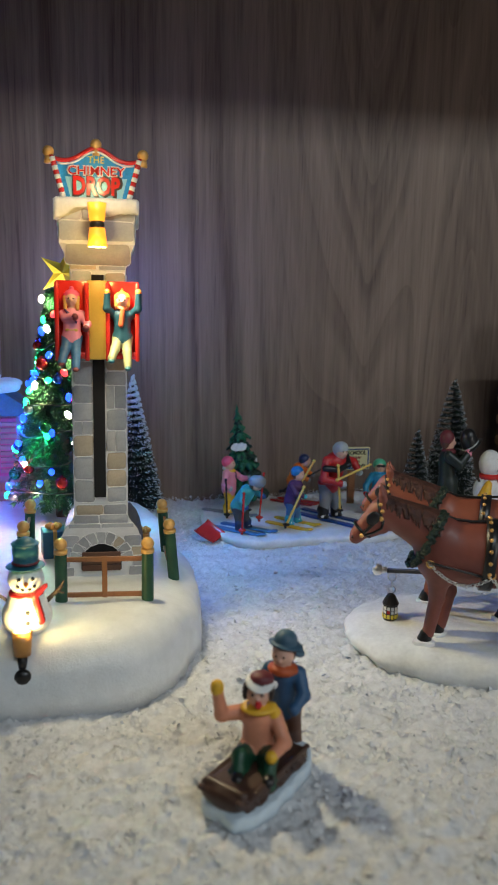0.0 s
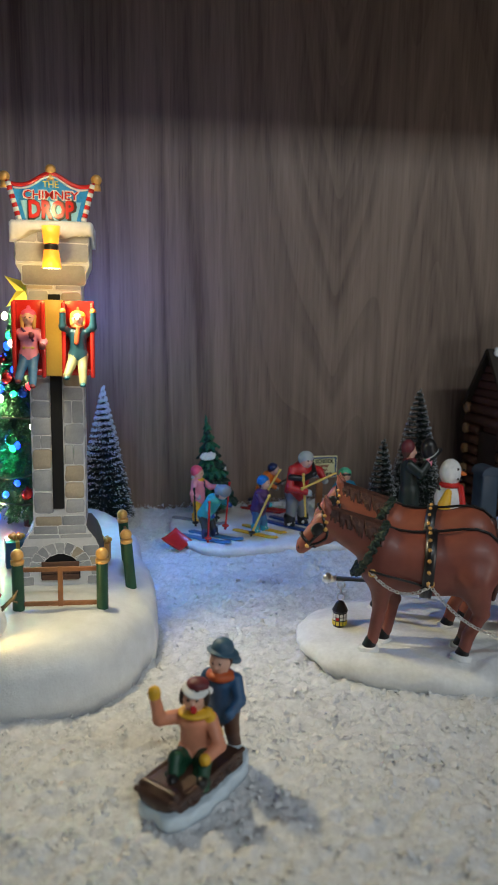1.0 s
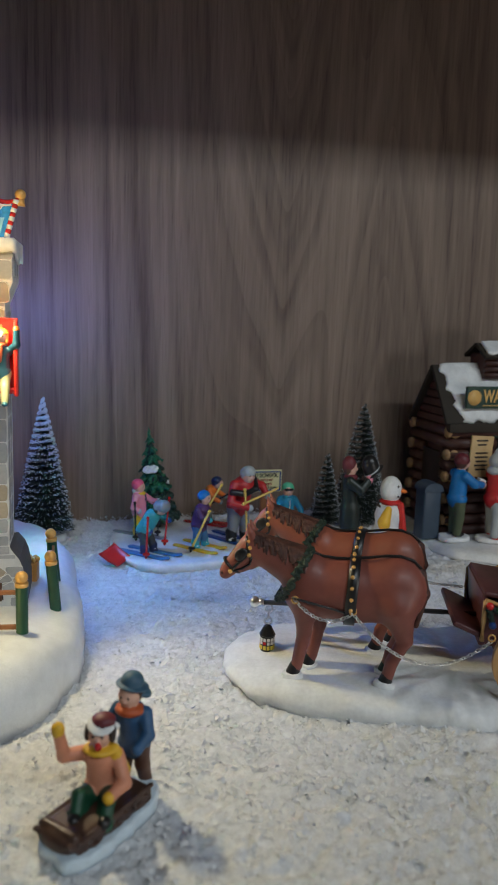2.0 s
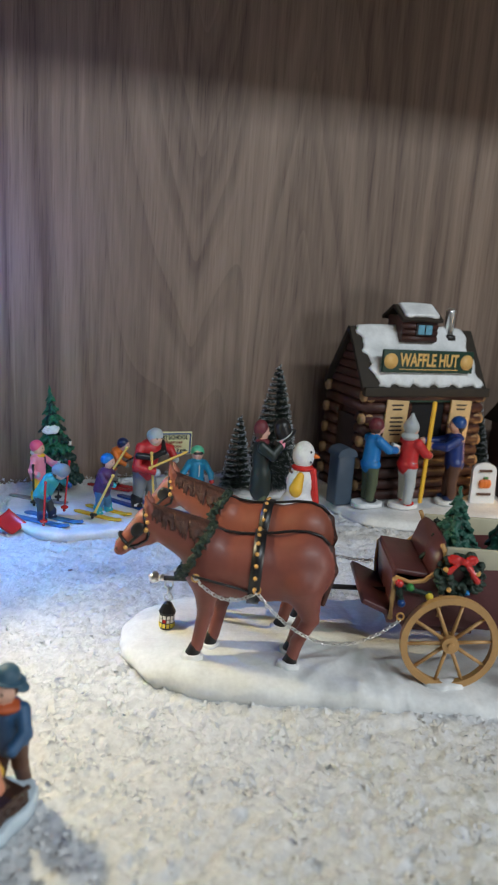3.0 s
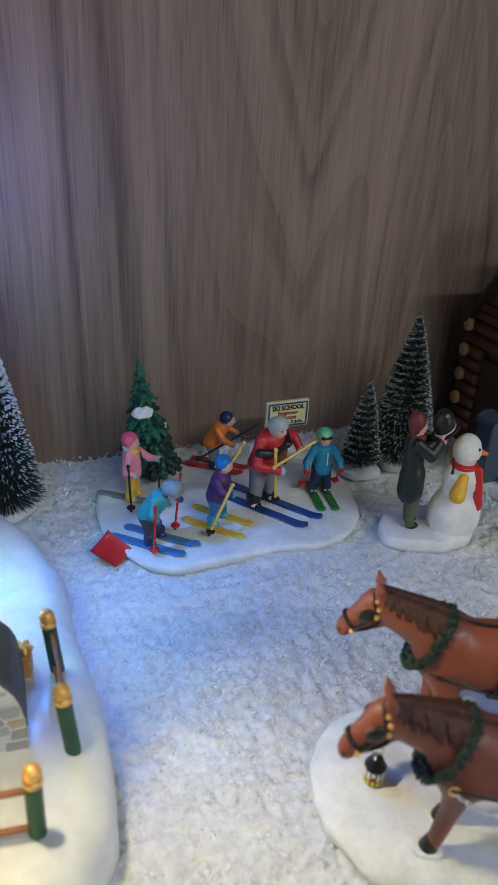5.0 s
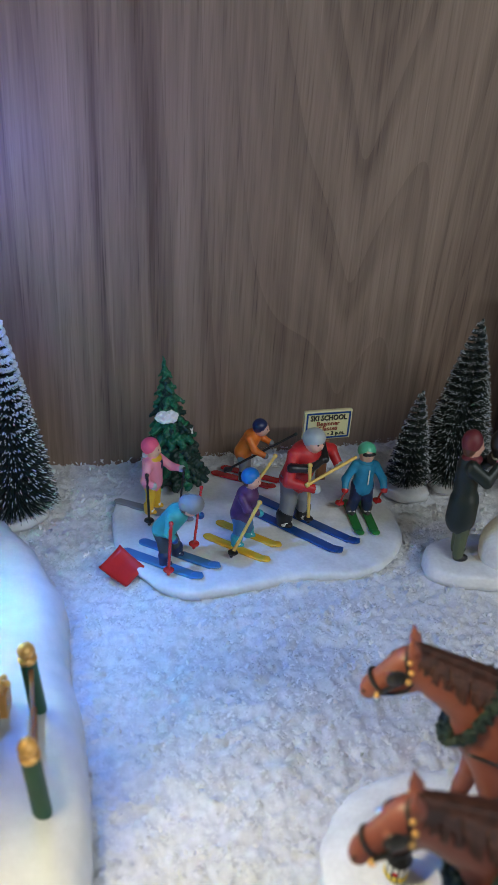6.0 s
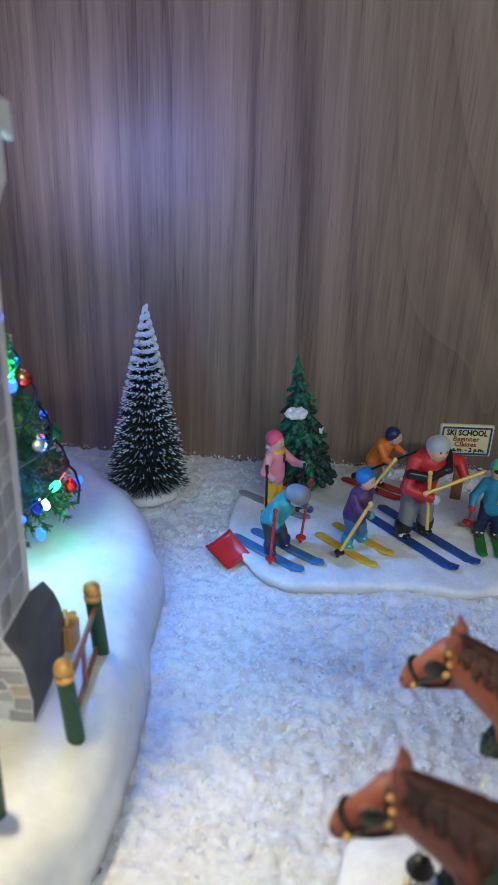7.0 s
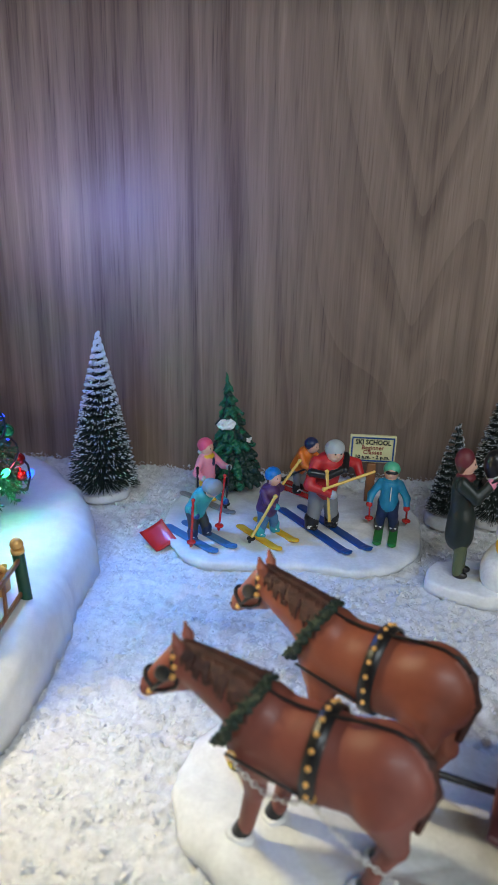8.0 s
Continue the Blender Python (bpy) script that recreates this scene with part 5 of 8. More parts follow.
def brush_tree(x, y, height, r, seed, label, frost=1.0, group="brush trees", foot=0.014):
    t = thing("brush_tree", pose(x, y, drift(x, y)), label, "model tree", group)
    rnd = random.Random(seed)
    bm = bmesh.new()
    rough_disc(bm, foot, foot * 0.95, 0.006, seed, 28, 0.06, dome=0.003)
    part("snow_foot", bm, MATTE_SNOW, t, "white snowy foot")
    bm = bmesh.new()
    rod(bm, (0, 0, 0.002), (0, 0, height - 0.003), 0.0012, 0.0008, 8)
    part("wire_stem", bm, WIRE, t, "twisted wire stem")
    dark, df, white, wf = [], [], [], []
    z0 = 0.010
    pitch = 0.0047
    count = int(11000 * (height / 0.11) ** 1.3)
    for i in range(count):
        k = i / count
        a = rnd.uniform(0, 2 * math.pi)
        # bristles sit along the twist of the wire, in close tiers
        level = math.floor((height - z0) * k / pitch) + a / (2 * math.pi)
        z = z0 + pitch * level + rnd.gauss(0, 0.00055)
        k = min(1.0, max(0.0, (z - z0) / (height - z0)))
        R = (r * (1 - k) ** (0.92 if frost > 0.9 else 0.80) + 0.0016) * rnd.uniform(0.86, 1.04)
        tilt = rnd.uniform(-0.07, 0.07) - 0.10 + 0.12 * k
        d = Vector((math.cos(a), math.sin(a), tilt)).normalized()
        p0 = Vector((0, 0, z))
        cut = rnd.uniform(0.89, 0.96) - 0.66 * k ** 5 if frost > 0.9 else rnd.uniform(0.90, 0.96)
        side = Vector((-d.y, d.x, 0)) * 0.00022 + Vector((0, 0, rnd.uniform(-0.0003, 0.0003)))
        b = len(dark)
        dark.extend((tuple(p0 - side), tuple(p0 + side), tuple(p0 + d * R + side * 0.6), tuple(p0 + d * R - side * 0.6)))
        df.append((b, b + 1, b + 2, b + 3))
        if rnd.random() < frost * (0.22 + 0.85 * k ** 3 if frost > 0.9 else 0.85):
            b = len(white)
            q0, q1 = p0 + d * R * cut + Vector((0, 0, 0.0004)), p0 + d * R * 1.02 + Vector((0, 0, 0.0003))
            wide, lift = side * (0.9 + 2.0 * k ** 3 if frost > 0.9 else 0.5), Vector((0, 0, 0.0004 + 0.0006 * k * k if frost > 0.9 else 0.00025))
            white.extend((tuple(q0 - wide), tuple(q0 + wide), tuple(q1 + wide), tuple(q1 - wide), tuple((q0 + q1) / 2 + lift)))
            wf.extend(((b, b + 1, b + 4), (b + 1, b + 2, b + 4), (b + 2, b + 3, b + 4), (b + 3, b, b + 4), (b, b + 3, b + 2, b + 1)))
    from_lists("bristles", dark, df, BRISTLE, t, "dark green bristles")
    from_lists("frosting", white, wf, FROST, t, "white frosted bristle tips")
    return t


brush_tree(0.0375, 0.652, 0.116, 0.0245, 31, "dark brush fir with thick white frosting", 1.0, foot=0.018)
brush_tree(0.3120, 0.652, 0.112, 0.0245, 32, "tall dark brush fir with light frosting", 0.42)
brush_tree(0.2790, 0.6465, 0.070, 0.0135, 33, "small dark brush fir with light frosting", 0.42)
brush_tree(0.5130, 0.655, 0.085, 0.0180, 34, "dark brush fir beside the log hut", 0.45)


def resin_fir(parent, at, height, r, seed, tiers, name, lean=0.0, snow=True, mats=None, turn=0.0):
    """A cast fir: tiers of drooping, pointed leaf clumps round a trunk."""
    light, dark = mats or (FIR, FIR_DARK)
    rnd = random.Random(seed)
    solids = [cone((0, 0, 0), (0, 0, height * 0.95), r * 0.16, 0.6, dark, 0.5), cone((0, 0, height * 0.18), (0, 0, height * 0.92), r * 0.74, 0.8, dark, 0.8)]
    for i in range(tiers):
        k = i / tiers
        z = height * (0.16 + 0.80 * k)
        R = r * (1 - k) ** 0.82 + 1.0
        n = max(4, int(11 * (1 - k) + 3))
        for j in range(n):
            a = 2 * math.pi * (j + rnd.uniform(-0.3, 0.3)) / n + i * 0.7
            rr = R * rnd.uniform(0.82, 1.1)
            c = np.array((math.cos(a), math.sin(a), 0))
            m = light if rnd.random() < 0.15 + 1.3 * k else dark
            solids.append(cone(c * rr * 0.35 + (0, 0, z + R * 0.20), c * rr + (0, 0, z - R * 0.20), max(1.5, R * 0.30), max(0.7, R * 0.13), m, 0.5))
    for i in range(90):
        k = rnd.random() ** 1.3
        R = (r * (1 - k) ** 0.82 + 0.8) * rnd.uniform(0.70, 1.0)
        a = rnd.uniform(0, 2 * math.pi)
        c = np.array((R * math.cos(a), R * math.sin(a), height * (0.13 + 0.80 * k)))
        q = rnd.uniform(0.9, 1.6) * (1.25 - 0.5 * k)
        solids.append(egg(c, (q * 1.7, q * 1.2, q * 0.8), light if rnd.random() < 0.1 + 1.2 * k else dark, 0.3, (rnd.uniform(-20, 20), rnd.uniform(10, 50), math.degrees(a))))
    solids.append(cone((0, 0, height * 0.88), (0, 0, height), 1.6, 0.6, light, 0.5))
    if snow:
        for a, z, R, s in ((255, 0.61, 0.44, 5.6), (350, 0.46, 0.66, 3.2), (325, 0.14, 0.86, 4.2), (60, 0.30, 0.80, 3.0)):
            c = np.array((math.cos(radians(a)), math.sin(radians(a)), 0)) * r * R
            solids.append(egg(c + (0, 0, z * height), (s * 0.75, s * 1.25, s * 0.36), MATTE_SNOW, 0.5, (0, 40, a)))
    ob = sculpt(name, solids, parent, "painted green cast fir", 0.55, 0.75)
    ob.matrix_local = pose(*at, 0, lean, turn)
    return ob


# ---- ski school ----
SKI = thing("ski_school_set", pose(0.176, 0.619, 0), "ski school scene cast on a white snow base", "figure set")
SB = 0.0078      # top of its base


def ski_base():
    bm = bmesh.new()
    rough_disc(bm, 0.084, 0.0610, SB, 8, 120, 0.016, lip=0.80, power=2.8, rough=1.8, under=0.97, lobes=((-131, 13, 0.09), (-75, 24, -0.10), (-48, 12, 0.03)))
    b = part("snow_base", bm, MATTE_SNOW, SKI, "white snow base")
    b.location = (0, 0.003, 0)


def skier(name, x, y, solids, label, res=0.5):
    ob = sculpt(name, solids, SKI, label, res)
    ob.location = (x - 0.176, y - 0.619, SB)
    return ob


def ski_pupils():
    # pink girl, facing right and towards the class
    f = turned(figure(47, PINK, YELLOW, YELLOW, HOT_PINK, feet=((-0.09, 0.0), (0.09, -0.02)), grips=((-0.20, -0.10, 0.50), (0.06, -0.36, 0.66)), glove=PALE_GREY,
                      elbow=((-0.23, 0.0, 0.56), (0.13, -0.20, 0.62)), scarf=YELLOW, lift=1.5), 62)
    f += turned([egg((0.5, -4.4, 32.5), (2.2, 2.0, 4.0), NAVY, 0.3), egg((0, 3.4, 38.5), (4.8, 2.2, 2.0), PALE_GREY, 0.5)], 62)
    f += ski(-4, 3, 0.040, 58, GREY) + ski(4, -3, 0.040, 58, GREY)
    f += stick((-4, -11, 31), (-3, -14, 1), BLACK, 0.8, BLACK) + stick((17, -9, 33), (15, -8, 3), BLACK, 0.7, BLACK)
    skier("skier_figurine", 0.1150, 0.6370, f, "skier figurine in a pink coat and yellow trousers")
    # crouching pupil in teal
    f = turned(figure(44, TEAL_GREEN, CHARCOAL, NAVY, GREY, feet=((-0.12, -0.02), (0.12, -0.04)), hip=(0, 0.08, 0.42), chest=(0, -0.10, 0.70), head=(0.0, -0.28, 0.86), big=1.25,
                      grips=((-0.20, -0.20, 0.48), (0.28, -0.26, 0.58)), glove=SKI_BLUE, hair=BROWN, stout=1.2, legs=1.25, lift=1.5), 50)
    f += turned([egg((0.2, -14.2, 39.8), (5.6, 5.2, 5.0), GREY, 0.4)], 50)
    f += ski(-5.5, -3.5, 0.049, 52, SKI_PALE, 0.0064) + ski(5, 4, 0.049, 52, SKI_PALE, 0.0064)
    f += stick((-1, -13, 32), (-2, -14, 2), RED, 0.85, RED) + stick((16, 0, 44), (13, -1, 8), RED, 0.75, RED)
    skier("skier_figurine", 0.1190, 0.5885, f, "crouching skier figurine in teal with a grey cap")
    # purple pupil with a raised pole
    f = turned(figure(45.5, PURPLE, DENIM, TURQ, SKY, feet=((-0.13, 0.0), (0.13, -0.03)), hip=(0, 0.02, 0.42), chest=(0, -0.04, 0.68), head=(0.02, -0.08, 0.90),
                      grips=((-0.10, -0.26, 0.56), (0.24, -0.02, 0.66)), glove=TURQ, hair=BROWN, stout=1.2, legs=1.2, lift=1.5), 52)
    f += turned([egg((-3.4, -4.2, 26.0), (2.2, 1.8, 4.6), NAVY, 0.5), egg((2.6, -5.0, 27.0), (1.5, 1.2, 3.6), SKI_BLUE, 0.5)], 52)
    f += ski(-5, -6, 0.042, 46, YELLOW) + ski(4.5, 6.5, 0.042, 46, YELLOW)
    f += stick((5.5, -12, 33), (-9, -16, 3), POLE_YELLOW, 0.95, BLACK) + stick((18, 9, 49), (5, 8, 27), POLE_YELLOW, 0.9)
    skier("skier_figurine", 0.1610, 0.6000, f, "skier figurine in purple with a blue woolly hat")
    # bent pupil in orange behind
    f = turned(figure(44, ORANGE, GREY, BLACK, NAVY, feet=((-0.10, 0.0), (0.10, 0.0)), hip=(0, 0.05, 0.44), chest=(0, -0.07, 0.70), head=(0, -0.20, 0.86),
                      grips=((-0.14, -0.32, 0.52), (0.20, -0.30, 0.56)), glove=GREY, stout=1.1, lift=1.5), 60)
    f += ski(-2.5, -2, 0.043, 56, RED) + ski(5, 4, 0.043, 56, RED)
    f += stick((28, -10, 36), (-15, -9, 12), BLACK, 0.8, BLACK)
    skier("skier_figurine", 0.1775, 0.6680, f, "bent skier figurine in orange with a navy cap")
    # instructor in red, leaning forward
    f = figure(64, JACKET_RED, GREY, BLACK, PALE_GREY, feet=((-0.11, 0.0), (0.11, 0.01)), hip=(0, 0.04, 0.46), chest=(0.01, -0.05, 0.74), head=(0.03, -0.13, 0.885),
               grips=((-0.02, -0.26, 0.50), (0.32, -0.16, 0.60)), elbow=((-0.22, -0.12, 0.56), (0.30, -0.06, 0.72)), glove=PALE_GREY, stout=1.16, legs=1.25, lift=1.5, big=1.0)
    f += [egg((2.0, -8.0, 59.6), (5.9, 5.8, 5.3), PALE_GREY, 0.4), cone((-13, -8, 44.5), (-3, -11.8, 43), 2.6, 2.6, BLACK, 0.3), cone((-3, -11.8, 43), (8, -10.2, 46), 2.6, 2.5, BLACK, 0.3), cone((8, -11.5, 46), (12, -3, 52), 2.4, 2.2, BLACK, 0.3)]
    f = turned(f, 24)
    f += ski(-6.5, -4, 0.076, 40, SKI_BLUE, 0.0066) + ski(6, 3, 0.076, 40, SKI_BLUE, 0.0066)
    f += stick((1, -15, 47), (5, -11, 8), POLE_YELLOW, 0.95, BLACK) + stick((0, -17, 36), (30, -7, 46), POLE_YELLOW, 0.95)
    f += [brick((x, y, 3.4), (5.2, 2.0, 1.6), 0.4, WHITE, 0.3, (0, 0, 24)) for x, y in ((-6.5, -6), (7, 0))]
    skier("skier_figurine", 0.1955, 0.6150, f, "ski instructor figurine in a red jacket and grey helmet")
    # pupil with the mint helmet
    f = turned(figure(47, SUIT, NAVY, CHARCOAL, MINT, feet=((-0.10, 0.0), (0.10, 0.0)), grips=((-0.25, -0.12, 0.44), (0.25, -0.12, 0.44)), glove=RED, legs=1.2, stout=1.06, lift=1.5), -6)
    f += [egg((0, -3.6, 43), (4.2, 1.4, 1.2), BLACK, 0.2), cone((0.4, -6.6, 34), (0.4, -6.8, 25), 0.45, 0.45, WHITE, 0.1), egg((0, -0.5, 37.2), (5.0, 4.6, 1.2), SUIT, 0.4)]
    f += ski(-4.5, -3, 0.038, -6, GREEN) + ski(4.8, -4, 0.038, -6, GREEN)
    f += stick((-12, -5, 21), (-11, 5, 5), RED, 0.7, RED) + stick((11.5, -5, 21), (13, 5, 5), RED, 0.7, RED)
    skier("skier_figurine", 0.2370, 0.6190, f, "skier figurine in bright blue with a mint helmet")


def ski_sign():
    s = new("school_sign")
    s.parent = SKI
    s.matrix_local = pose(0.2260 - 0.176, 0.6610 - 0.619, SB, 0, 0, 4)
    s["label"] = "pale yellow notice board on a brown post"
    up = Matrix.Rotation(radians(90), 4, "X")
    bm = bmesh.new()
    box(bm, (0.0006, 0.0022, 0.014), (0.0062, 0.0036, 0.030), bevel=0.0008)
    part("post", bm, RAIL, s)
    bm = bmesh.new()
    box(bm, (0, 0, 0.0405), (0.0315, 0.0032, 0.0195), bevel=0.0007)
    part("board", bm, PALE_YELLOW, s)
    bm = bmesh.new()
    for c, size in (((0, 0, 0.0488), (0.0288, 0.0005, 0.0010)), ((0, 0, 0.0322), (0.0288, 0.0005, 0.0010)), ((-0.0141, 0, 0.0405), (0.0010, 0.0005, 0.0158)), ((0.0141, 0, 0.0405), (0.0010, 0.0005, 0.0158))):
        box(bm, (c[0], -0.0018, c[2]), size)
    part("blue_border", bm, SKI_BLUE, s, smooth=False)
    for text, size, z, w, m in (("SKI SCHOOL", 0.0050, 0.0456, 0.0240, INK), ("Beginner", 0.0042, 0.0417, 0.0152, INK_RED), ("Classes", 0.0042, 0.0383, 0.0128, INK_RED), ("10 a.m. - 2 p.m.", 0.0036, 0.0348, 0.0230, INK)):
        lettering(text, size, m, s, Matrix.Translation((0, -0.0018, z)) @ up, width=w, bold=0.02 if m is INK else 0.0)


def red_shovel():
    bm = bmesh.new()
    n, w, L = 10, 0.0168, 0.0176
    top, low = [], []
    for j in range(7):
        v = j / 6
        for i in range(n + 1):
            u = -1 + 2 * i / n
            curl = 0.0014 * abs(u) ** 4 + 0.0020 * v ** 3
            top.append(bm.verts.new((u * w / 2 * (0.9 + 0.1 * v), (v - 0.5) * L, curl + 0.0010)))
    for j in range(7):
        v = j / 6
        for i in range(n + 1):
            u = -1 + 2 * i / n
            curl = 0.0014 * abs(u) ** 4 + 0.0020 * v ** 3
            low.append(bm.verts.new((u * w / 2 * (0.9 + 0.1 * v), (v - 0.5) * L, curl)))
    k = n + 1
    for j in range(6):
        for i in range(n):
            a = j * k + i
            bm.faces.new((top[a], top[a + 1], top[a + k + 1], top[a + k]))
            bm.faces.new((low[a + k], low[a + k + 1], low[a + 1], low[a]))
    for j in range(6):
        for i in (0, n):
            a = j * k + i
            bm.faces.new((top[a], top[a + k], low[a + k], low[a]) if i else (low[a], low[a + k], top[a + k], top[a]))
    for i in range(n):
        bm.faces.new((low[i], low[i + 1], top[i + 1], top[i]))
        a = 6 * k + i
        bm.faces.new((top[a], top[a + 1], low[a + 1], low[a]))
    s = part("red_toboggan", bm, RED, SKI, "small glossy red toboggan")
    s.matrix_local = pose(0.0940 - 0.176, 0.5860 - 0.619, 0.0062, 26) @ pose(0, 0, 0, 0, 0, 46)


ski_base()
ski_pupils()
ski_sign()
red_shovel()
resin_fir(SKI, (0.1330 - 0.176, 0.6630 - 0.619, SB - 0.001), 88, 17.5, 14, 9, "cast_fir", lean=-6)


# ---- man who crowns a snowman ----
def hat_man():
    s = thing("snowman_builder_set", pose(0.2900, 0.5680, 0.001), "man putting a top hat on a snowman, white base", "figure set")
    bm = bmesh.new()
    rough_disc(bm, 0.0315, 0.0205, 0.0085, 19, 60, 0.05)
    b = part("snow_base", bm, MATTE_SNOW, s, "white snow base")
    f = turned(figure(79, OVERCOAT, OLIVE, BLACK, MAROON, stout=0.90, legs=0.95, big=0.98, feet=((-0.06, -0.09), (0.08, -0.11)), hip=(0, -0.06, 0.44), chest=(0, -0.03, 0.72), head=(0, -0.04, 0.885),
                      grips=((-0.08, -0.28, 0.78), (0.06, -0.31, 0.79)), elbow=((-0.15, -0.17, 0.68), (0.15, -0.17, 0.68)), glove=PINK, long=0.10, scarf=MAROON, hair=BROWN), 80, (-19, 2, 8))
    hat = [cone((4.6, -2, 78.0), (3.2, -2, 80.4), 8.2, 8.2, BLACK, 0.4), egg((6.4, -2, 74.4), (12.4, 11.0, 1.1), BLACK, 0.4, (0, -30, 0)), egg((5.7, -2, 75.7), (8.7, 8.7, 1.1), PALE_GREY, 0.1, (0, -30, 0))]
    man = sculpt("man_figurine", f + hat, s, "man figurine in a long dark coat holding a top hat", 0.5)
    man.scale, man.location = (0.76, 0.72, 1.0), (-0.24 * 0.019, 0.0006, 0)
    w = MATTE_SNOW
    snow = [egg((13, -5, 15), (20.5, 17.5, 18), w, 2), egg((13, -5, 36), (13.5, 12, 12), w, 4), egg((13, -6, 55), (10.2, 9.8, 9.6), w, 2)]
    snow += [egg((13, -6, 46.5), (10.4, 10.2, 2.6), RED, 0.5), cone((20, -13, 45), (23, -15, 24), 2.6, 3.2, RED, 0.6), cone((8, -15, 42), (4, -17, 34), 3, 5.5, YELLOW, 0.8)]
    snow += [egg((13 + x, -14.4, 55 + z), 0.9, BLACK, 0.2) for x, z in ((3.0, 3.5), (8.0, 3.0), (3.4, -3.5), (6.0, -3.8))]
    snow += [cone((21, -11, 55), (23.8, -12.6, 54.6), 1.8, 1.0, ORANGE, 0.3), cone((2, -10, 44), (-3, -16, 47), 1.0, 0.8, HAIR, 0.3), cone((-1, -14, 46), (-2, -15, 53), 0.8, 0.6, HAIR, 0.3)]
    o = sculpt("snowman_body", [(q[0], q[1] * 1.13, *([q[2] * 1.13, q[3] * 1.13, q[4] * 1.13] if q[0] == "cone" else [q[2] * (1.02, 1.02, 1.1), q[3], q[4]]), q[5], q[6]) for q in snow], s, "white snowman with a red scarf", 0.6, 0.18)
    o.scale, o.location = (0.80, 0.84, 1.0), (0.20 * 0.0147, 0.0, 0.0)


hat_man()


# ---- log-built waffle stall ----
HUT = thing("waffle_stall", pose(0.381, 0.618, 0.0, 0, 0, 5.5), "brown log stall with snowy roof and a green sign", "model hut")
HW, HD, HZ, RIDGE = 0.1115, 0.062, 0.104, 0.151     # width, depth, eaves and ridge heights
FLOOR = 0.0075


def hut():
    up = Matrix.Rotation(radians(90), 4, "X")
    bm = bmesh.new()
    rough_disc(bm, 0.086, 0.068, FLOOR, 23, 90, 0.03, lip=0.35, power=3)
    b = part("snow_base", bm, MATTE_SNOW, HUT, "white snow base")
    b.location = (0.060, 0.006, 0)
    bm = bmesh.new()
    box(bm, (HW / 2, HD / 2, (FLOOR + HZ) / 2), (HW - 0.004, HD - 0.004, HZ - FLOOR))
    part("wall_core", bm, LOG, HUT, "dark brown wall core", smooth=False)
    logs, r = 10, (HZ - FLOOR) / 20
    for i in range(logs):
        z = FLOOR + r * (2 * i + 1)
        # front logs stop at the serving hatch
        spans = ((-0.004, HW + 0.004),) if not 5 <= i <= 8 else ((-0.004, 0.041), (0.077, HW + 0.004))
        for a, c in spans:
            bm = bmesh.new()
            rod(bm, (a, 0, z), (c, 0, z), r * 1.03, seg=10)
            part("log", bm, LOG, HUT)
        for side, x in ((-1, 0.0), (1, HW)):
            for ya, yc in (((-0.003, 0.012), (0.044, HD + 0.004)) if side < 0 and i < 8 else ((-0.003, HD + 0.004),)):
                bm = bmesh.new()
                rod(bm, (x, ya, z), (x, yc, z), r * 1.03, seg=10)
                part("log", bm, LOG, HUT)
            for y in (-0.0033, HD + 0.0043):
                bm = bmesh.new()
                rod(bm, (x, y - 0.0007, z), (x, y + 0.0007, z), r * (0.98 if i % 2 else 0.86), seg=12)
                if i % 2:
                    part("log_end", bm, LOG_END, HUT, "pale cut log end")
                else:
                    part("log_end", bm, LOG, HUT)
        if i % 2:
            for x in (-0.0043, HW + 0.0043):
                for y in (0.0, HD):
                    bm = bmesh.new()
                    rod(bm, (x - 0.0022, y, z), (x + 0.0022, y, z), r * 0.98, seg=12)
                    part("log_end", bm, LOG_END, HUT, "pale cut log end")
    # gables of tapering planks
    for x in (0.0, HW):
        for i in range(6):
            z = HZ + 0.0072 * i + 0.0036
            half = (HD / 2 + 0.002) * (1 - (z - HZ) / (RIDGE - HZ))
            bm = bmesh.new()
            box(bm, (x, HD / 2, z), (0.005, 2 * half, 0.0066), bevel=0.0012)
            part("gable_plank", bm, LOG, HUT)
    # door in the gable end
    bm = bmesh.new()
    box(bm, (-0.0008, 0.028, FLOOR + 0.036), (0.004, 0.030, 0.072), bevel=0.0005)
    part("door", bm, DOOR, HUT, "dark brown plank door")
    # roof slabs
    ang = math.atan2(RIDGE - HZ, HD / 2)
    L = math.hypot(RIDGE - HZ, HD / 2) + 0.0065
    for s in (-1, 1):
        bm = bmesh.new()
        box(bm, (HW / 2, 0, 0), (HW + 0.016, L, 0.0035), bevel=0.0006)
        o = part("roof_slab", bm, ROOF, HUT, "umber roof slab")
        cy = HD / 2 + s * (math.cos(ang) * L / 2)
        o.matrix_local = Matrix.Translation((0, cy, RIDGE + 0.003 - math.sin(ang) * L / 2)) @ Matrix.Rotation(-s * ang, 4, "X")
    bm = bmesh.new()
    box(bm, (HW / 2, -0.0052, HZ - 0.0002), (HW + 0.016, 0.004, 0.0075), bevel=0.0006)
    part("eaves_board", bm, ROOF, HUT, "umber eaves board")
    # snow lying on the front slope, ragged at every edge
    bm = bmesh.new()
    nu, nv = 60, 22
    grid = []
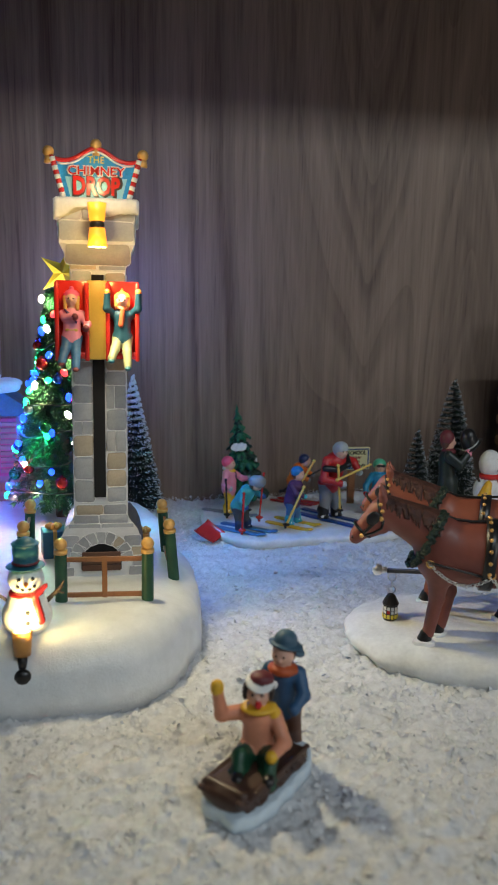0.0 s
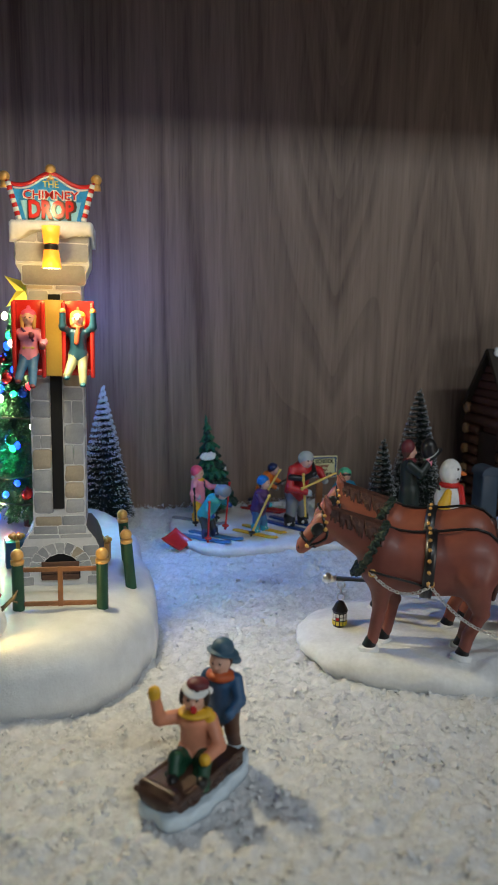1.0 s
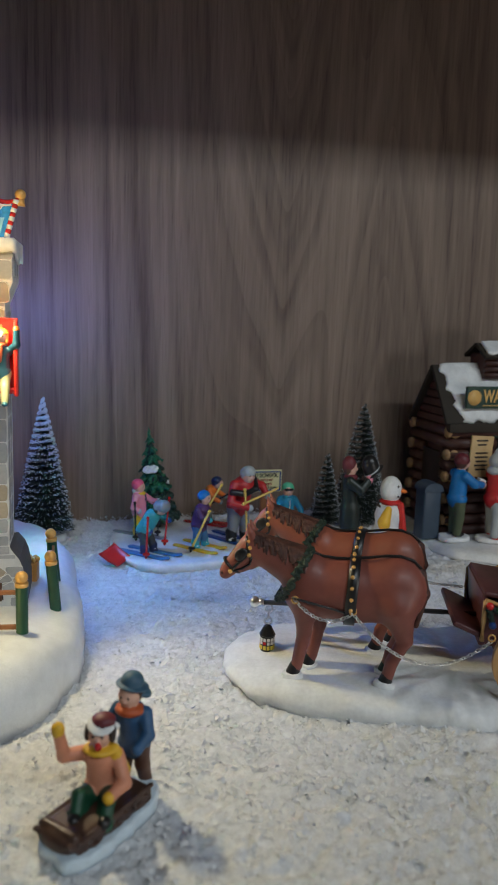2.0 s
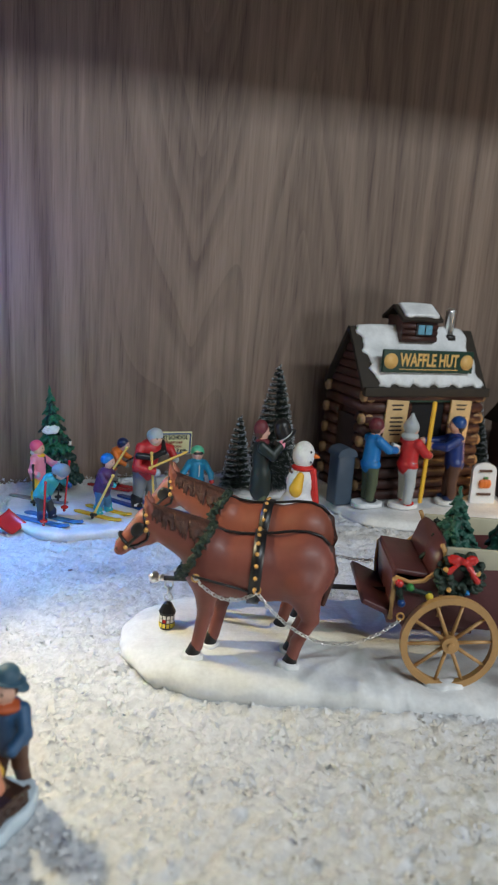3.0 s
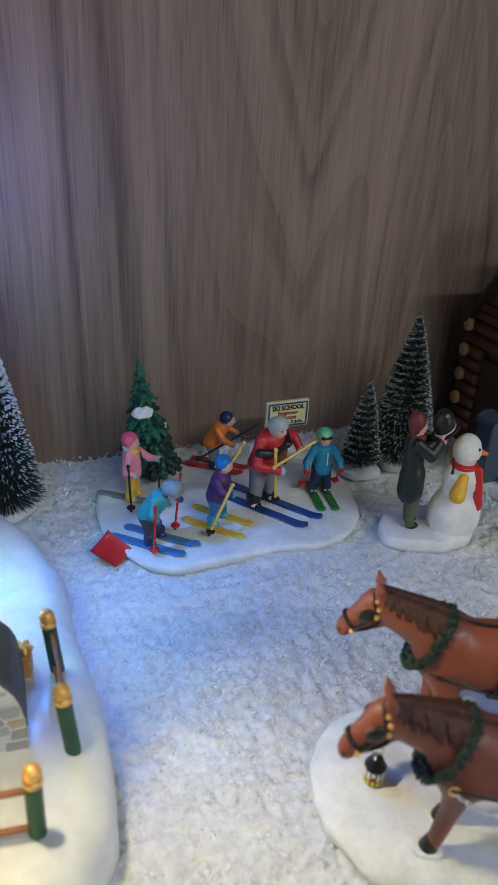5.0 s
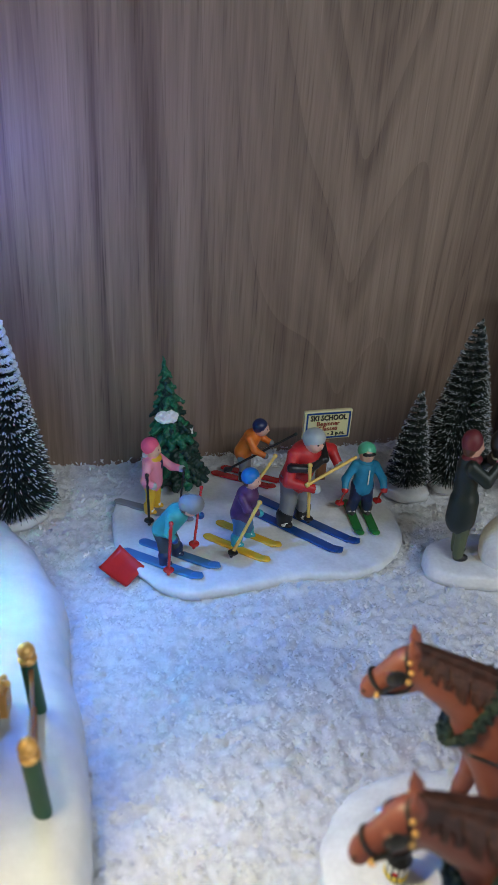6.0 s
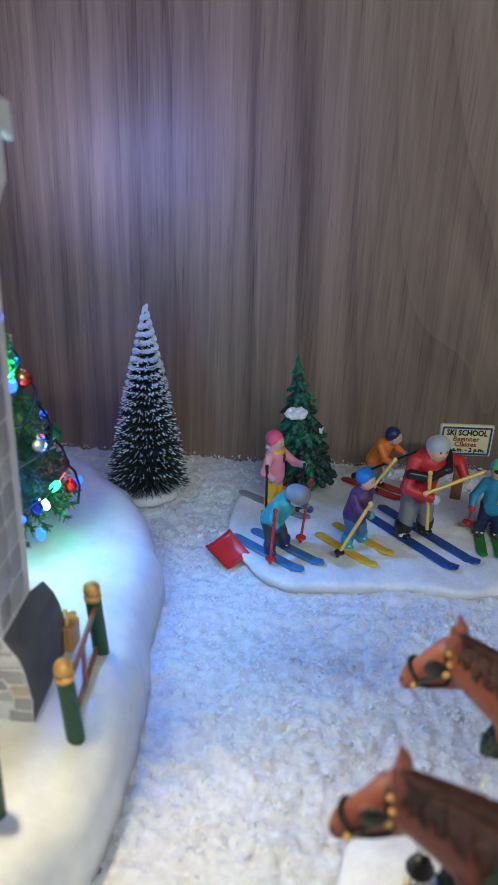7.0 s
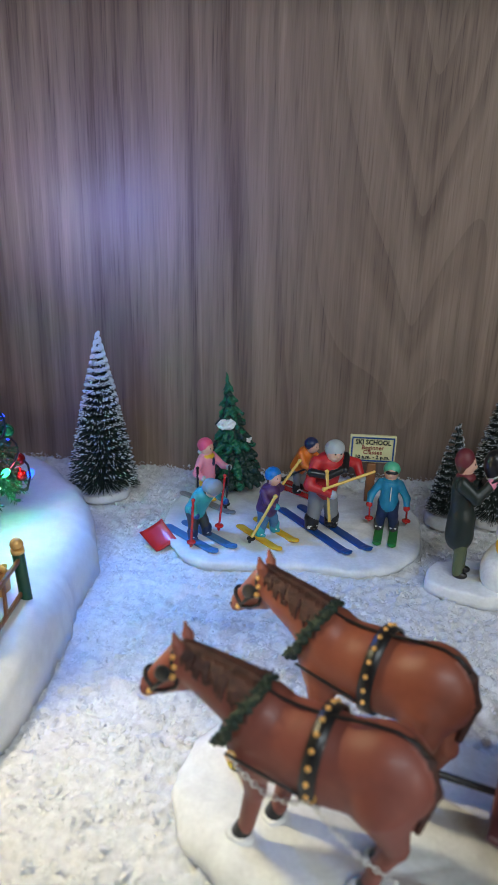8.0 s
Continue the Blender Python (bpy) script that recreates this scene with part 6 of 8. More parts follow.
    for j in range(nv + 1):
        v = j / nv
        row = []
        for i in range(nu + 1):
            u = i / nu
            x0 = -0.002 + 0.009 * (1 - v) ** 1.2 + 0.0022 * math.sin(v * 19) + 0.001 * math.sin(v * 41)
            x1 = HW + 0.003 - 0.007 * v + 0.002 * math.sin(v * 15 + 1)
            x = x0 + (x1 - x0) * u
            s0 = 0.0054 + 0.0016 * math.sin(x * 330) + 0.0009 * math.sin(x * 610 + 1) + 0.0004 * math.sin(x * 1100)
            d = s0 + (L - 0.0005 - s0) * v
            y = HD / 2 - (L - d) * math.cos(ang) - 0.0016
            z = RIDGE + 0.003 - (L - d) * math.sin(ang) + 0.0020
            edge = min(1.0, 6 * min(u, 1 - u), 5 * v + 0.0) ** 0.5
            up_by = 0.0036 * edge + 0.0008 * noise.noise((x * 160, d * 160, 4))
            row.append(bm.verts.new((x, y - math.sin(ang) * up_by, z + math.cos(ang) * up_by)))
        grid.append(row)
    for j in range(nv):
        for i in range(nu):
            bm.faces.new((grid[j][i], grid[j][i + 1], grid[j + 1][i + 1], grid[j + 1][i]))
    o = part("roof_snow", bm, MATTE_SNOW, HUT, "thick white roof snow")
    solid = o.modifiers.new("depth", "SOLIDIFY")
    solid.thickness, solid.offset = 0.0022, -1
    # sign on the slope
    bm = bmesh.new()
    box(bm, (0.0545, -0.0010, 0.1296), (0.0915, 0.0034, 0.0190), bevel=0.0006)
    sign = part("stall_sign", bm, SIGN_GREEN, HUT, "dark green sign with ochre lettering")
    for x in (0.0158, 0.0932):
        bm = bmesh.new()
        rod(bm, (x, -0.0025, 0.1296), (x, -0.0034, 0.1296), 0.0066, seg=24)
        part("waffle_disc", bm, LETTER_GOLD, sign, "round tan waffle")
    lettering("WAFFLE HUT", 0.0150, LETTER_GOLD, sign, Matrix.Translation((0.0545, -0.0030, 0.1303)) @ up, width=0.0600, bold=0.025)
    bm = bmesh.new()
    box(bm, (0.0545, -0.0029, 0.1229), (0.060, 0.0004, 0.0007))
    part("sign_rule", bm, LETTER_GOLD, sign, smooth=False)
    # serving hatch as a flat panel with its inside shade as black, sill and menus
    bm = bmesh.new()
    box(bm, (0.059, 0.0012, 0.0760), (0.036, 0.003, 0.040))
    part("serving_hatch", bm, OPENING_SHADE, HUT, "flat black panel in place of the open serving hatch", smooth=False)
    bm = bmesh.new()
    for c, size in (((0.059, -0.002, 0.0965), (0.044, 0.004, 0.0035)), ((0.059, -0.0035, 0.0550), (0.050, 0.009, 0.0035))):
        box(bm, c, size, bevel=0.0005)
    part("hatch_frame", bm, SIGN_GREEN, HUT, "dark green hatch frame and sill")
    for x in (0.0245, 0.0900):
        bm = bmesh.new()
        box(bm, (x, -0.0062, 0.0790), (0.0215, 0.0020, 0.0360), Matrix.Rotation(radians(3), 4, "Y"), bevel=0.0005)
        menu = part("menu_board", bm, MENU, HUT, "tan menu board with dark lines of writing")
        for i, w in enumerate((0.011, 0.009, 0, 0.012, 0.013, 0.011, 0.013, 0.010)):
            if w:
                bm = bmesh.new()
                box(bm, (x + 0.0002, -0.0074, 0.0930 - 0.0036 * i), (w, 0.0005, 0.0013))
                part("writing_bar", bm, INK, menu, smooth=False)
    # roof cabin with two panes, and the flue
    bm = bmesh.new()
    box(bm, (0.052, 0.026, 0.155), (0.034, 0.024, 0.022))
    part("roof_cabin", bm, LOG, HUT, "small log roof cabin", smooth=False)
    for i in range(4):
        bm = bmesh.new()
        rod(bm, (0.0345, 0.0138, 0.1475 + 0.0052 * i), (0.0695, 0.0138, 0.1475 + 0.0052 * i), 0.0027, seg=8)
        part("log", bm, LOG, HUT)
    bm = bmesh.new()
    box(bm, (0.055, 0.0108, 0.1555), (0.0168, 0.0016, 0.0105), bevel=0.0003)
    fr = part("window_frame", bm, BLACK, HUT, "dark window frame")
    for x in (0.0512, 0.0588):
        bm = bmesh.new()
        box(bm, (x, 0.0098, 0.1555), (0.0062, 0.0010, 0.0080))
        part("pane", bm, PANE, fr, "pale blue pane", smooth=False)
    for s in (-1, 1):
        bm = bmesh.new()
        box(bm, (0, 0, 0), (0.042, 0.020, 0.003), bevel=0.0006)
        o = part("cabin_roof", bm, ROOF, HUT, "umber cabin roof")
        o.matrix_local = Matrix.Translation((0.052, 0.026 + s * 0.0082, 0.1685)) @ Matrix.Rotation(radians(-s * 34), 4, "X")
    snow = sculpt("cabin_snow", [brick((52, 17.4, 171.6), (34, 17, 3.4), 1.6, MATTE_SNOW, 0.5, (34, 0, 0)), egg((39, 12.5, 168.0), (5, 4, 2), MATTE_SNOW, 1.0, (34, 0, 0)), egg((65, 13.0, 168.0), (5, 4, 2), MATTE_SNOW, 1.0, (34, 0, 0)), egg((52, 25, 175.3), (17, 4.5, 2.2), MATTE_SNOW, 1)], HUT, "white snow on the cabin roof", 0.6)
    bm = bmesh.new()
    lathe(bm, [(0.0072, 0), (0.0066, 0.004), (0.0034, 0.0052)], 18, (0.091, 0.025, 0.1465))
    part("flue_collar", bm, BLACK, HUT, "black flue collar")
    bm = bmesh.new()
    lathe(bm, [(0.0042, 0), (0.0042, 0.020), (0.0046, 0.0205), (0.0046, 0.0225), (0.0020, 0.0245)], 18, (0.091, 0.025, 0.150))
    part("flue_pipe", bm, SILVER, HUT, "silver flue pipe")
    # bin by the door
    bm = bmesh.new()
    box(bm, (-0.0200, -0.001, FLOOR + 0.0215), (0.0160, 0.016, 0.043), bevel=0.0016)
    b = part("rubbish_bin", bm, BIN_GREY, HUT, "slate grey rubbish bin")
    bm = bmesh.new()
    arch = [(-0.0090, 0), (0.0090, 0)] + [(0.0090 * math.cos(radians(q)), 0.0015 + 0.0062 * math.sin(radians(q))) for q in range(0, 181, 15)]
    slab(bm, arch, -0.0090, 0.0090)
    bmesh.ops.transform(bm, matrix=Matrix.Translation((-0.0200, -0.001, FLOOR + 0.0420)) @ Matrix.Rotation(radians(90), 4, "X"), verts=bm.verts)
    sharp(part("lid", bm, BIN_GREY, b))


def pad(x, y, rx, ry, seed):
    bm = bmesh.new()
    rough_disc(bm, rx, ry, 0.004, seed, 36, 0.04)
    b = part("snow_pad", bm, MATTE_SNOW, HUT, "white snow pad under a figurine")
    return b


def customers():
    inv = HUT.matrix_world.inverted()

    def put(solids, x, y, label, n, z=0.009):
        local = inv @ Vector((x, y, 0))
        ob = sculpt("customer_figurine", solids, HUT, label, 0.55)
        ob.location = (local.x, local.y, z + 0.003)
        ob.rotation_euler.z = radians(-5.5)
        b = pad(0, 0, 0.0135, 0.010, n)
        b.location = (local.x, local.y, z - 0.0005)
    f = turned(figure(73, SKY, OLIVE, BLACK, MAROON, feet=((-0.05, 0.0), (0.06, -0.02)), chest=(0, -0.02, 0.70), head=(0, -0.05, 0.875), stout=0.86, big=0.95,
                      grips=((-0.10, -0.27, 0.62), (0.10, -0.27, 0.64)), hair=BROWN), 100) + [brick((21, 0, 47), (7, 6, 6), 1, WHITE, 0.4, (0, 20, 0))]
    put(f, 0.3815, 0.603, "customer figurine in a bright blue coat eating", 51)
    f = turned(figure(74, JACKET_RED, PALE_GREY, RED, PALE_GREY, feet=((-0.12, 0.06), (0.07, -0.04)), chest=(0, -0.02, 0.68), head=(0, -0.01, 0.87), stout=0.92, big=0.92,
                      grips=((-0.08, -0.24, 0.56), (0.10, -0.26, 0.60)), hair=PALE_GREY), 105)
    f += [brick((15.5, -3, 44), (4.2, 2.6, 88), 1.0, YELLOW, 0.2, (0, 2.5, 20)), cone((-0.5, 0, 66), (-0.5, 0, 76), 6.6, 1.6, PALE_GREY, 0.8), egg((-1.0, 0, 58), (7.5, 7.0, 4.0), PALE_GREY, 0.8)]
    put(f, 0.4135, 0.598, "customer figurine in red with yellow skis", 52)
    f = turned(figure(74, ROYAL, BROWN, NAVY, SKI_BLUE, feet=((-0.07, -0.04), (0.07, 0.0)), chest=(0, -0.02, 0.70), head=(0, -0.03, 0.885), stout=0.95, big=1.0,
                      grips=((-0.08, -0.38, 0.66), (0.08, -0.30, 0.64)), hair=HAIR), 250)
    put(f, 0.4620, 0.604, "customer figurine in a royal blue jacket", 53)
    # sandwich board
    local = inv @ Vector((0.4965, 0.6080, 0))
    bm = bmesh.new()
    pts = [(-0.0118, 0), (0.0118, 0), (0.0112, 0.030)] + [(0.0112 * math.cos(radians(a)), 0.030 + 0.0065 * math.sin(radians(a))) for a in range(15, 180, 15)] + [(-0.0112, 0.030)]
    slab(bm, pts, 0, 0.0034)
    bmesh.ops.transform(bm, matrix=Matrix.Rotation(radians(86), 4, "X"), verts=bm.verts)
    board = part("sandwich_board", bm, WHITE, HUT, "white sandwich board with an orange pumpkin", smooth=False)
    board.matrix_local = pose(local.x, local.y, FLOOR - 0.0005, 0, 0, -12)
    bm = bmesh.new()
    for k in (-0.003, 0, 0.003):
        ball(bm, (k, -0.0042, 0.0185), (0.0030, 0.0012, 0.0042), seg=10)
    part("pumpkin_emblem", bm, ORANGE, board, "orange pumpkin emblem")
    bm = bmesh.new()
    ball(bm, (0.0005, -0.0040, 0.0238), (0.0026, 0.0010, 0.0013), seg=8)
    part("pumpkin_stalk", bm, GREEN, board, "green stalk")
    for z, w in ((0.0300, 0.012), (0.0090, 0.013)):
        bm = bmesh.new()
        box(bm, (0, -0.0037 + (z - 0.02) * 0.06, z), (w, 0.0006, 0.0022))
        part("writing_bar", bm, BROWN, board, smooth=False)


hut()
customers()


# ---- pair of horses with the goods cart ----
CARRIAGE = thing("horse_carriage_set", pose(0.180, 0.365, 0.0, 0, 0, -18), "two brown horses drawing a burgundy cart, white base", "figure set")
HB = 0.0155      # top of the cast base


def bend(x, turn):
    """How far the neck and head stray sideways at x (millimetres)."""
    return turn * max(0.0, -x / 40.0) ** 1.3


def horse_solids(coat, stride, splay, turn):
    """One standing horse, hoofs on z = 0, head to -x. stride: front and rear hoof of each side; splay: how far all hoofs stand to +y."""
    s = [egg((25, 0, 46.3), (31, 13.4, 16.0), coat, 5), egg((4, 0, 46.5), (13.0, 11.8, 16.5), coat, 5), egg((46, 0, 48.5), (15.2, 13.2, 17.0), coat, 5)]
    # neck, flat sided, then the wedge of the head
    for k in (0.0, 0.2, 0.4, 0.6, 0.8, 1.0):
        x, z = 3.0 - 27.0 * k, 53.0 + 12.6 * k
        s += [egg((x, bend(x, turn), z), (7.0, 10.6 - 5.4 * k, 11.6 - 5.4 * k), coat, 3.0, (0, 26, 0))]
    for k in (0.0, 0.25, 0.5, 0.75, 1.0):
        x, z = -26.3 - 10.0 * k, 64.6 - 11.0 * k
        s += [egg((x, bend(x, turn), z), (5.6 - 2.2 * k, 4.9 - 1.5 * k, 5.9 - 2.0 * k), coat, 2.0, (0, -47, 0))]
    s += [egg((-25.6, bend(-25, turn), 58.6), (4.8, 4.0, 4.8), coat, 2.0), egg((-30.2, bend(-30, turn), 56.4), (4.4, 3.6, 4.0), coat, 2.0), egg((-37.4, bend(-37, turn), 51.7), (2.9, 3.4, 2.9), coat, 1.0)]
    s += [egg((-31.2, bend(-31, turn) + 4.3 * e, 63.2), (1.5, 1.0, 1.2), coat, 0.8) for e in (-1, 1)]
    s += [cone((-38.8, bend(-38, turn) - 2.0, 50.3), (-38.8, bend(-38, turn) + 2.0, 50.3), 0.45, 0.45, MANE, 0.1)]
    for e in (-1, 1):
        o = bend(-25, turn)
        s += [cone((-24.2, o + 2.6 * e, 69.6), (-25.4, o + 3.3 * e, 73.8), 1.9, 2.0, coat, 0.7), cone((-25.4, o + 3.3 * e, 73.8), (-26.6, o + 3.5 * e, 78.0), 1.8, 0.6, coat, 0.5)]
        fx, rx = stride[0 if e < 0 else 1]
        f = 6.6 * e + splay
        s += [cone((3, 6.2 * e, 41), (fx + 3, f, 23), 6.4, 3.8, coat, 3), cone((fx + 3, f, 23), (fx, f, 5), 3.6, 2.9, coat, 1)]
        s += [cone((fx - 1, f, 4.2), (fx - 1.6, f, 1.2), 3.0, 3.7, BLACK, 0.4)]
        s += [cone((47, 6.8 * e, 43), (rx + 7.5, f, 24), 9.5, 4.0, coat, 3), cone((rx + 7.5, f, 24), (rx + 2.0, f, 12), 3.8, 3.1, coat, 1), cone((rx + 2.0, f, 12), (rx + 0.5, f, 5), 3.1, 3.0, coat, 1)]
        s += [cone((rx, f, 4.2), (rx - 0.6, f, 1.2), 3.0, 3.7, BLACK, 0.4)]
    # mane: a crest and rows of strands that fall to both sides
    rnd = random.Random(3)
    for i in range(44):
        k = i / 43
        x = -24 + 25 * k
        axis, up, out = 66.0 - 12.0 * k, 6.6 + 5.0 * k, 5.3 + 5.0 * k
        o = bend(x, turn)
        s += [egg((x, o, axis + up * 1.03), (1.8, 1.2, 1.0), MANE, 0.3)]
        for e in (-1, 1):
            a1 = radians(rnd.uniform(52, 84) if e < 0 else rnd.uniform(40, 70))
            lag = rnd.uniform(0.5, 2.6)
            last = None
            for j in range(4):
                q = a1 * j / 3
                p = (x + lag * j / 3, o + e * out * 1.05 * math.sin(q), axis + up * 1.04 * math.cos(q))
                if last:
                    s += [cone(last, p, 0.72, 0.66 if j < 3 else 0.34, MANE, 0.06)]
                last = p
    s += [cone((53, 0, 63.0), (58.4, 0, 58.0), 1.6, 2.0, MANE, 1.5), cone((58.4, 0, 58.0), (60.8, 0, 48), 2.0, 2.2, MANE, 1.5), cone((60.8, 0, 48), (57.6, 0, 31), 2.2, 1.2, MANE, 1.5)]
    s += [cone((-24.5, bend(-25, turn), 72.6), (-30, bend(-30, turn), 67.6), 1.5, 0.9, MANE, 0.5)]
    s += [egg((-38.8, bend(-38, turn) + e * 2.6, 52.8), 0.7, MANE, 0.2) for e in (-1, 1)]
    return s


def side_y(x, z):
    """Half width of a horse's barrel at x, z (millimetres)."""
    return 13.6 * math.sqrt(max(0.05, 1 - ((z - 47) / 16.9) ** 2))


def harness(m, turn):
    """Collar, girth, bridle and traces of one horse, in the frame m."""
    rnd = random.Random(6)
    green = []
    for i in range(110):
        a = 2 * math.pi * i / 110
        c = np.array((-3.4 + 7.0 * math.sin(a) + rnd.uniform(-1.3, 1.3), 12.0 * math.cos(a), 52.0 + 13.0 * math.sin(a)))
        green.append(egg(c, (1.6, 1.3, 1.4), WREATH, 0.2, (rnd.uniform(-25, 25), rnd.uniform(-40, 40), rnd.uniform(-25, 25))))
        out = np.array((rnd.uniform(-1, 1), math.cos(a), math.sin(a)))
        for _ in range(2):
            green.append(cone(c, c + (out + np.array((rnd.uniform(-1, 1), rnd.uniform(-0.6, 0.6), rnd.uniform(-0.6, 0.6)))) * 1.05, 0.75, 0.45, WREATH, 0.15))
    for _ in range(46):
        p = np.array((rnd.gauss(-8.0, 0.9), rnd.gauss(0, 2.6), rnd.gauss(42.2, 0.8)))
        green.append(egg(p, (1.7, 1.4, 1.2), WREATH, 0.25, (rnd.uniform(-40, 40), rnd.uniform(-40, 40), rnd.uniform(0, 90))))
    o = sculpt("collar_garland", green, CARRIAGE, "dark green garland collar", 0.5, 0.5)
    o.matrix_local = m
    bm = bmesh.new()
    n = 36
    ring = []
    for w in (-2.7, 2.7):
        for t in (0.2, 1.1):
            ring.append([bm.verts.new(Vector((25.5 + w + 0.8 * math.sin(a), (13.5 + t) * math.cos(a), 46.6 + (16.6 + t) * math.sin(a))) * 0.001) for a in (2 * math.pi * i / n for i in range(n))])
    for a, b in ((ring[1], ring[3]), (ring[0], ring[1]), (ring[3], ring[2])):
        for i in range(n):
            bm.faces.new((a[i], a[(i + 1) % n], b[(i + 1) % n], b[i]))
    bmesh.ops.recalc_face_normals(bm, faces=bm.faces)
    girth = part("girth_strap", bm, BLACK, CARRIAGE, "black girth strap with gold studs")
    girth.matrix_local = m
    bm = bmesh.new()
    ball(bm, (0, 0, 0), (0.0010, 0.0010, 0.0010), seg=8)
    stud_mesh = part("stud", bm, GOLD, girth, "gold stud")
    first = True
    for deg in (90, 108, 126, 144, 162, 180, 198, 72, 54, 36, 18, 0):
        a = radians(deg)
        s = stud_mesh if first else new("stud", stud_mesh.data)
        s.parent, first = girth, False
        s["label"] = "gold stud"
        s.location = (0.0255, -0.0148 * math.cos(a) * -1, 0.0466 + 0.0179 * math.sin(a))
    bm = bmesh.new()
    tube(bm, [Vector((x, -side_y(x, z) - 0.6, z)) * 0.001 for x, z in ((-3, 45), (4, 43.5), (11, 42), (18, 40.5), (23, 39))], 0.0006, 6)
    tube(bm, [Vector((x, side_y(x, z) + 0.6, z)) * 0.001 for x, z in ((-3, 45), (4, 43.5), (11, 42), (18, 40.5), (23, 39))], 0.0006, 6)
    tube(bm, [Vector((x, -1.5, z)) * 0.001 for x, z in ((-2, 66.5), (4, 64.6), (10, 63.2), (17, 62.7), (25, 63.2), (33, 64.4), (41, 65.9), (48, 66.2), (54, 64.6), (58, 61.0))], 0.0007, 6)
    part("trace_straps", bm, BLACK, CARRIAGE, "thin black leather straps").matrix_local = m
    # bridle: noseband, headstall, cheek straps and rein
    def at(x, y, z):
        return Vector((x, y + bend(x, turn), z)) * 0.001
    bm = bmesh.new()
    for cx, cz, ry, rz, tip in ((-34.2, 56.0, 4.0, 4.7, 0.80), (-25.6, 64.2, 5.2, 7.2, 0.25)):
        tube(bm, [at(cx - tip * rz * math.sin(a), ry * math.cos(a), cz + rz * (1 - 0.3 * tip) * math.sin(a)) for a in (2 * math.pi * i / 20 for i in range(20))], 0.0008, 6, closed=True)
    for e in (-1, 1):
        tube(bm, [at(x, e * y, z) for x, y, z in ((-34.0, 4.6, 54.4), (-30.5, 5.2, 58.6), (-26.0, 5.8, 63.4))], 0.0008, 6)
        tube(bm, [at(x, e * y, z) for x, y, z in ((-33.6, 4.0, 54.0), (-29.0, 4.3, 55.4), (-25.0, 4.9, 58.0), (-24.2, 5.2, 62.0))], 0.0006, 6)
    part("bridle", bm, BLACK, CARRIAGE, "thin black bridle").matrix_local = m
    bm = bmesh.new()
    for e in (-1, 1):
        ball(bm, at(-29.2, e * 5.5, 63.0), (0.0030, 0.0011, 0.0038), seg=12, rot=Matrix.Rotation(radians(35), 4, "Y"))
    part("blinkers", bm, BLACK, CARRIAGE, "black blinkers").matrix_local = m
    bm = bmesh.new()
    for e in (-1, 1):
        ball(bm, at(-34.2, e * 4.9, 54.2), 0.0011, seg=8)
        ball(bm, at(-25.4, e * 6.0, 63.0), 0.0012, seg=8)
        ball(bm, at(-25.0, e * 5.7, 66.6), 0.0010, seg=8)
        ball(bm, at(-26.0, e * 4.6, 69.6), 0.0009, seg=8)
    part("bridle_studs", bm, GOLD, CARRIAGE, "gold bridle studs").matrix_local = m


def chain(pts, name="chain"):
    """Oval links strung along a line, every other one turned."""
    bm = bmesh.new()
    pts = [Vector(p) for p in pts]
    length = [0.0]
    for a, b in zip(pts, pts[1:]):
        length.append(length[-1] + (b - a).length)
    step, s, k = 0.0019, 0.0, 0
    while s < length[-1]:
        i = max(j for j in range(len(pts) - 1) if length[j] <= s)
        t = (s - length[i]) / max(1e-9, length[i + 1] - length[i])
        p, d = pts[i].lerp(pts[i + 1], t), (pts[i + 1] - pts[i]).normalized()
        q = d.to_track_quat("X", "Z").to_matrix() @ Euler((radians(90) * (k % 2) + 0.6, 0, 0)).to_matrix()
        tube(bm, [p + q @ Vector((0.00135 * math.cos(a), 0.00080 * math.sin(a), 0)) for a in (2 * math.pi * j / 8 for j in range(8))], 0.00030, 4, closed=True)
        s += step
        k += 1
    return part(name, bm, SILVER, CARRIAGE, "silver link chain")


def sag(a, b, drop, n=24):
    a, b = Vector(a), Vector(b)
    return [a.lerp(b, i / n) - Vector((0, 0, drop * 4 * (i / n) * (1 - i / n))) for i in range(n + 1)]


def ring_of(bm, c, r, t, m):
    tube(bm, [Vector(c) + m.to_3x3() @ Vector((r * math.cos(a), r * math.sin(a), 0)) for a in (2 * math.pi * i / 16 for i in range(16))], t, 6, closed=True)


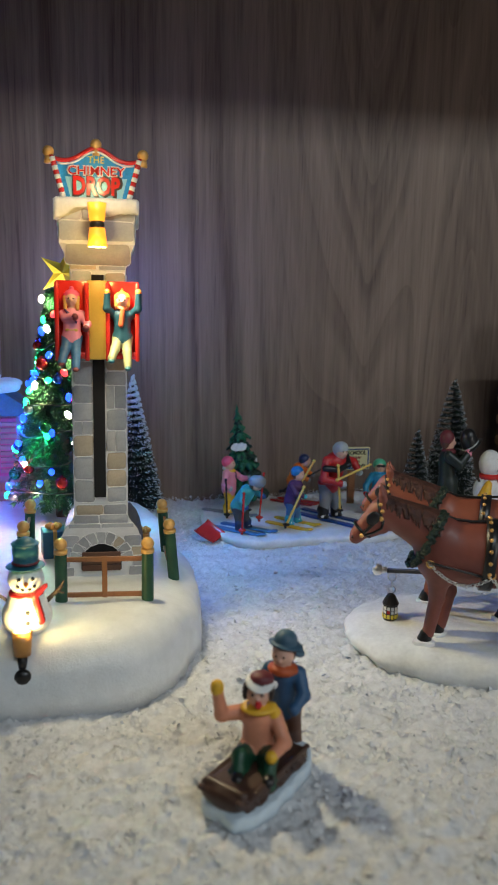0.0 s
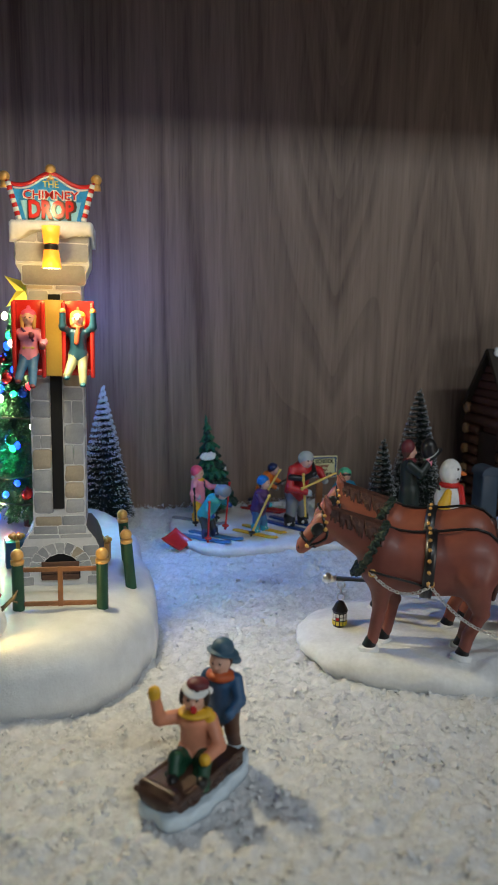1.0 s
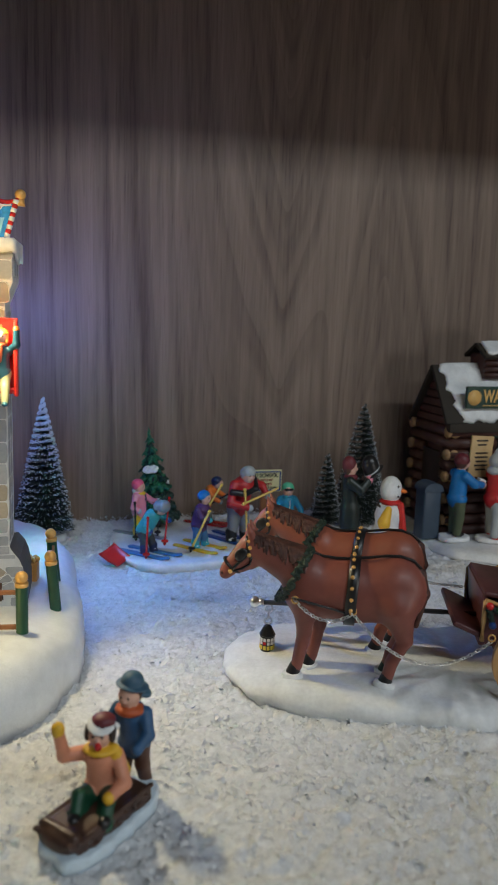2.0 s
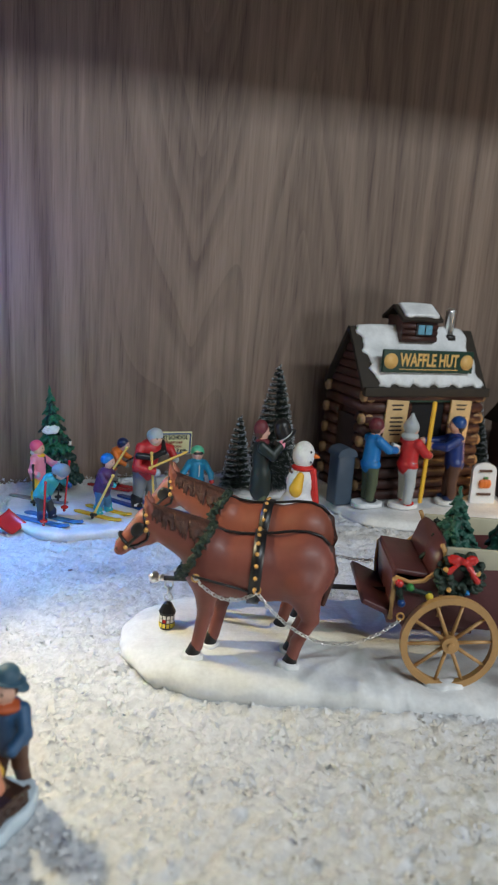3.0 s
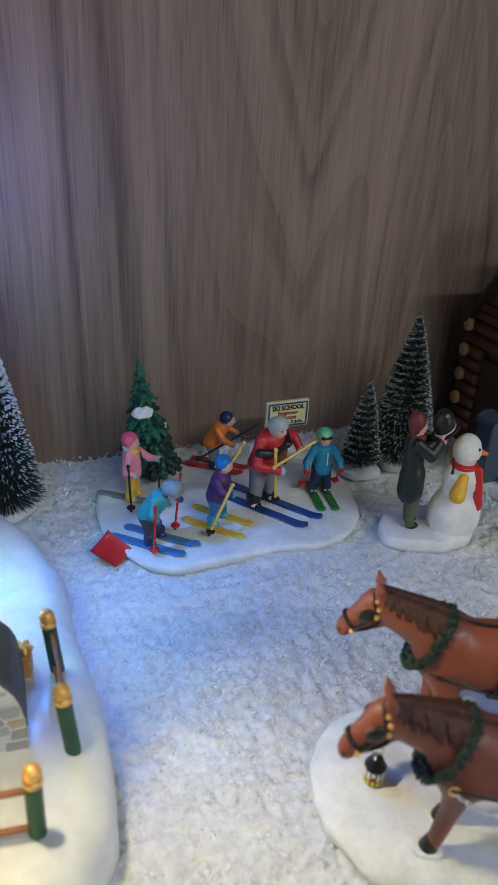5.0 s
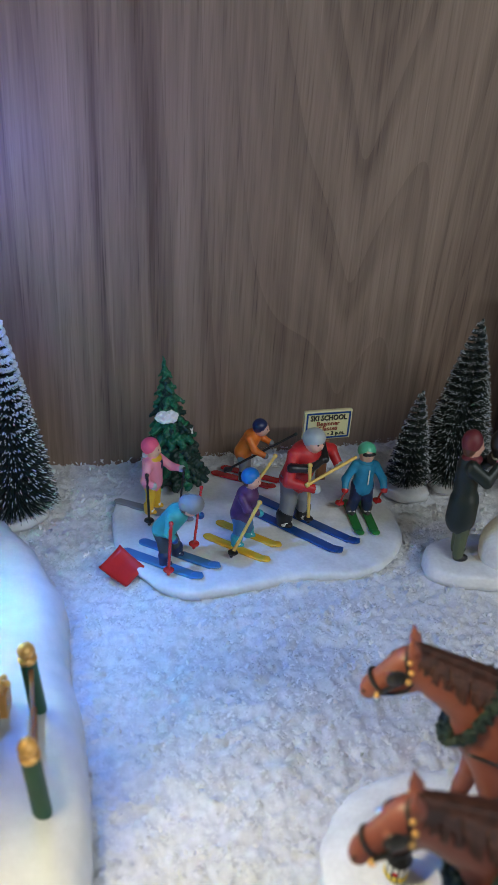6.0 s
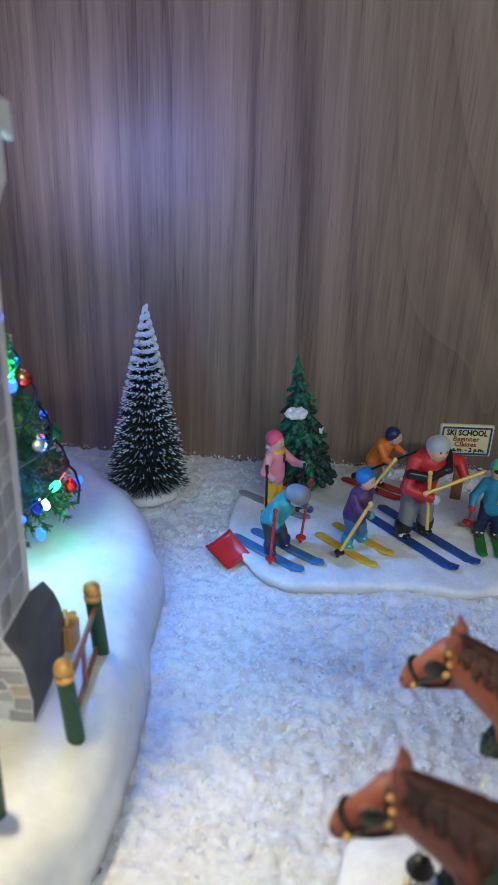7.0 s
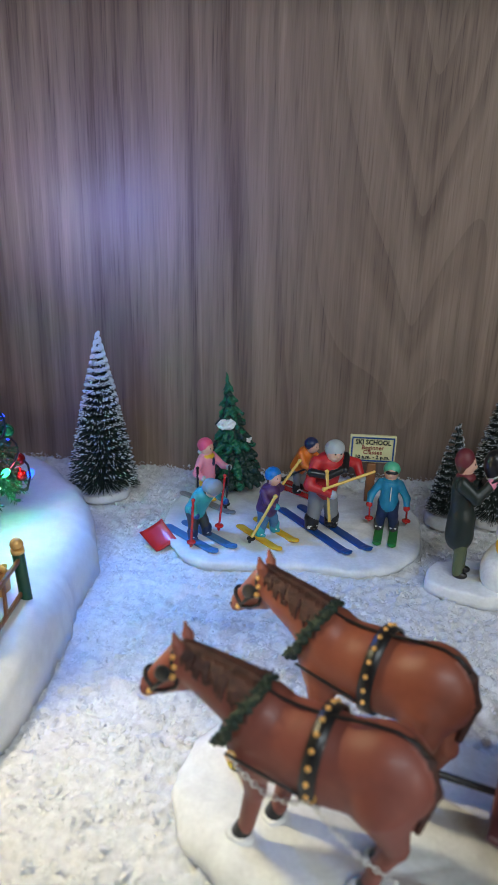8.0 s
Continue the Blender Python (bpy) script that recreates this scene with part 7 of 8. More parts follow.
def horses():
    bm = bmesh.new()
    rough_disc(bm, 0.1265, 0.0545, HB, 41, 150, 0.022, lip=0.50, power=2.8, rough=3.4, under=0.965, easy=True, dip=(0.050, -0.0370, 0.050, 0.019, 0.0056), lobes=((-112, 30, -0.11), (-62, 20, -0.10)))
    b = part("snow_base", bm, MATTE_SNOW, CARRIAGE, "white snow base")
    b.matrix_local = pose(0.083, 0.0315, 0, 0, 0, 2)
    near, far = pose(-0.0010, 0.0010, HB, 0, 0, -2.5), pose(0.0035, 0.0530, HB, 0, 0, -9)
    sculpt("horse_figurine", horse_solids(HORSE, ((0.0, 45.0), (6.5, 45.0)), 4.0, -7.0), CARRIAGE, "chestnut horse figurine", 0.46).matrix_local = near
    sculpt("horse_figurine", horse_solids(HORSE_B, ((6.0, 39.0), (-1.0, 46.0)), -5.0, -3.0), CARRIAGE, "bay horse figurine", 0.46).matrix_local = far
    harness(near, -7.0)
    harness(far, -3.0)
    for m, hoofs in ((near, ((-2, -2.6), (4.5, 10.6), (44, -2.6), (44, 10.6))), (far, ((4.5, -11.6), (-2, 1.6), (38.5, -11.6), (45.5, 1.6)))):
        for x, y in hoofs:
            bm = bmesh.new()
            rough_disc(bm, 0.0052, 0.0047, 0.0022, int(x * 7 + y), 20, 0.08, lip=0.3, dome=0.001)
            part("hoof_snow", bm, MATTE_SNOW, CARRIAGE, "small white snow mound").matrix_local = m @ pose(x * 0.001, y * 0.001, -0.0008)
    # shaft between the pair, with the lantern at its tip
    bm = bmesh.new()
    rod(bm, (-0.0235, 0.0290, 0.0405), (0.092, 0.0290, 0.0435), 0.0013, seg=12)
    part("draw_pole", bm, BLACK, CARRIAGE, "black draw pole")
    bm = bmesh.new()
    ball(bm, (-0.0266, 0.0290, 0.0405), 0.0030)
    rod(bm, (-0.0245, 0.0290, 0.0405), (-0.0215, 0.0290, 0.0405), 0.0018, 0.0016, 14)
    part("pole_tip", bm, SILVER, CARRIAGE, "silver pole tip")
    bm = bmesh.new()
    for i, z in enumerate((0.0375, 0.0340, 0.0305)):
        ring_of(bm, (-0.0188, 0.0285, z), 0.0021, 0.00042, Euler((radians(90), 0, radians(90 * (i % 2)))).to_matrix().to_4x4())
    part("lantern_links", bm, SILVER, CARRIAGE, "silver hanging links")
    bm = bmesh.new()
    c = (-0.0188, 0.0280, 0.0)
    lathe(bm, [(0.0030, 0.0133), (0.0036, 0.0140), (0.0040, 0.0150), (0.0040, 0.0225), (0.0045, 0.0230), (0.0022, 0.0275), (0.0008, 0.0285)], 12, c)
    lantern = part("hanging_lantern", bm, BLACK, CARRIAGE, "black lantern with painted panes", smooth=False)
    for i in range(12):
        a = 2 * math.pi * (i + 0.5) / 12
        for z, h, m in ((0.0208, 0.0018, WHITE), (0.0188, 0.0016, RED if i % 4 == 0 else WHITE), (0.0163, 0.0022, SIGN_YELLOW)):
            bm = bmesh.new()
            box(bm, (0, 0, 0), (0.00045, 0.00150, h))
            p = part("pane", bm, m, lantern, smooth=False)
            p.matrix_local = Matrix.Translation((c[0] + 0.00385 * math.cos(a), c[1] + 0.00385 * math.sin(a), z)) @ Matrix.Rotation(a, 4, "Z")
    # chains along the near side, and one between the far horse and the cart
    ring = (-0.0030, -0.0120, 0.0590)
    chain(sag(ring, (0.0250, -0.0134, 0.0550), 0.0068))
    chain(sag((0.0250, -0.0134, 0.0550), (0.0925, -0.0045, 0.0430), 0.0185))
    chain(sag((0.062, 0.046, 0.0540), (0.0860, 0.046, 0.0520), 0.001))
    chain(sag((-0.008, 0.0285, 0.0440), (-0.006, 0.040, 0.0560), 0.0))
    for at in (ring, (0.0925, -0.0045, 0.0445), (0.0250, -0.0134, 0.0560)):
        bm = bmesh.new()
        ring_of(bm, at, 0.0016, 0.00045, Euler((radians(80), 0, 0)).to_matrix().to_4x4())
        part("chain_ring", bm, GOLD, CARRIAGE, "brass chain ring")


def wheel(x, y, label):
    """One spoked wheel in the xz plane at x, y."""
    R, c = 0.0230, Vector((x, y, 0.0330))
    bm = bmesh.new()
    n = 48
    sec = ((R, -0.0018), (R, 0.0018), (R - 0.0032, 0.0018), (R - 0.0032, -0.0018))
    rings = [[bm.verts.new((r * math.cos(2 * math.pi * i / n), w, r * math.sin(2 * math.pi * i / n))) for r, w in sec] for i in range(n)]
    for i in range(n):
        a, b = rings[i], rings[(i + 1) % n]
        for j in range(4):
            bm.faces.new((a[j], b[j], b[(j + 1) % 4], a[(j + 1) % 4]))
    bmesh.ops.recalc_face_normals(bm, faces=bm.faces)
    w = sharp(part("wheel", bm, WHEEL, CARRIAGE, label))
    w.location = c
    for i in range(10):
        a = 2 * math.pi * i / 10 + 0.10
        bm = bmesh.new()
        rod(bm, (0.003 * math.cos(a), 0, 0.003 * math.sin(a)), ((R - 0.003) * math.cos(a), 0, (R - 0.003) * math.sin(a)), 0.0010, 0.0008, 8)
        part("spoke", bm, WHEEL, w)
    bm = bmesh.new()
    rod(bm, (0, -0.0034, 0), (0, 0.003, 0), 0.0040, 0.0042, 20)
    rod(bm, (0, -0.0044, 0), (0, -0.0032, 0), 0.0014, 0.0018, 14)
    sharp(part("hub", bm, WHEEL, w))


CART_PARTS = ("cart_floor", "footboard", "driver_seat", "seat_back", "cart_side")


def cart():
    y0, y1 = 0.006, 0.056
    mid, wide = (y0 + y1) / 2, y1 - y0
    for x in (0.1168, 0.1672):
        for y in (-0.004, 0.066):
            wheel(x, y, "tan spoked cart wheel")
            bm = bmesh.new()
            rough_disc(bm, 0.0095, 0.0042, 0.0042, int(x * 1000 + y * 500), 28, 0.10, lip=0.3, dome=0.001, rough=2.0)
            part("wheel_snow", bm, MATTE_SNOW, CARRIAGE, "small white snow drift").location = (x, y, 0.0088 if y < 0 else 0.0135)
        bm = bmesh.new()
        rod(bm, (x, -0.004, 0.033), (x, 0.066, 0.033), 0.0016, seg=12)
        part("axle", bm, BROWN, CARRIAGE, "brown axle")
    bm = bmesh.new()
    box(bm, (0.1300, mid, 0.0400), (0.082, wide, 0.006), bevel=0.0008)
    box(bm, (0.1150, mid, 0.0350), (0.034, wide * 0.8, 0.006), bevel=0.0008)
    part("cart_floor", bm, CART, CARRIAGE, "burgundy cart floor")
    bm = bmesh.new()
    box(bm, (0.0850, mid, 0.0440), (0.0185, wide, 0.0028), Matrix.Rotation(radians(22), 4, "Y"), bevel=0.0008)
    part("footboard", bm, CART, CARRIAGE, "burgundy footboard")
    bm = bmesh.new()
    box(bm, (0.0915, mid, 0.0535), (0.0024, wide - 0.004, 0.0200), Matrix.Rotation(radians(-6), 4, "Y"), bevel=0.0008)
    box(bm, (0.0985, mid, 0.0625), (0.0170, wide - 0.003, 0.0030), Matrix.Rotation(radians(6), 4, "Y"), bevel=0.0012)
    part("driver_seat", bm, CART, CARRIAGE, "burgundy driver's seat")
    bm = bmesh.new()
    pts = [(-0.5 * wide, 0), (0.5 * wide, 0), (0.5 * wide, 0.012), (0.36 * wide, 0.0165), (0, 0.0185), (-0.36 * wide, 0.0165), (-0.5 * wide, 0.012)]
    slab(bm, pts, 0, 0.0026, bevel=0.0006)
    o = part("seat_back", bm, CART, CARRIAGE, "burgundy curved seat back")
    o.matrix_local = Matrix.Translation((0.1070, mid, 0.0625)) @ Matrix.Rotation(radians(18), 4, "Y") @ Matrix(((0, 0, 1, 0), (1, 0, 0, 0), (0, 1, 0, 0), (0, 0, 0, 1)))
    # near and far sides with their tan frames
    for y, s in ((y0, -1), (y1, 1)):
        bm = bmesh.new()
        prof = [(0.0905, 0.0415), (0.171, 0.0415), (0.171, 0.0700), (0.1135, 0.0670), (0.1085, 0.0640), (0.1040, 0.0600), (0.0975, 0.0585), (0.0905, 0.0610)]
        slab(bm, prof, 0, 0.0024)
        bmesh.ops.transform(bm, matrix=Matrix.Translation((0, y + 0.0012, 0)) @ Matrix.Rotation(radians(90), 4, "X"), verts=bm.verts)
        side = part("cart_side", bm, CART, CARRIAGE, "burgundy cart side", smooth=False)
        bm = bmesh.new()
        tube(bm, [(x, y + s * 0.0010, z) for x, z in ((0.0903, 0.0400), (0.0903, 0.0500), (0.0905, 0.0608))], 0.0013, 8)
        tube(bm, [(x, y + s * 0.0008, z) for x, z in ((0.0905, 0.0612), (0.0975, 0.0590), (0.1040, 0.0602), (0.1085, 0.0640), (0.1125, 0.0690), (0.1120, 0.0760), (0.1105, 0.0790))], 0.0011, 8)
        tube(bm, [(x, y + s * 0.0010, z) for x, z in ((0.1130, 0.0430), (0.1130, 0.0560), (0.1132, 0.0690))], 0.0012, 8)
        part("side_frame", bm, WHEEL, side, "tan side frame")
        bm = bmesh.new()
        box(bm, (0.1420, y, 0.0722), (0.058, 0.0022, 0.0110), bevel=0.0006)
        part("side_rail", bm, CREAM, side, "cream upper side board")
    for o in [q for q in CARRIAGE.children if q.name.split('.')[0] in CART_PARTS]:
        o.location.x -= 0.0005
        o.location.z -= 0.0012
    # garland with coloured fruit below the seat
    g = [egg((x - 4.5, y0 * 1000 - 2.6, z + 2.5), (1.7, 1.2, 1.5), WREATH, 0.5) for x, z in ((92, 57), (93, 54), (94, 51), (96, 56.5), (99, 55.8), (103, 55.2), (107, 54.6))]
    g += [cone((88, y0 * 1000 - 2.8, 61), (89.8, y0 * 1000 - 2.8, 52), 1.2, 1.1, WREATH, 0.4), cone((88, y0 * 1000 - 2.8, 60.5), (95, y0 * 1000 - 2.8, 58.5), 1.2, 1.2, WREATH, 0.4), cone((95, y0 * 1000 - 2.8, 58.5), (103, y0 * 1000 - 2.8, 56.5), 1.2, 1.1, WREATH, 0.4)]
    g += [egg((87.8, y0 * 1000 - 3.6, 61.7), 1.9, RED, 0.2), egg((93.0, y0 * 1000 - 3.6, 60.0), 1.9, GREEN, 0.2), egg((89.8, y0 * 1000 - 3.6, 51.7), 1.9, SKI_BLUE, 0.2), egg((102.5, y0 * 1000 - 3.6, 56.0), 1.9, SIGN_YELLOW, 0.2)]
    g = turned(g, 0, (4.0, 0, -3.6))
    sculpt("fruit_garland", g, CARRIAGE, "green garland with red, green, blue and yellow fruit", 0.45)
    # wreath on the side
    rnd = random.Random(9)
    w = []
    for i in range(150):
        a = rnd.uniform(0, 2 * math.pi)
        r = 8.6 + rnd.uniform(-4.2, 4.0)
        w.append(egg((122.5 + r * math.cos(a), y0 * 1000 - 3 + rnd.uniform(-1.5, 1), 65.5 + r * math.sin(a)), (2.2, 1.6, 1.3), WREATH, 0.3, (rnd.uniform(0, 90), 0, rnd.uniform(0, 90))))
    w += [egg((118.5, y0 * 1000 - 6, 75), (3.6, 1.6, 2.6), RED, 0.3, (0, 20, 0)), egg((126.5, y0 * 1000 - 6, 75), (3.6, 1.6, 2.6), RED, 0.3, (0, -20, 0)), egg((122.5, y0 * 1000 - 6.6, 74.6), 1.7, RED, 0.3)]
    w += [egg((122.5 + 9 * math.cos(a), y0 * 1000 - 5.6, 65.5 + 9 * math.sin(a)), 1.3, m, 0.2) for a, m in ((2.7, BLOND), (4.1, BLOND), (5.2, SKY), (0.3, BLOND))]
    w += [cone((124.5, y0 * 1000 - 6, 73.5), (131, y0 * 1000 - 5.4, 64), 1.3, 1.6, RED, 0.3), cone((120.5, y0 * 1000 - 6, 73.5), (116.5, y0 * 1000 - 5.4, 68), 1.3, 1.4, RED, 0.3)]
    wr = sculpt("wreath", w, CARRIAGE, "dark green wreath with a red bow", 0.5, 0.35)
    wr.scale, wr.location = (0.92, 1.0, 0.92), (0.0065, 0.0, 0.0036)
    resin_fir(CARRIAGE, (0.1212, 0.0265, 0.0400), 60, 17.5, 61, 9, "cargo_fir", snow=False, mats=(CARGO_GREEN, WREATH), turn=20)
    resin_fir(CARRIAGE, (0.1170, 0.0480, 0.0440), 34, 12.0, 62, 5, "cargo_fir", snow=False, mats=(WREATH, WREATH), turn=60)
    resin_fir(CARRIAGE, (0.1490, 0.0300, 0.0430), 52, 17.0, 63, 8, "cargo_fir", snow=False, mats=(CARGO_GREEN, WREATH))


horses()
cart()


# ---- two children with a sled ----
def sled_pair():
    s = thing("sled_children_set", pose(0.0800, 0.2810, 0.0, 0, 0, -45), "two children with a brown sled on pale ice", "figure set")
    # the sled points to -y in its own frame
    bm = bmesh.new()
    rough_disc(bm, 0.0130, 0.0280, 0.0056, 71, 60, 0.08, power=3, rough=2.5)
    part("ice_base", bm, ICE, s, "pale blue icy snow base")
    sled = [brick((0, -1, 9.6), (17.5, 41, 3.0), 1.2, SLED, 0.6), brick((0, -20, 10.2), (18.5, 4, 5.0), 1.6, SLED, 0.8), egg((0, -21.5, 8.0), (9.2, 3.4, 3.8), SLED, 1.0)]
    for e in (-1, 1):
        sled += [cone((8.2 * e, 19, 4.8), (8.4 * e, -17, 4.8), 1.5, 1.5, SLED, 0.5), cone((8.4 * e, -17, 4.8), (8.4 * e, -23.5, 10), 1.5, 1.2, SLED, 0.5)]
        sled += [cone((9.0 * e, 14 - 9 * i, 5), (9.0 * e, 9 - 9 * i, 9.5), 1.1, 1.1, SLED, 0.4) for i in range(4)]
        sled += [egg((9.3 * e, 10 - 9 * i, 7.4), (0.9, 3.2, 2.2), SLED, 0.4) for i in range(3)]
    for e in (-1, 1):
        for i in range(3):
            c = np.array((8.6 * e, 10 - 11 * i, 7.6))
            ring = [c + (0.4 * e, (2.8 - 0.18 * q) * math.cos(0.7 * q), (2.4 - 0.15 * q) * math.sin(0.7 * q)) for q in range(11)]
            sled += [cone(p, q, 0.8, 0.75, SLED, 0.2) for p, q in zip(ring, ring[1:])]
    # carved side boards with a raised rim
    for e in (-1, 1):
        sled += [brick((9.2 * e, -1, 8.4), (1.6, 39, 5.6), 0.7, SLED, 0.5, (4, 0, 0)), cone((9.8 * e, 18, 12.4), (9.8 * e, -20, 9.6), 1.0, 1.0, SLED, 0.3)]
        for i in range(3):
            c = np.array((10.2 * e, 11 - 11.5 * i, 8.6 - 0.8 * i))
            curl = [c + (0.3 * e, (4.6 - 0.34 * q) * math.cos(0.75 * q + 0.6), (2.3 - 0.16 * q) * math.sin(0.75 * q + 0.6)) for q in range(11)]
            sled += [cone(p, q, 0.75, 0.7, SLED, 0.15) for p, q in zip(curl, curl[1:])]
    sculpt("sled", sled, s, "dark brown wooden sled", 0.45)
    girl = figure(52, PEACH, POST_GREEN, POST_GREEN, None, big=1.12, feet=((-0.14, -0.22, 0.0, -0.10), (0.12, -0.22, 0.0, -0.10)), hip=(0, 0.05, 0.12), chest=(0, 0.05, 0.36), head=(0.0, 0.02, 0.575),
                  grips=((-0.285, -0.08, 0.62), (0.12, -0.22, 0.22)), elbow=((-0.26, -0.02, 0.40), (0.20, -0.06, 0.24)), glove=YELLOW, hair=HAIR, stout=0.98)
    girl += [egg((-14.8, -4.2, 33.4), (2.5, 2.4, 2.8), YELLOW, 0.4), egg((0, 0.6, 23.8), (6.6, 5.6, 2.0), YELLOW, 0.5), cone((5.0, 1, 23.5), (8.5, 3, 14), 2.4, 2.8, YELLOW, 0.6), egg((0.5, -4.6, 27.4), (1.5, 0.9, 1.7), RED, 0.2)]
    girl += [egg((1.9 * e, -4.2, 31.0), 0.55, HAIR, 0.1) for e in (-1, 1)]
    girl += [egg((4.9 * e, 0.4, 30.2), (1.1, 2.6, 3.4), HAIR, 0.3) for e in (-1, 1)]
    girl += [egg((0.3, 1.8, 32.0), (5.2, 4.8, 3.6), HAIR, 0.3), egg((0.9, 2.2, 34.8), (4.7, 4.3, 2.6), MAROON, 0.3), egg((0.4, 0.0, 34.0), (5.3, 5.0, 1.0), WHITE, 0.2, (26, 8, 0)), egg((5.4, 2.8, 32.0), 1.6, WHITE, 0.2)]
    for x in (-5.6, 5.6):
        girl += [cone((x * 0.6, 0, 6), (x, -8.0, 9.2), 3.2, 3.0, POST_GREEN, 1.0), cone((x, -8.0, 9.2), (x, -13.6, 4.6), 2.8, 2.4, POST_GREEN, 0.8), egg((x, -15.2, 4.4), (2.3, 3.0, 2.3), BLACK, 0.4)]
    sculpt("child_figurine", turned(girl, 30, (-3.0, 3, 6.4)), s, "child figurine in peach with a yellow scarf, waving", 0.45)
    boy = figure(51, COAT_BLUE, BROWN, BLACK, None, big=1.05, feet=((-0.10, 0.05), (0.08, 0.10)), hip=(0, 0.05, 0.40), chest=(0, 0.0, 0.66), head=(0, -0.05, 0.845), stout=0.98,
                 grips=((-0.14, -0.20, 0.50), (0.14, -0.20, 0.50)), glove=COAT_BLUE, hair=BROWN, scarf=SCARF_ORANGE)
    boy += [egg((0.3, -0.6, 48.4), (4.6, 4.6, 4.2), HAT_BLUE, 0.4), egg((0.4, -0.6, 46.8), (6.9, 6.6, 1.0), HAT_BLUE, 0.4, (-6, 8, 0)), egg((5.0, 1.5, 43.4), (2.6, 3.0, 1.4), HAT_BLUE, 0.5, (0, 25, 0)), egg((1.5, -6.0, 43.4), 0.5, HAIR, 0.1), egg((-1.5, -6.0, 43.4), 0.5, HAIR, 0.1), egg((0, -2, 37.2), (6.0, 5.6, 2.3), SCARF_ORANGE, 0.5)]
    sculpt("child_figurine", turned(boy, 16, (-4.0, 22, 2.0)), s, "child figurine in a worn blue coat pushing the sled", 0.45)


sled_pair()


# ---- corner of the lit cottage beyond the stall ----
AMBER_PANE = mat("lit_amber_pane", (0.85, 0.42, 0.08), 0.4, emit=(1.0, 0.50, 0.10), glow=3.0)


def cottage():
    c = thing("lit_cottage", pose(0.5360, 0.6120, 0.004), "brown model cottage with amber windows and snowy eaves", "model house")
    bm = bmesh.new()
    box(bm, (0.040, 0.026, 0.032), (0.080, 0.052, 0.070), bevel=0.001)
    part("house_wall", bm, LOG, c, "brown cottage wall", smooth=False)
    for x in (0.0130, 0.0400, 0.0670):
        bm = bmesh.new()
        box(bm, (x, -0.0010, 0.0400), (0.0160, 0.0030, 0.0240), bevel=0.0006)
        w = part("window", bm, WHEEL, c, "tan window frame")
        for dx in (-0.0036, 0.0036):
            for dz in (-0.0056, 0.0056):
                bm = bmesh.new()
                box(bm, (x + dx, -0.0028, 0.0400 + dz), (0.0058, 0.0012, 0.0098))
                part("pane", bm, AMBER_PANE, w, "lit amber pane", smooth=False)
    bm = bmesh.new()
    slab(bm, [(-0.034, 0.0), (0.034, 0.0), (0.004, 0.030), (-0.004, 0.030)], 0, 0.088)
    o = part("house_roof", bm, ROOF, c, "umber cottage roof", smooth=False)
    o.matrix_local = Matrix.Translation((-0.004, 0.026, 0.0675)) @ Matrix(((0, 0, 1, 0), (1, 0, 0, 0), (0, 1, 0, 0), (0, 0, 0, 1)))
    sn = [brick((40, 10, 83), (86, 40, 4), 1.8, MATTE_SNOW, 1.0, (42, 0, 0))] + [egg((x, -6.5 + 0.8 * math.sin(x), 68.5), (7, 3, 2.6), MATTE_SNOW, 1.5) for x in (0, 11, 23, 34, 46, 58, 70, 80)]
    sculpt("roof_snow", sn, c, "white roof snow", 0.9)


cottage()


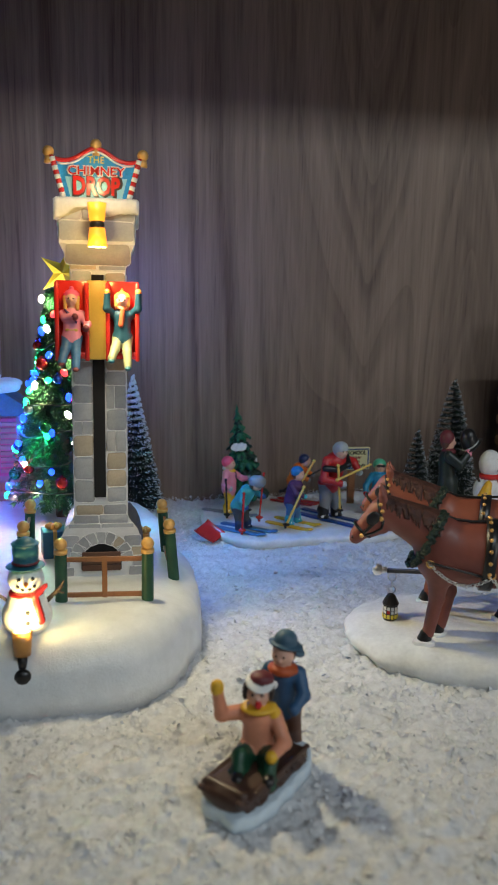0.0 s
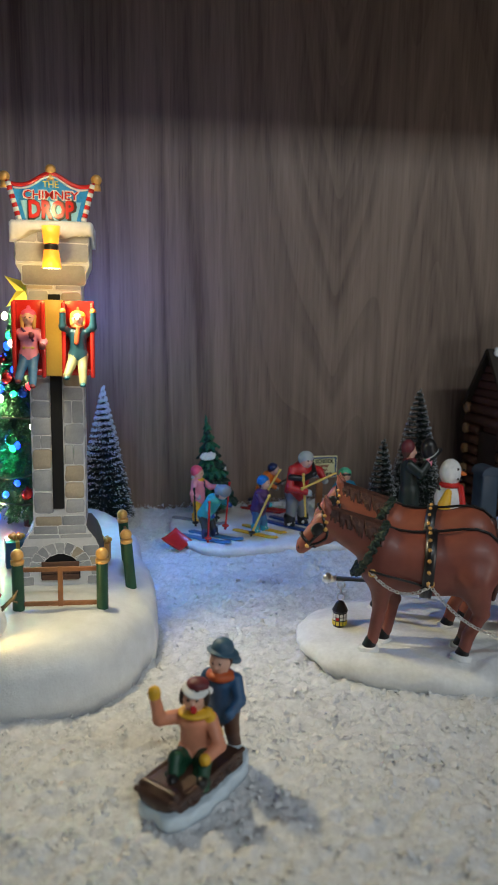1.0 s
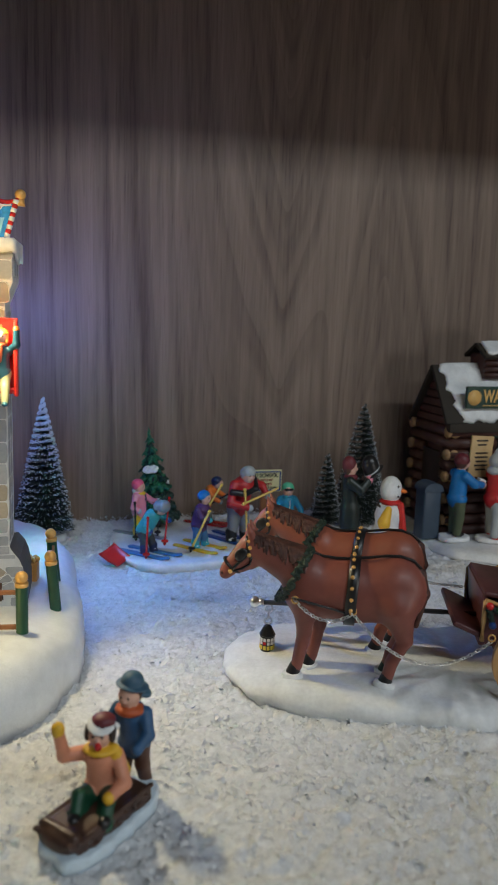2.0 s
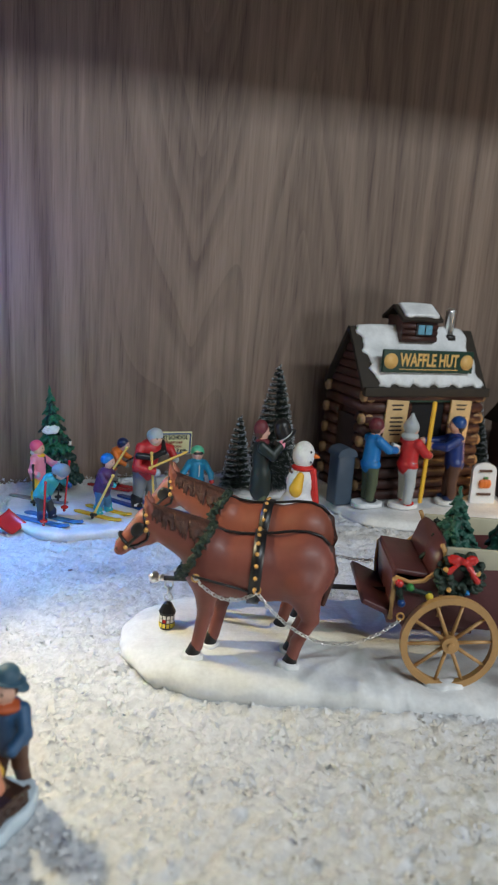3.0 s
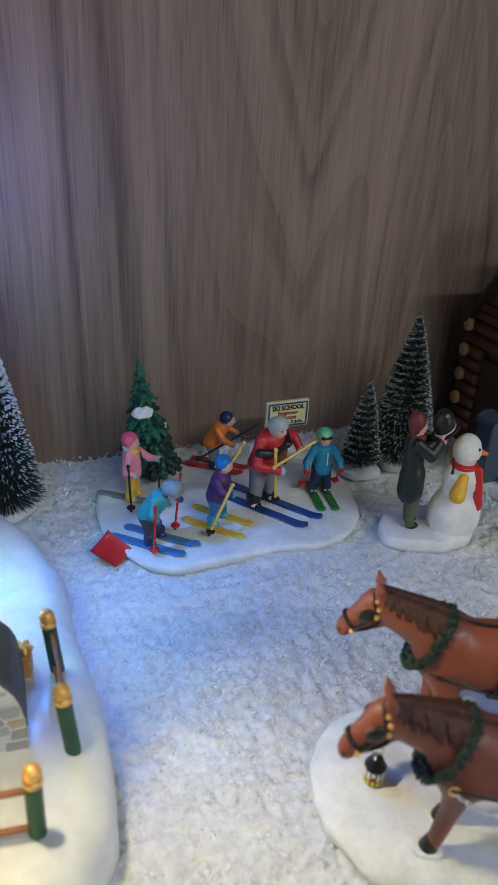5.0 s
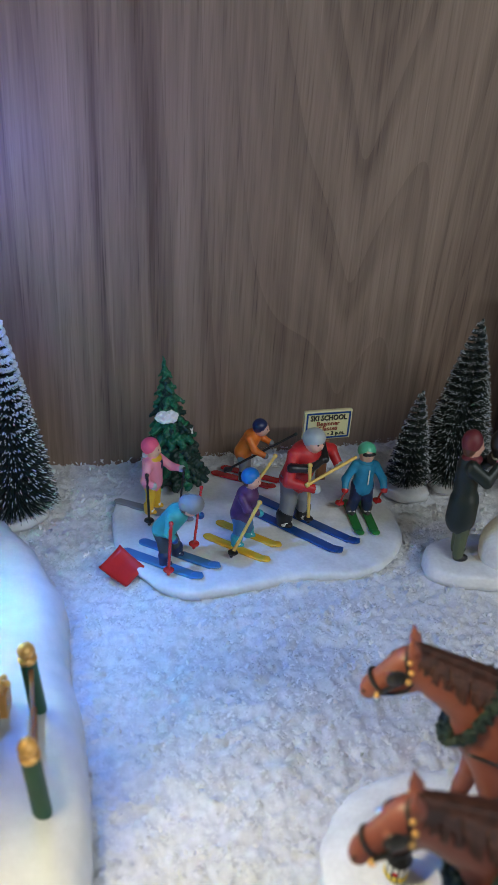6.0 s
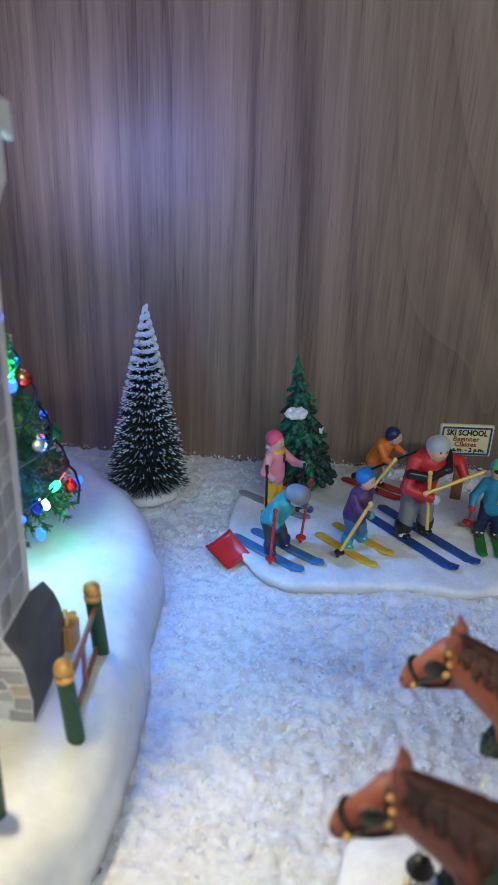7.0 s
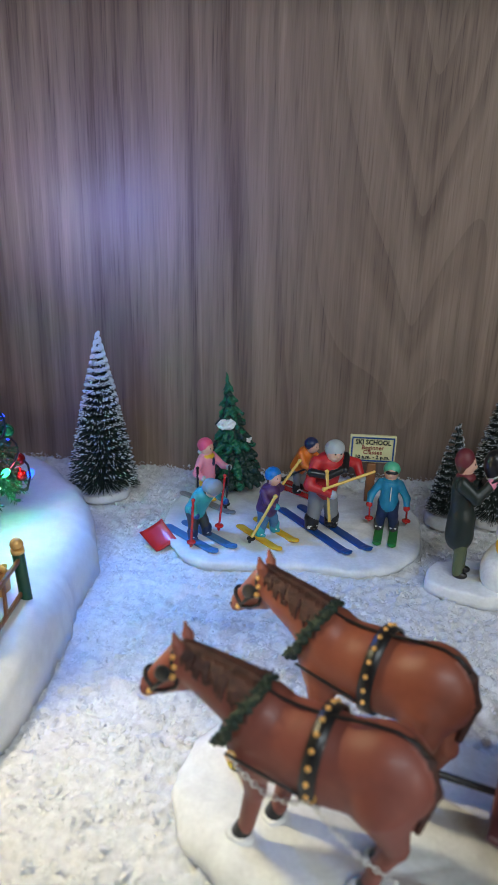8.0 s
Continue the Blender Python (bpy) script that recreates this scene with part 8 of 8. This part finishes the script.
# ---- edge of the neighbouring lit house ----
def pink_house():
    h = thing("pink_house", pose(-0.040, 0.600, 0.018, 0, 0, 0), "pink shuttered house with a snowy blue roof", "model house")
    bm = bmesh.new()
    box(bm, (-0.050, 0.030, 0.030), (0.094, 0.060, 0.096))
    part("house_wall", bm, SIDING, h, "pink house wall", smooth=False)
    for i in range(12):
        bm = bmesh.new()
        box(bm, (-0.050, -0.0006, -0.014 + 0.0078 * i), (0.094, 0.0016, 0.0072), bevel=0.0004)
        part("siding_board", bm, SIDING, h)
    bm = bmesh.new()
    box(bm, (-0.0125, -0.0022, 0.0540), (0.0150, 0.0022, 0.0430), bevel=0.0006)
    sh = part("shutter", bm, HOT_PINK, h, "rose louvred shutter")
    for i in range(9):
        bm = bmesh.new()
        box(bm, (-0.0125, -0.0040, 0.0370 + 0.0043 * i), (0.0120, 0.0014, 0.0030), Matrix.Rotation(radians(25), 4, "X"))
        part("slat", bm, SIDING, sh, smooth=False)
    bm = bmesh.new()
    for c, size in (((-0.0045, -0.0015, 0.030), (0.005, 0.004, 0.096)), ((-0.0300, -0.0020, 0.054), (0.016, 0.003, 0.046))):
        box(bm, c, size, bevel=0.0006)
    part("corner_trim", bm, TRIM, h, "mauve corner trim")
    bm = bmesh.new()
    slab(bm, [(-0.110, 0.0), (0.010, 0.0), (-0.016, 0.018), (-0.110, 0.030)], 0, 0.036)
    bmesh.ops.transform(bm, matrix=Matrix.Translation((0, 0.032, 0.0770)) @ Matrix.Rotation(radians(90), 4, "X"), verts=bm.verts)
    part("house_roof", bm, BLUE_ROOF, h, "blue shingled roof", smooth=False)
    sn = [cone((-40, -4, 96), (-7, -4, 99), 6, 4.2, MATTE_SNOW, 2), egg((-14, -4, 99.5), (10, 5, 4), MATTE_SNOW, 2), egg((-30, -3, 106), (14, 6, 4), MATTE_SNOW, 2), egg((-14, 8, 100), (11, 12, 4), MATTE_SNOW, 2)]
    sculpt("roof_snow", sn, h, "white roof snow", 0.9)
    bm = bmesh.new()
    box(bm, (-0.042, 0.030, 0.130), (0.036, 0.040, 0.060), bevel=0.001)
    part("upper_storey", bm, TRIM, h, "mauve upper storey", smooth=False)


pink_house()
